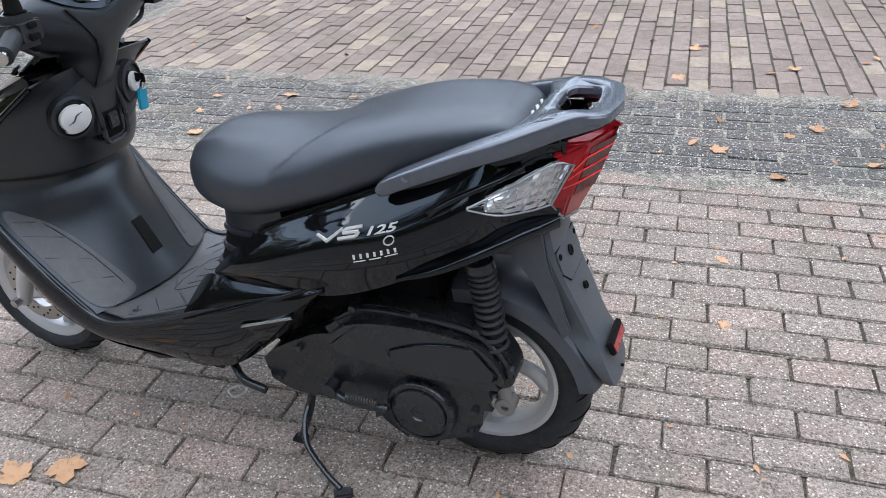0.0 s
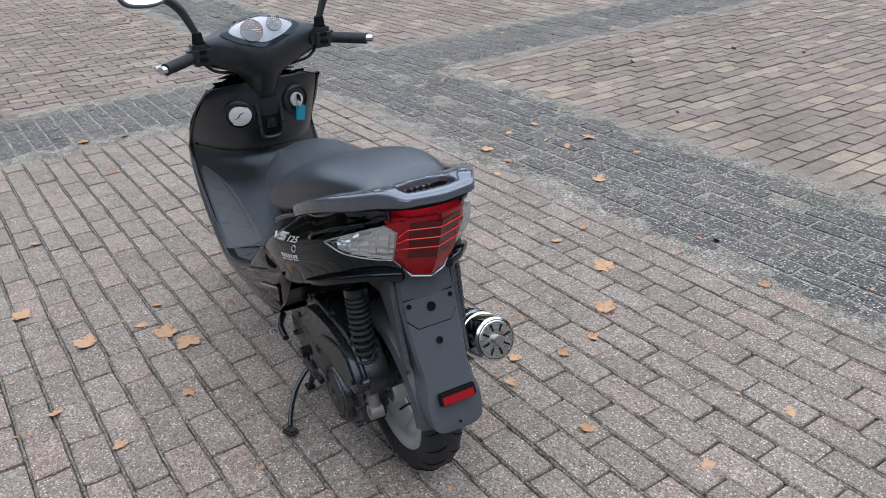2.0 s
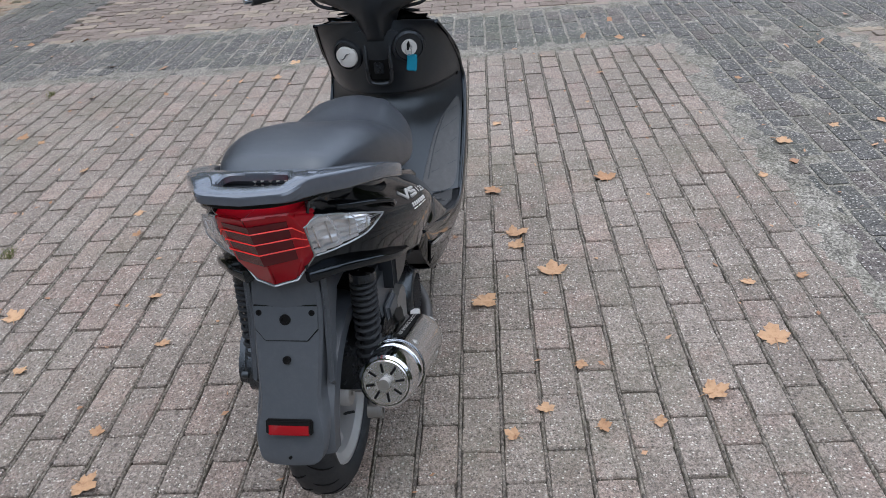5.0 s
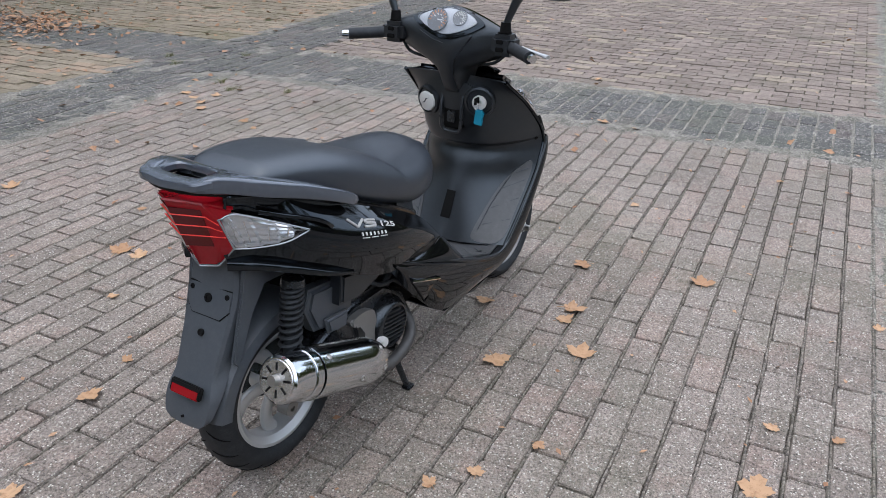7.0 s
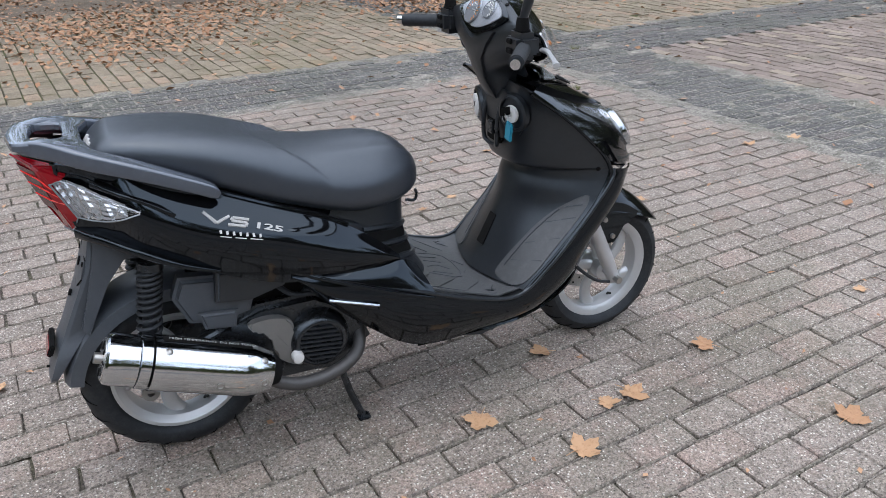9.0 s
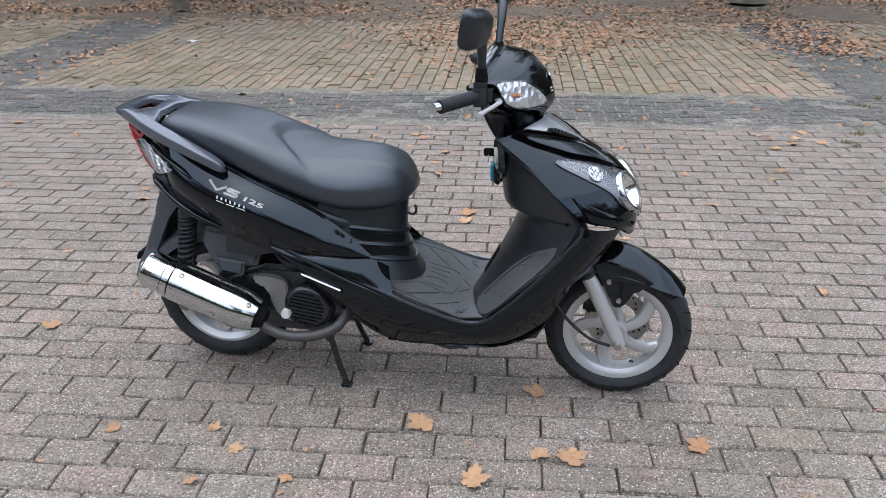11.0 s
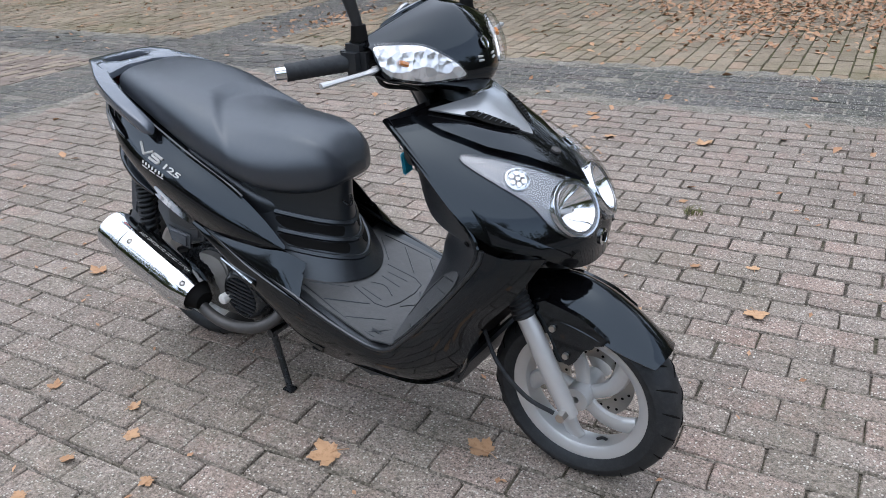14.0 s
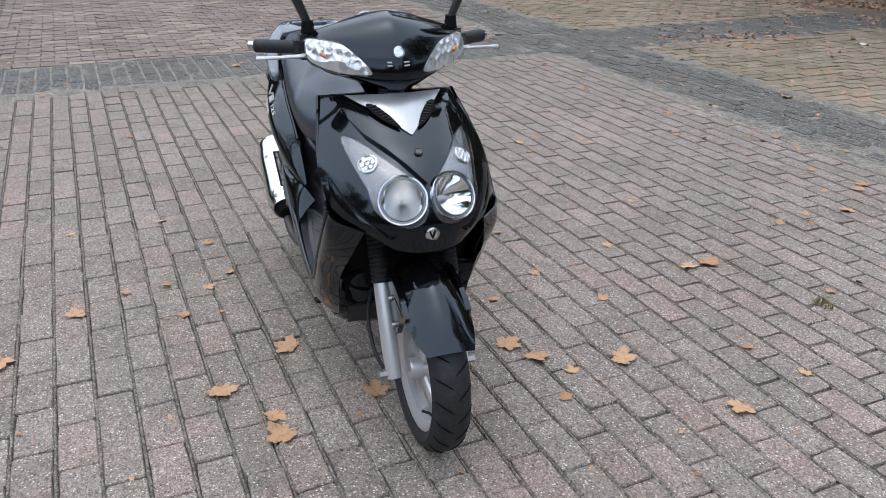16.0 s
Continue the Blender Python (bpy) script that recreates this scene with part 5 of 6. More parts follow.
pts = [(0.215 + 0.075 * f, 0.182 + 0.007 * math.cos(f * 2 * math.pi * 12), 0.222 + 0.008 * math.sin(f * 2 * math.pi * 12)) for f in np.linspace(0, 1, 120)]
part("return_spring", tube(pts, 0.0018, 6), PIPE, scooter)
part("kick_boss", lathe([(0.0001, 0.150), (0.016, 0.150), (0.016, 0.180), (0.0001, 0.182)], 18, centre=(0.330, 0, 0.222)), ENGINE, scooter)

# near-black slab added where the gap behind the covers lies in shade
part("inner_frame", slab([(0.10, 0.40), (0.12, 0.58), (0.48, 0.52), (0.60, 0.40), (0.60, 0.26), (0.46, 0.24)], -0.085, 0.085, 0.008), SHADOWED, scooter, "near-black slab standing in for the shade behind the covers")
# engine, right
part("engine_block", slab([(0.50, 0.24), (0.46, 0.34), (0.36, 0.40), (0.22, 0.40), (0.05, 0.34), (0.0, 0.26), (0.06, 0.20), (0.22, 0.19), (0.40, 0.17)], -0.120, 0.085, 0.015), ENGINE, scooter, "dark engine block")
shroud = part("fan_shroud", lathe([(0.082, -0.105), (0.078, -0.135), (0.068, -0.152), (0.061, -0.157), (0.056, -0.157), (0.054, -0.150), (0.0001, -0.150)], 44, closed=False, centre=(0.356, 0, 0.282)), ENGINE, scooter, "round black cooling fan shroud")
for k in range(8):
    z = -0.043 + 0.0123 * k
    half = math.sqrt(max(0.0, 0.054**2 - z * z))
    part("slat", block((2 * half, 0.008, 0.0052), (0.356, -0.155, 0.282 + z), 0.0015, Matrix.Rotation(radians(8), 4, "Y")), MATTE, shroud)
part("hanger_bracket", slab([(0.295, 0.345), (0.25, 0.372), (0.19, 0.368), (0.20, 0.345), (0.235, 0.33), (0.245, 0.27), (0.28, 0.235), (0.32, 0.225), (0.285, 0.27)], -0.142, -0.118, 0.006, smooth=50), CAST, scooter, "cast aluminium engine bracket")
part("oil_cap", lathe([(0.0001, -0.172), (0.013, -0.171), (0.015, -0.166), (0.015, -0.150), (0.0001, -0.150)], 20, centre=(0.292, 0, 0.262)), WHITE, scooter, "off-white round oil filler cap")
part("inner_guard", slab([(0.22, 0.46), (0.20, 0.50), (0.05, 0.52), (0.03, 0.47), (0.06, 0.40), (0.13, 0.385), (0.20, 0.40)], -0.135, -0.085, 0.012), GREY, scooter, "grey plastic inner mudguard")
part("guard_step", slab([(0.17, 0.42), (0.08, 0.43), (0.09, 0.385), (0.16, 0.375)], -0.150, -0.13, 0.008), GREY, scooter)
part("battery_cover", slab([(0.30, 0.505), (0.13, 0.535), (0.12, 0.455), (0.20, 0.445), (0.28, 0.465)], -0.165, -0.12, 0.008), MATTE, scooter)
part("oil_hose", tube(spline([(0.26, -0.13, 0.46), (0.30, -0.15, 0.43), (0.36, -0.15, 0.42), (0.40, -0.145, 0.39)], 24), 0.007, 8), RUBBER, scooter)
part("intake_hose", tube(spline([(0.42, -0.12, 0.44), (0.36, -0.14, 0.445), (0.33, -0.14, 0.42)], 18), 0.012, 10), RUBBER, scooter)

# exhaust, right
A, B = Vector((-0.128, -0.178, 0.392)), Vector((0.236, -0.186, 0.252))
axis = (B - A).normalized()


def along(f):
    return A + (B - A) * f


muffler = part("silencer", tube([along(f) for f in (0.02, 0.04, 0.5, 0.8, 0.9, 1.0)], [0.050, 0.055, 0.056, 0.054, 0.046, 0.028], 32), SHADOWED, scooter, "chrome exhaust silencer with heat shield")
part("end_cap", tube([along(f) for f in (-0.012, 0.0, 0.03, 0.10, 0.16, 0.165)], [0.050, 0.0555, 0.0575, 0.0575, 0.0575, 0.054], 40), CHROME, muffler, "polished chrome end cap")
part("cap_face", tube([along(-0.0125), along(-0.018)], [0.0475, 0.045], 36), BRUSHED, muffler, "slotted bright end face")
part("cap_band", tube([along(f) for f in (0.165, 0.17, 0.225, 0.23)], [0.058, 0.061, 0.061, 0.058], 40), CHROME, muffler)
q = Vector((0, 1, 0)).rotation_difference(-axis)
face = along(-0.0185)
# black rods on the face paint the shade of its slots
for k in range(8):
    a = 2 * math.pi * (k + 0.3) / 8
    v = q @ Vector((math.cos(a), 0, math.sin(a)))
    part("cap_slot", tube([face + v * 0.022, face + v * 0.040], 0.0026, 6), SHADOWED, muffler)
part("tail_pipe", tube([along(0.0), along(-0.06)], [0.013, 0.012], 18), STEEL, muffler)
# the heat shield covers the outer three quarters of the can
shield_grid = []
for f in np.linspace(0.235, 0.93, 12):
    rr = 0.0605 if f < 0.78 else 0.0605 - 0.014 * ((f - 0.78) / 0.15) ** 1.5
    row = []
    for a in np.linspace(radians(-75), radians(130), 24):
        row.append(along(f) + Vector((0.36 * math.sin(a) * rr, -math.cos(a) * rr, 0.93 * math.sin(a) * rr)))
    shield_grid.append(row)
shield_grid = np.array([[list(p) for p in row] for row in shield_grid])
hs = part("heat_shield", shell(shield_grid, 0.003, flip=True), CHROME, muffler, "mirror-bright chrome heat shield")
for u, v in ((0.10, 0.62), (0.55, 0.30), (0.92, 0.36), (0.9, 0.62)):
    p, nn = pick(shield_grid, u, v)
    if nn[1] > 0:
        nn = -nn
    part("shield_bolt", placed(lathe([(0.008, 0.0), (0.0085, 0.003), (0.005, 0.005), (0.004, 0.003), (0.0001, 0.003)], 14, closed=False), p, nn), STEEL, hs)
part("warning_strip", patch(shield_grid, [(0.06, 0.74), (0.06, 0.84), (0.80, 0.84), (0.80, 0.74)], 0.0045, 0.001, sign=-1 if pick(shield_grid, 0.5, 0.8)[1][2] < 0 else 1, smooth=False, count=4, rings=10), SHADOWED, hs, "black warning strip")
sg = -1 if pick(shield_grid, 0.5, 0.8)[1][2] < 0 else 1
part("warning_text", lettering("HIGH TEMPERATURE  DO NOT TOUCH", shield_grid, 0.10, 0.775, (0.042, 0), (0, 0.052), 0.0056, sg), WHITE, hs, "white letters reading high temperature do not touch")
part("exhaust_pipe", tube(spline([(0.205, -0.186, 0.252), (0.235, -0.186, 0.222), (0.285, -0.182, 0.200), (0.345, -0.175, 0.195), (0.41, -0.165, 0.208), (0.455, -0.14, 0.232), (0.475, -0.09, 0.28)], 34), 0.0165, 14), PIPE, scooter, "heat-greyed exhaust pipe")
part("silencer_bracket", slab([(-0.06, 0.335), (0.0, 0.30), (0.06, 0.275), (0.055, 0.255), (-0.03, 0.285), (-0.08, 0.315)], -0.150, -0.140, 0.003), STEEL, scooter)

# centre stand
stand = part("centre_stand", tube([(0.41, 0.125, 0.165), (0.41, -0.125, 0.165)], 0.012, 10), ENGINE, scooter, "black steel centre stand, down")
for s in (-1, 1):
    part("stand_leg", tube(spline([(0.412, s * 0.115, 0.17), (0.43, s * 0.118, 0.09), (0.458, s * 0.128, 0.008)], 14), 0.0095, 10), ENGINE, stand)
    part("stand_foot", block((0.034, 0.028, 0.010), (0.460, s * 0.130, 0.005), 0.003), ENGINE, stand)
part("stand_lever", tube(spline([(0.43, 0.115, 0.11), (0.425, 0.15, 0.085), (0.40, 0.19, 0.055), (0.33, 0.235, 0.035), (0.285, 0.255, 0.022)], 24), 0.007, 10), ENGINE, stand)
part("lever_pad", block((0.042, 0.030, 0.016), (0.278, 0.258, 0.014), 0.005, Matrix.Rotation(radians(30), 4, "Z")), RUBBER, stand)
part("side_stand", tube(spline([(0.60, 0.14, 0.20), (0.56, 0.165, 0.185), (0.50, 0.17, 0.175)], 14), 0.010, 10), ENGINE, scooter, "folded side stand")
part("stand_loop", tube(spline([(0.545, 0.18, 0.17), (0.57, 0.195, 0.155), (0.59, 0.19, 0.165), (0.565, 0.175, 0.175)], 16, closed=True), 0.003, 6, closed=True), STEEL, scooter)

# handlebar cowl
FACE = [(0.930, 1.052, 0.196, 0.890, 0.998, 1.25), (0.985, 1.038, 0.202, 0.902, 0.992, 1.3), (1.028, 1.000, 0.204, 0.922, 0.988, 1.35), (1.056, 0.950, 0.208, 0.938, 0.962, 1.4), (1.062, 0.908, 0.195, 0.950, 0.930, 1.5), (1.040, 0.876, 0.110, 0.970, 0.900, 1.8)]
face_grid = profile_rows(FACE, 36, 45)
cowl = part("handlebar_cowl", shell(face_grid, 0.004), GLOSS, scooter, "gloss black handlebar cowl with turn signals")
BACK = [(0.930, 1.053, 0.196, 0.890, 0.999, 1.25), (0.893, 1.030, 0.199, 0.884, 0.994, 1.5), (0.868, 0.985, 0.202, 0.884, 0.978, 1.8), (0.856, 0.945, 0.204, 0.905, 0.950, 2.0), (0.862, 0.905, 0.170, 0.925, 0.918, 2.0), (0.874, 0.865, 0.085, 0.940, 0.885, 2.2), (0.892, 0.825, 0.058, 0.950, 0.835, 2.4), (0.912, 0.795, 0.055, 0.960, 0.800, 2.4)]
back_grid = profile_rows(BACK, 44, 45)
rear_cowl = part("dashboard_cowl", shell(back_grid, 0.004, flip=True), COWL, scooter, "charcoal plastic dashboard cowl")
dash_line = [(0.165, 0.765), (0.105, 0.69), (0.085, 0.56), (0.085, 0.44), (0.105, 0.31), (0.165, 0.235), (0.25, 0.31), (0.31, 0.43), (0.325, 0.5), (0.31, 0.57), (0.25, 0.69)]
bezel_line = [(0.2 + (u - 0.2) * 1.28, 0.5 + (v - 0.5) * 1.16) for u, v in dash_line]
dash_line = [(0.2 + (u - 0.2) * 0.92, 0.5 + (v - 0.5) * 0.93) for u, v in dash_line]
part("dash_bezel", patch(back_grid, bezel_line, 0.006, 0.007, sign=-1, rings=6), GLOSS, rear_cowl, "black bezel round the instruments")
dash = part("instrument_panel", patch(back_grid, dash_line, 0.009, 0.004, sign=-1, rings=6), PANEL, rear_cowl, "pale instrument panel with speedometer and fuel gauge")
for v, r, u in ((0.575, 0.034, 0.205), (0.395, 0.023, 0.170)):
    p, nn = pick(back_grid, u, v)
    part("dial", placed(lathe([(r, 0.008), (r, 0.011), (0.0001, 0.0115)], 36, closed=False), p, -nn), DIAL, dash, "dark round dial")
    part("dial_ring", placed(lathe([(r * 0.96, 0.010), (r * 0.98, 0.0135), (r * 1.00, 0.0135), (r * 1.02, 0.009)], 36, closed=False), p, -nn), SILVER, dash, "silver dial ring")
    bm = bmesh.new()
    for k in range(13):
        a = radians(-30 + 20 * k)
        d = Vector((math.cos(a), 0, math.sin(a)))
        tube([d * r * 0.66 + Vector((0, 0.0122, 0)), d * r * 0.90 + Vector((0, 0.0122, 0))], 0.0013, 5, bm=bm)
    part("dial_scale", placed(bm, p, -nn), AMBER if r > 0.03 else WHITE, dash)
    bm = bmesh.new()
    for k in range(5):
        a = radians(10 + 40 * k)
        tube([(math.cos(a) * r * 0.5 - 0.003, 0.0122, math.sin(a) * r * 0.5), (math.cos(a) * r * 0.5 + 0.003, 0.0122, math.sin(a) * r * 0.5)], 0.0014, 5, bm=bm)
    part("dial_figures", placed(bm, p, -nn), WHITE, dash)
    part("needle", placed(tube([(0, 0.0132, 0), (-r * 0.6, 0.0132, r * 0.3)], 0.0012, 5), p, -nn), WHITE, dash)
glass = part("dash_glass", patch(back_grid, dash_line, 0.018, 0.012, sign=-1, rings=6, bulge=0.004), CLEAR, dash, "clear dashboard window")
glass.visible_shadow = False
part("cowl_beak", patch(back_grid, [(0.30, 0.28), (0.37, 0.40), (0.40, 0.5), (0.37, 0.60), (0.30, 0.72), (0.42, 0.66), (0.56, 0.60), (0.74, 0.64), (0.98, 0.70), (0.98, 0.30), (0.74, 0.36), (0.56, 0.40), (0.42, 0.34)], 0.007, 0.007, sign=-1, smooth=False, rings=6), COWL, rear_cowl)
for v in (0.33, 0.67):
    p, nn = pick(back_grid, 0.03, v)
    part("cowl_screw", placed(lathe([(0.006, 0.0), (0.005, 0.003), (0.0001, 0.003)], 12, closed=False), p, -nn), SHADOWED, rear_cowl)
for s in (0, 1):
    t = (lambda v: 1 - v) if s else (lambda v: v)
    blink = [(0.40, t(0.012)), (0.43, t(0.10)), (0.47, t(0.19)), (0.56, t(0.26)), (0.66, t(0.315)), (0.76, t(0.34)), (0.79, t(0.26)), (0.81, t(0.15)), (0.78, t(0.06)), (0.70, t(0.012)), (0.55, t(0.006))]
    sig = part("front_indicator", patch(face_grid, blink, 0.003, 0.003, rings=6), FACETED, cowl, "clear front turn signal")
    part("indicator_bulb", strokes([[(0.60, t(0.08)), (0.63, t(0.11))]], face_grid, 0.005, 0.005, 1), AMBER, sig)
    lens = part("lens", patch(face_grid, blink, 0.013, 0.012, rings=6, bulge=0.006), CLEAR, sig, "clear turn signal lens")
    lens.visible_shadow = False
    # switch housing, grip, lever
    sy = 1 if s else -1
    house = part("switch_housing", block((0.062, 0.075, 0.062), (0.885, sy * 0.190, 0.965), 0.014), COWL, scooter, "black switch housing")
    for dx, dz, sx in ((-0.033, 0.012, 0.02), (-0.033, -0.010, 0.024)):
        part("switch", block((0.008, sx, 0.012), (0.885 + dx, sy * 0.188, 0.965 + dz), 0.002), SHADOWED, house)
    part("switch_top", block((0.028, 0.036, 0.006), (0.885, sy * 0.188, 0.998), 0.002), SHADOWED, house)
    grip_pts = [(0.882 - 0.082 * f, sy * (0.205 + 0.105 * f), 0.962 - 0.006 * f) for f in np.linspace(0, 1, 24)]
    grip = part("grip", tube(grip_pts, [0.0185 if k < 2 else 0.0165 + 0.0010 * (k % 2) for k in range(24)], 18), RUBBER, scooter, "ribbed black rubber grip")
    e = Vector(grip_pts[-1])
    part("bar_end", tube([e, e + Vector((-0.012, sy * 0.016, 0))], [0.0125, 0.0115], 16), CHROME, grip, "chrome bar end")
    lev = part("brake_lever", tube(spline([(0.915, sy * 0.190, 0.954), (0.934, sy * 0.213, 0.951), (0.925, sy * 0.250, 0.948), (0.896, sy * 0.322, 0.942)], 18), [0.008] * 9 + [0.0065] * 7 + [0.008, 0.0085], 10, flat=0.7), ALLOY, scooter, "silver brake lever")
    part("lever_pivot", block((0.036, 0.030, 0.030), (0.918, sy * 0.192, 0.952), 0.006), SHADOWED, lev)
    part("brake_cable", tube(spline([(0.915, sy * 0.185, 0.935), (0.905, sy * 0.15, 0.905), (0.92, sy * 0.10, 0.890), (0.95, sy * 0.05, 0.875)], 20), 0.0048, 8), RUBBER, scooter)
    # mirror
    base = Vector((0.885, sy * 0.190, 1.000))
    foot = part("mirror", tube([base, base + Vector((0, 0, 0.028))], [0.017, 0.014], 18), SHADOWED, scooter, "black rear-view mirror on a curved stalk")
    stalk = [base + Vector((0, 0, 0.02)), base + Vector((0.002, sy * 0.014, 0.055)), base + Vector((0.004, sy * 0.036, 0.10)), base + Vector((0.004, sy * 0.072, 0.135)), base + Vector((0.002, sy * 0.110, 0.148))]
    part("stalk", tube(spline(stalk, 20), np.interp(np.linspace(0, 1, 20), [0, 0.2, 1], [0.010, 0.011, 0.017]), 14), MATTE, foot)
    mid = base + Vector((-0.004, sy * (0.130 if s else 0.150), 0.148 + (0.015 if s else 0)))
    oval = spline([(-0.075, -0.020), (-0.062, 0.030), (-0.010, 0.042), (0.050, 0.046), (0.075, 0.036), (0.070, -0.010), (0.045, -0.042), (-0.030, -0.044)], 40, closed=True)
    tiltm = Matrix.Rotation(radians(24 if s else 15), 4, "Y") @ Matrix.Rotation(radians(sy * 12), 4, "Z")
    rings = []
    for f, d in ((1.0, -0.004), (1.04, 0.003), (1.0, 0.016), (0.8, 0.030), (0.4, 0.040), (0.02, 0.043)):
        rings.append([mid + tiltm @ Vector((d, sy * yy * f, zz * f)) for yy, zz in oval])
    bm = bmesh.new()
    rows = sheet(bm, rings, loop_v=True)
    bm.faces.new(rows[0])
    part("mirror_shell", bm, MATTE, foot)
    bm = bmesh.new()
    rows = sheet(bm, [[mid + tiltm @ Vector((-0.0055, sy * yy * f, zz * f)) for yy, zz in oval] for f in (0.9, 0.45)], loop_v=True)
    bm.faces.new(rows[1])
    part("mirror_glass", bm, MIRROR, foot, "rounded mirror glass")
p, nn = pick(face_grid, 0.52, 0.5)
badge = part("cowl_badge", placed(lathe([(0.014, 0.0), (0.0145, 0.003), (0.011, 0.0035), (0.0105, 0.002), (0.0001, 0.002)], 28, closed=False), p, nn), CHROME, cowl, "round chrome badge")
for mark in ([[(0.615, 0.428), (0.615, 0.455)], [(0.650, 0.428), (0.650, 0.455)]], [[(0.615, 0.525), (0.615, 0.560)], [(0.650, 0.525), (0.650, 0.560)]]):
    part("cowl_mark", strokes(mark, face_grid, 0.0008, 0.0022, 1), PALE, cowl, "small silver mark")
# ---- paving ----
def near(x, y):
    return -0.75 < x < 2.05 and -1.47 < y < 0.83


BAY = (-3.088, 3.447, -1.547, 2.985)
COURSE_START = -3.108
pavement = brick_field("pavement", COURSE_START, BAY[1] - 0.05, BAY[2], BAY[3], True, BRICK_GREY, "grey concrete paving bricks laid in running bond", keep=near, shade_kind="structure")
rnd = random.Random(11)
px, py = PITCH
for j in range(int(round((BAY[3] - BAY[2]) / py))):
    y = BAY[2] + (j + 0.5) * py
    x = COURSE_START + (0.25 if j % 2 else 0.75) * px
    while x < BAY[1] - 0.05:
        if near(x, y):
            b = new("brick", BRICKS[rnd.randrange(9)])
            b.parent = pavement
            b.matrix_basis = pose(x + rnd.gauss(0, 0.0016), y + rnd.gauss(0, 0.0012), rnd.gauss(-0.0005, 0.0014), rnd.gauss(0, 0.5), rnd.gauss(0, 0.35), rnd.gauss(0, 0.6) + (180 if rnd.random() < 0.5 else 0))
        x += px


def spread(name, rects, along_x, material, label, rough=1.0):
    for k, (x0, x1, y0, y1) in enumerate(rects):
        brick_field(name, x0, x1, y0, y1, along_x, material, label, rough=rough)


W, S, E_, N = -4.037, -2.496, 4.396, 3.828
FX, FS = 12.3, -8.5
spread("paved_band", [(-13.0, 21.0, BAY[3], N), (-13.0, 21.0, S, BAY[2])], True, BRICK_DARK, "band of dark mossy paving bricks", 1.3)
spread("paved_band", [(BAY[1], E_, BAY[2], BAY[3]), (W, BAY[0], BAY[2], BAY[3]), (BAY[1], E_, N, 8.0), (W, BAY[0], N, 8.0), (BAY[1], E_, FS, S), (W, BAY[0], FS, S), (FX, FX + 0.95, -16.0, S), (FX, FX + 0.95, BAY[2], BAY[3]), (-13.0, 12.3, FS - 0.95, FS)], True, BRICK_DARK, "band of dark mossy paving bricks", 1.3)
spread("brick_bay", [(E_, FX, BAY[2], BAY[3]), (BAY[0], BAY[1], FS, S), (-13.0, W, BAY[2], BAY[3]), (-13.0, W, FS, S), (-6.0, FX, -16.0, FS - 0.95), (FX + 0.95, 22.0, -16.0, S)], False, BRICK_BROWN, "brown clay bricks laid in running bond", 1.5)
spread("brick_bay", [(E_, FX, FS, S), (FX + 0.95, 22.0, BAY[2], BAY[3])], True, BRICK_BROWN, "brown clay bricks laid in running bond", 1.3)
spread("weathered_bay", [(BAY[0], BAY[1], N, 8.0), (E_, 21.0, N, 8.0), (-13.0, W, N, 8.0)], False, BRICK_OLIVE, "weathered olive-brown bricks strewn with leaves", 1.8)

# pale sand that fills the joints of the bands
bm = bmesh.new()
for x0, x1, y0, y1 in ((-13.0, 21.0, BAY[3], N), (-13.0, 21.0, S, BAY[2]), (BAY[1], E_, BAY[2], BAY[3]), (W, BAY[0], BAY[2], BAY[3]), (BAY[1], E_, FS, S), (BAY[1], E_, N, 8.0), (W, BAY[0], N, 8.0)):
    bm.faces.new([bm.verts.new(p) for p in ((x0, y0, -0.003), (x1, y0, -0.003), (x1, y1, -0.003), (x0, y1, -0.003))])
tagged(part("joint_sand", bm, SAND, None, smooth=False), "pale gritty sand between the dark band bricks", "sand", kind="structure")
bm = bmesh.new()
for x0, x1 in ((-13.0, W), (BAY[0], BAY[1]), (E_, 21.0)):
    bm.faces.new([bm.verts.new(p) for p in ((x0, N, -0.007), (x1, N, -0.007), (x1, 8.0, -0.007), (x0, 8.0, -0.007))])
tagged(part("joint_moss", bm, MOSSY, None, smooth=False), "mossy soil between the weathered bricks", "soil", kind="structure")
# grit packed into the long joints, higher in the middle than along the bricks
bm = bmesh.new()
xs = np.arange(BAY[0], BAY[1], 0.022)
for j in range(1, int(round((BAY[3] - BAY[2]) / PITCH[1]))):
    y = BAY[2] + j * PITCH[1]
    grid = []
    for x in xs:
        up = 0.0035 * noise.noise((x * 9, j * 3.7, 0.0)) + 0.003 * noise.noise((x * 1.7, j * 1.3, 5.0))
        wav = 0.0018 * noise.noise((x * 14, j * 2.9, 9.0))
        grid.append([(x, y + wav + d, z + up) for d, z in ((-0.0052, -0.0065), (-0.0026, -0.0014), (0.0, -0.0002), (0.0026, -0.0014), (0.0052, -0.0065))])
    sheet(bm, grid)
tagged(part("joint_grit", bm, FILL, None), "grey grit packed in the long joints of the paving", "grit", kind="structure")
# loose grit drifted along the edges of the bands
bm = bmesh.new()
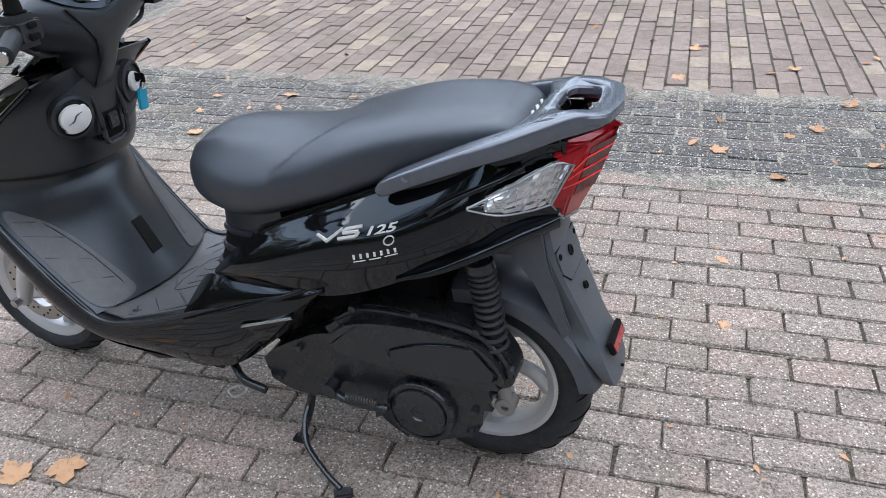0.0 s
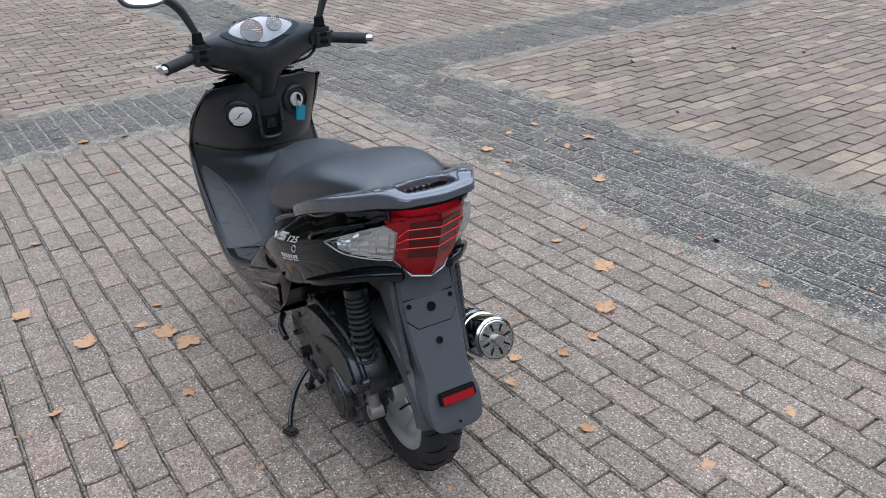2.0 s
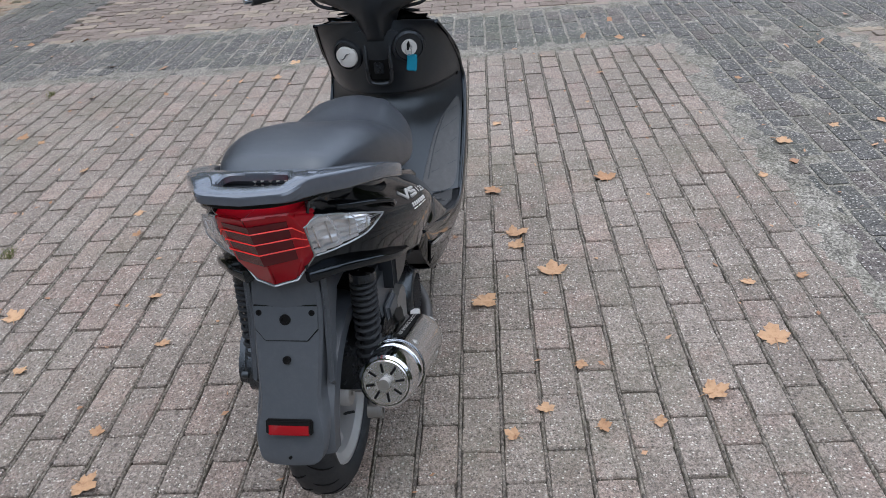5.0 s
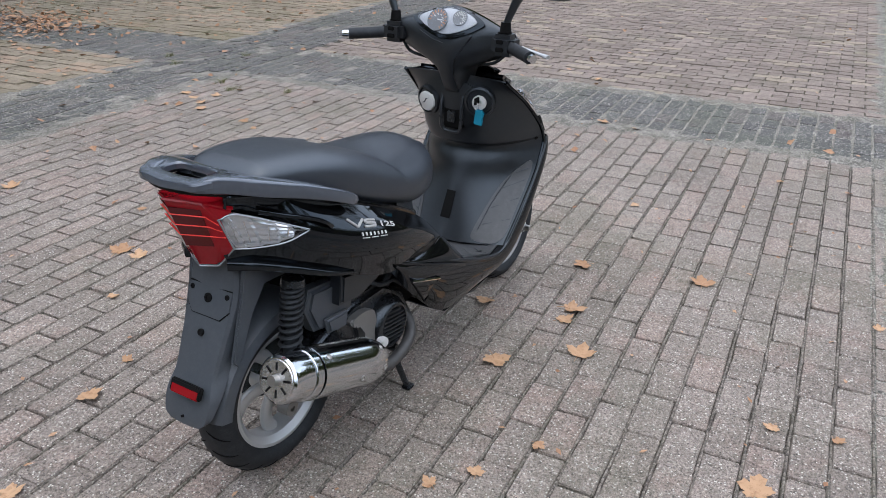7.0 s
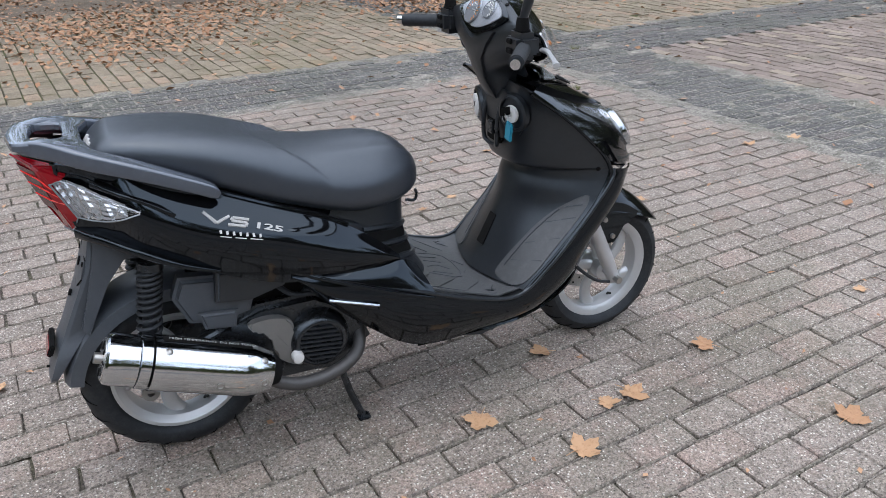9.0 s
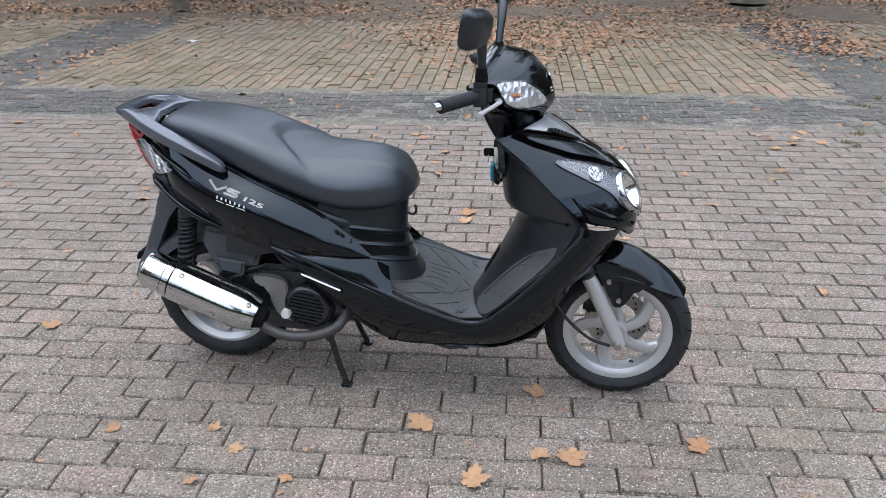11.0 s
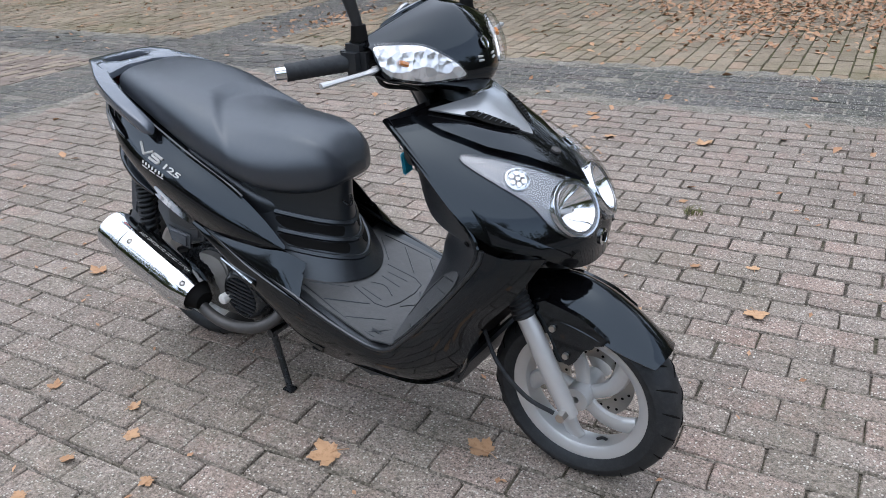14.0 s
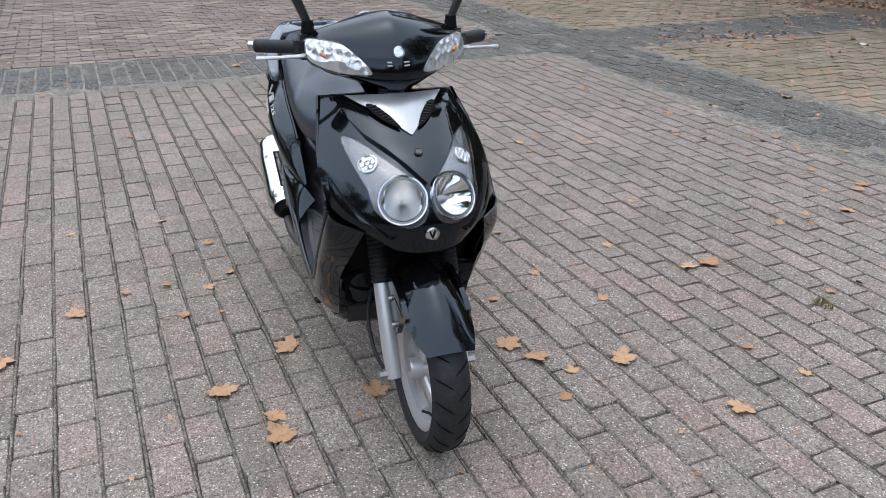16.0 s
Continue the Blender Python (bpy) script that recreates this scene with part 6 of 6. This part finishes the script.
edges = [((BAY[0], BAY[2]), (1, 0), 6.53), ((BAY[0], BAY[3]), (1, 0), 6.53), ((BAY[1], BAY[2]), (0, 1), 4.53), ((BAY[0], BAY[2]), (0, 1), 4.53), ((E_, BAY[2]), (0, 1), 4.53), ((BAY[0], S), (1, 0), 6.53), ((BAY[0], N), (1, 0), 6.53), ((E_, S), (1, 0), 7.9), ((BAY[1], FS), (0, 1), 6.0), ((E_, FS), (0, 1), 6.0), ((E_, N), (1, 0), 7.9), ((E_, BAY[2]), (1, 0), 7.9), ((-13.0, N), (1, 0), 8.9), ((-13.0, BAY[3]), (1, 0), 8.9)]
for (x, y), (ax, ay), length in edges:
    grid = []
    for t in np.arange(0, length, 0.024):
        row = []
        for d in np.linspace(-0.13, 0.13, 13):
            px_, py_ = x + ax * t - ay * d, y + ay * t + ax * d
            body = 0.0042 - 0.075 * abs(d + 0.03 * noise.noise((px_ * 2.3, py_ * 2.3, 1.0)))
            row.append((px_, py_, body + 0.006 * noise.noise((px_ * 7, py_ * 7, 3.0)) + 0.004 * noise.noise((px_ * 28, py_ * 28, 4.0))))
        grid.append(row)
    sheet(bm, grid)
tagged(part("grit_drift", bm, SAND, None), "loose pale grit drifted along the edges of the bands", "grit", kind="structure")

# soil strip along the far edge
bm = bmesh.new()
rows = []
for y in np.linspace(7.4, 13.5, 26):
    rows.append([(x, y + 0.35 * noise.noise((x * 0.5, 3.0, 0)), 0.012 + 0.10 * max(0, min(1, (y - 8.6) / 3)) + 0.03 * noise.noise((x * 0.9, y * 0.9, 0)) - (0.05 if y < 7.5 else 0)) for x in np.linspace(-22, 24, 120)])
sheet(bm, rows)
tagged(part("soil_strip", bm, SOIL, None), "bare brown soil strip under fallen leaves", "soil", kind="structure")


def leaf_form(seed, size):
    """A dry, curled plane-tree leaf with five lobes and a stalk."""
    rnd = random.Random(seed)
    bm = bmesh.new()
    count = 30
    out = []
    lobes = [0.0, 1.15, -1.15, 2.2, -2.2]
    gain = [1.0, 0.85 + rnd.uniform(-0.1, 0.1), 0.85 + rnd.uniform(-0.1, 0.1), 0.55, 0.55]
    for k in range(count):
        a = 2 * math.pi * k / count - math.pi
        r = 0.32
        for l, g in zip(lobes, gain):
            r = max(r, g * max(0.0, math.cos(min(1.57, abs(a - l) * 1.75))) ** 0.75)
        r *= 1 + (0.10 if k % 2 else -0.06)
        out.append((r, a))
    curl, roll, dish = rnd.uniform(-0.15, 0.35), rnd.uniform(0, 6.28), rnd.uniform(0.1, 0.5)

    def spot(r, a):
        x, y = r * math.cos(a), r * math.sin(a)
        z = dish * r * r * 0.5 + curl * (x * math.cos(roll) + y * math.sin(roll)) ** 2 + 0.07 * math.sin(5 * a + seed) * r
        return Vector((x, y, z)) * size

    mid = bm.verts.new(spot(0, 0))
    inner = [bm.verts.new(spot(r * 0.5, a)) for r, a in out]
    rim = [bm.verts.new(spot(r, a)) for r, a in out]
    for k in range(count):
        j = (k + 1) % count
        bm.faces.new((mid, inner[k], inner[j]))
        bm.faces.new((inner[k], rim[k], rim[j], inner[j]))
    low = min(v.co.z for v in bm.verts)
    tube(spline([spot(0, 0), (-0.35 * size, 0.04 * size, 0.08 * size), (-0.85 * size, 0.1 * size, low)], 8), 0.012 * size + 0.0004, 5, bm=bm)
    low = min(v.co.z for v in bm.verts)
    bm.transform(Matrix.Translation((0, 0, -low + 0.001)))
    return bm


def leaf_thing(seed, size, tone):
    ob = part("fallen_leaf", leaf_form(seed, size), tone, None, sharp=60)
    return tagged(ob, "dry curled brown leaf lying on the bricks", "leaf", "fallen leaves")


BIG = [(0.71, -0.34), (1.13, -0.46), (0.86, -0.58), (2.65, 2.60), (0.45, -1.17), (1.55, -0.85), (1.01, 2.33), (1.17, 0.59), (1.06, 0.36), (0.97, 0.30), (0.73, 1.32), (-1.16, 3.71), (-1.07, -2.45), (-0.48, -1.83)]
MID = [(1.05, -0.17), (1.04, -0.46), (1.50, -0.40), (0.73, 1.22), (-0.69, 0.12), (-2.42, 2.78), (-0.46, 2.87), (2.52, 2.50), (2.84, 2.62), (-0.93, 1.41), (-0.02, 0.65), (2.43, 2.07), (2.78, 2.86), (2.73, 2.72), (-0.41, 0.50), (0.23, -0.94), (1.11, -1.78), (1.60, -2.20), (3.46, 0.81), (3.18, 0.87), (3.51, 0.08), (4.62, 0.45), (1.52, 0.76), (0.34, 2.67), (0.55, 2.31), (-3.53, 0.30), (-0.37, -3.26), (-0.29, -2.72), (-0.86, -2.96), (-0.90, -2.12), (-0.71, -1.60), (-1.05, -1.78), (1.83, -1.63)]
SMALL = [(-0.19, -0.45), (0.10, -0.42), (0.19, -0.51), (0.12, -0.64), (-0.98, 0.76), (1.95, 1.52), (2.17, 0.59), (1.47, 1.06), (2.34, 1.92), (0.33, 2.41), (0.51, 2.08), (2.90, -1.01), (0.44, 1.05), (0.16, 0.69), (1.10, 1.57), (0.75, -1.18), (0.77, -1.35), (2.23, -0.43), (1.49, -1.46), (0.37, -0.61), (1.18, 0.41), (1.29, 0.32), (0.55, 0.64), (0.13, -0.78), (-0.49, -0.95), (-0.01, -1.51), (1.26, -2.22), (1.96, -1.90), (2.65, -1.69), (0.68, 0.40), (0.83, 0.77), (1.28, 1.01), (-0.72, 2.35), (-0.98, 1.54), (-0.86, 1.79), (-0.76, 1.37), (0.07, 1.44), (-0.77, -2.02), (-0.50, -0.59)]
rnd = random.Random(21)
for spots, size, base in ((BIG, 0.056, 0), (MID, 0.043, 10), (SMALL, 0.028, 20)):
    forms = [None] * 5
    for k, (x, y) in enumerate(spots):
        m = pose(x, y, 0.0015, rnd.uniform(-6, 6), rnd.uniform(-6, 6), rnd.uniform(0, 360))
        q = k % 5
        if forms[q] is None:
            forms[q] = leaf_thing(base + q, size * rnd.uniform(0.85, 1.15), LEAF)
            forms[q].matrix_world = m
        else:
            copy_thing(forms[q], m)


def flock(name, places, size, material, label, category, flat=0.5, kind="stuff", seed=3, long=1.5):
    """Many small leaves in one mesh: places are (x, y, z) rows; each leaf is two bent four-sided halves."""
    g = np.random.default_rng(seed)
    p = np.asarray(places, float)
    n = len(p)
    yaw, tip = g.uniform(0, 2 * math.pi, n), g.normal(0, flat, n)
    roll = g.normal(0, flat, n)
    sz = size * g.uniform(0.55, 1.3, n)
    ax = np.stack([np.cos(yaw) * np.cos(tip), np.sin(yaw) * np.cos(tip), np.sin(tip)], 1)
    side = np.stack([-np.sin(yaw) * np.cos(roll), np.cos(yaw) * np.cos(roll), np.sin(roll)], 1)
    up = np.cross(ax, side)
    ax, side, up = ax * sz[:, None] * long, side * sz[:, None], up * sz[:, None]
    bend = g.uniform(0.0, 0.45, n)[:, None]
    verts = np.stack([p - ax, p - ax * 0.2 + side + up * bend, p + ax + up * bend * 0.4, p - ax * 0.2 - side + up * bend], 1)
    faces = []
    for k in range(n):
        b = 4 * k
        faces += [(b, b + 2, b + 1), (b, b + 3, b + 2)]
    mesh = bpy.data.meshes.new(name)
    mesh.from_pydata(verts.reshape(-1, 3).tolist(), [], faces)
    mesh.materials.append(material)
    ob = new(name, mesh)
    return tagged(ob, label, category, kind=kind) if label else ob


g = np.random.default_rng(8)
pts = []
PILES = ((1.05, 6.1, 0.75, 1.0, 0.8), (1.9, 6.9, 0.9, 0.9, 0.7), (0.2, 6.6, 0.8, 0.8, 0.55), (0.7, 5.1, 0.6, 0.5, 0.3), (4.02, 6.1, 0.48, 0.62, 1.6), (3.95, 7.3, 0.6, 0.4, 0.7), (-3.15, 5.0, 0.32, 0.55, 0.45), (2.55, 2.72, 0.22, 0.12, 0.10))
while len(pts) < 30000:
    x, y = g.uniform(-12, 14), g.uniform(2.4, 10.2)
    rough_edge = 0.45 + 0.9 * (noise.noise((x * 0.8, y * 0.8, 2.0)) * 0.5 + 0.5)
    thick = 0.008 if y < 3.85 else 0.026 * rough_edge
    thick += 0.8 * min(1.0, max(0.0, (y - 6.1) / 2.2)) ** 2.6 * rough_edge
    for cx, cy, rx, ry, top in PILES:
        thick += top * math.exp(-(((x - cx) / rx) ** 2 + ((y - cy) / ry) ** 2)) * (0.5 + rough_edge * 0.5)
    if g.uniform() < thick:
        pts.append((x, y, 0.007 + 0.022 * g.uniform() * min(1, thick) + 0.10 * max(0, min(1, (y - 8.6) / 3))))
flock("leaf_litter", pts, 0.0185, LITTER, "thick litter of brown fallen leaves", "leaves", flat=0.32)
pts = [(g.uniform(-11, 16), g.uniform(-12, 8), 0.006) for k in range(1100)]
pts = [p for p in pts if not (-1.3 < p[0] < 2.6 and -1.5 < p[1] < 1.6)]
flock("scattered_leaves", pts, 0.019, LITTER, "sparse dry leaf scraps strewn over the paving", "leaves", flat=0.3, seed=5)
# bits of leaf and twig, a centimetre or so each
pts = [(g.uniform(-3, 3.6), g.uniform(-2.4, 3.2), 0.0035) for k in range(420)]
flock("leaf_crumbs", pts, 0.0062, LITTER, "brown crumbs of leaf and twig on the paving", "leaves", flat=0.3, seed=6, long=1.9)

# long grass along the soil's edge
n = 9000
bx, by = g.uniform(-20, 22, n), 9.75 + np.abs(g.normal(0, 0.5, n))
hgt, lean = g.uniform(0.25, 0.85, n), g.normal(0, 0.16, (n, 2))
az, wd = g.uniform(0, 6.28, n), g.uniform(0.004, 0.011, n)
verts = np.zeros((n, 5, 3))
for k, (f, w) in enumerate(((0, 1), (0, -1), (0.55, 0.8), (0.55, -0.8), (1, 0))):
    verts[:, k, 0] = bx + np.cos(az) * wd * w + lean[:, 0] * f * f
    verts[:, k, 1] = by + np.sin(az) * wd * w + lean[:, 1] * f * f
    verts[:, k, 2] = 0.03 + hgt * f
faces = []
for k in range(n):
    b = 5 * k
    faces += [(b, b + 1, b + 3, b + 2), (b + 2, b + 3, b + 4)]
mesh = bpy.data.meshes.new("long_grass")
mesh.from_pydata(verts.reshape(-1, 3).tolist(), [], faces)
mesh.materials.append(GRASS)
tagged(new("long_grass", mesh), "long yellow-green grass along the far edge", "grass", kind="stuff")


def tree(trunk_r, height, crown_r, seed, label):
    """A plane tree: tapered trunk with root flare, limbs, and a ragged crown of small leaves."""
    rnd = random.Random(seed)
    root = tagged(new("plane_tree"), label, "tree")
    path = [(0, 0, -0.05), (0, 0, 0.12), (0.02, 0.01, 0.5), (0.05, -0.03, height * 0.3), (0.02, 0.05, height * 0.6), (0.0, 0.0, height * 0.9)]
    rad = [trunk_r * 1.45, trunk_r * 1.2, trunk_r, trunk_r * 0.85, trunk_r * 0.5, trunk_r * 0.12]
    part("trunk", tube(spline(path, 26), np.interp(np.linspace(0, 1, 26), np.linspace(0, 1, 6), rad), 18), BARK, root, "flaking grey-brown trunk")
    ends = []
    for k in range(11):
        z = height * rnd.uniform(0.34, 0.75)
        a = 2 * math.pi * k / 11 + rnd.uniform(-0.3, 0.3)
        reach = crown_r * rnd.uniform(0.6, 0.95)
        end = Vector((reach * math.cos(a), reach * math.sin(a), z + reach * rnd.uniform(0.3, 0.8)))
        part("limb", tube(spline([(0.02, 0, z), end * 0.45 + Vector((0, 0, z * 0.42)), end], 12), np.linspace(trunk_r * 0.38, 0.015, 12), 8), BARK, root)
        ends += [end * f + Vector((0, 0, z * (1 - f))) for f in (0.5, 0.75, 1.0)]
    ends += [Vector((0, 0, height * f)) for f in (0.7, 0.85, 1.0)]
    gg = np.random.default_rng(seed)
    pts = []
    for c in ends:
        r = crown_r * gg.uniform(0.28, 0.46)
        m = 230
        d = gg.normal(size=(m, 3))
        d /= np.linalg.norm(d, axis=1)[:, None]
        pts.append(np.array(c) + d * (r * gg.uniform(0.35, 1.05, (m, 1))))
    crown = flock("crown", np.concatenate(pts), 0.085, GREEN, "", "", flat=0.9, seed=seed)
    crown.parent = root
    return root


small = tree(0.085, 6.0, 2.3, 31, "slender plane tree in the leaf-covered strip")
small.matrix_world = pose(-3.34, 7.95, 0.0)
large = tree(0.21, 9.0, 3.6, 32, "stout plane tree with a flared trunk base")
large.matrix_world = pose(3.95, 8.75, 0.02)
# unseen trees added to darken reflections; those at -x answer the mirror's foliage
for x, y, turn, size in ((12.0, 9.2, 40, 1.0), (-11.0, 9.0, 100, 1.0), (-15.5, 2.5, 200, 1.1), (-16.5, -5.5, 290, 1.05), (-9.0, -15.5, 10, 1.1), (1.0, -18.5, 70, 1.1), (11.0, -18.0, 150, 1.1), (24.0, -9.0, 260, 1.15), (25.5, 3.0, 330, 1.15), (20.0, 10.0, 120, 1.05)):
    t = copy_thing(large, pose(x, y, 0.0, 0, 0, turn) @ Matrix.Scale(size, 4))
# unseen belt of leaves, added to darken reflections and close the horizon
g = np.random.default_rng(77)
pts = []
for k in range(42000):
    a = g.uniform(0, 2 * math.pi)
    r = 31 + g.normal(0, 0.8)
    pts.append((3 + r * math.cos(a), -2 + r * math.sin(a), abs(g.normal(0, 1)) ** 0.7 * 4.6))
flock("far_hedge", pts, 0.42, GREEN, "unseen belt of green leaves added to darken reflections and close the horizon", "hedge", flat=1.0, seed=9, long=1.2)

# grass tufts in the joints, a scrap of paper
for x, y, k in ((3.15, 2.25, 1), (3.15, 2.84, 2), (3.01, 2.63, 3), (3.46, 3.57, 4), (1.17, 1.47, 5), (3.97, 3.27, 6), (3.65, 3.82, 7), (1.83, 4.93, 8)):
    g = np.random.default_rng(k)
    bm = bmesh.new()
    for q in range(26):
        ox, oy, hh, az = g.normal(0, 0.025), g.normal(0, 0.014), g.uniform(0.012, 0.035), g.uniform(0, 6.28)
        tube([(ox, oy, -0.004), (ox + 0.3 * hh * math.cos(az), oy + 0.3 * hh * math.sin(az), hh * 0.7), (ox + hh * math.cos(az), oy + hh * math.sin(az), hh)], [0.0018, 0.0014, 0.0003], 4, bm=bm)
    tuft = tagged(part("grass_tuft", bm, GRASS, None), "small green grass tuft growing in a paving joint", "grass", "grass tufts in the joints")
    tuft.location = (x, y, 0)
bm = bmesh.new()
sheet(bm, [[(0.012 * i - 0.06 + 0.004 * math.sin(3 * j), 0.012 * j - 0.04, 0.010 + 0.008 * math.sin(i * 0.9 + j * 0.7)) for j in range(7)] for i in range(11)])
scrap = tagged(part("paper_scrap", bm, WHITE, None), "crumpled white paper scrap on the weathered bricks", "litter")
scrap.matrix_world = pose(-2.44, 5.99, 0.0, 0, 0, 30)
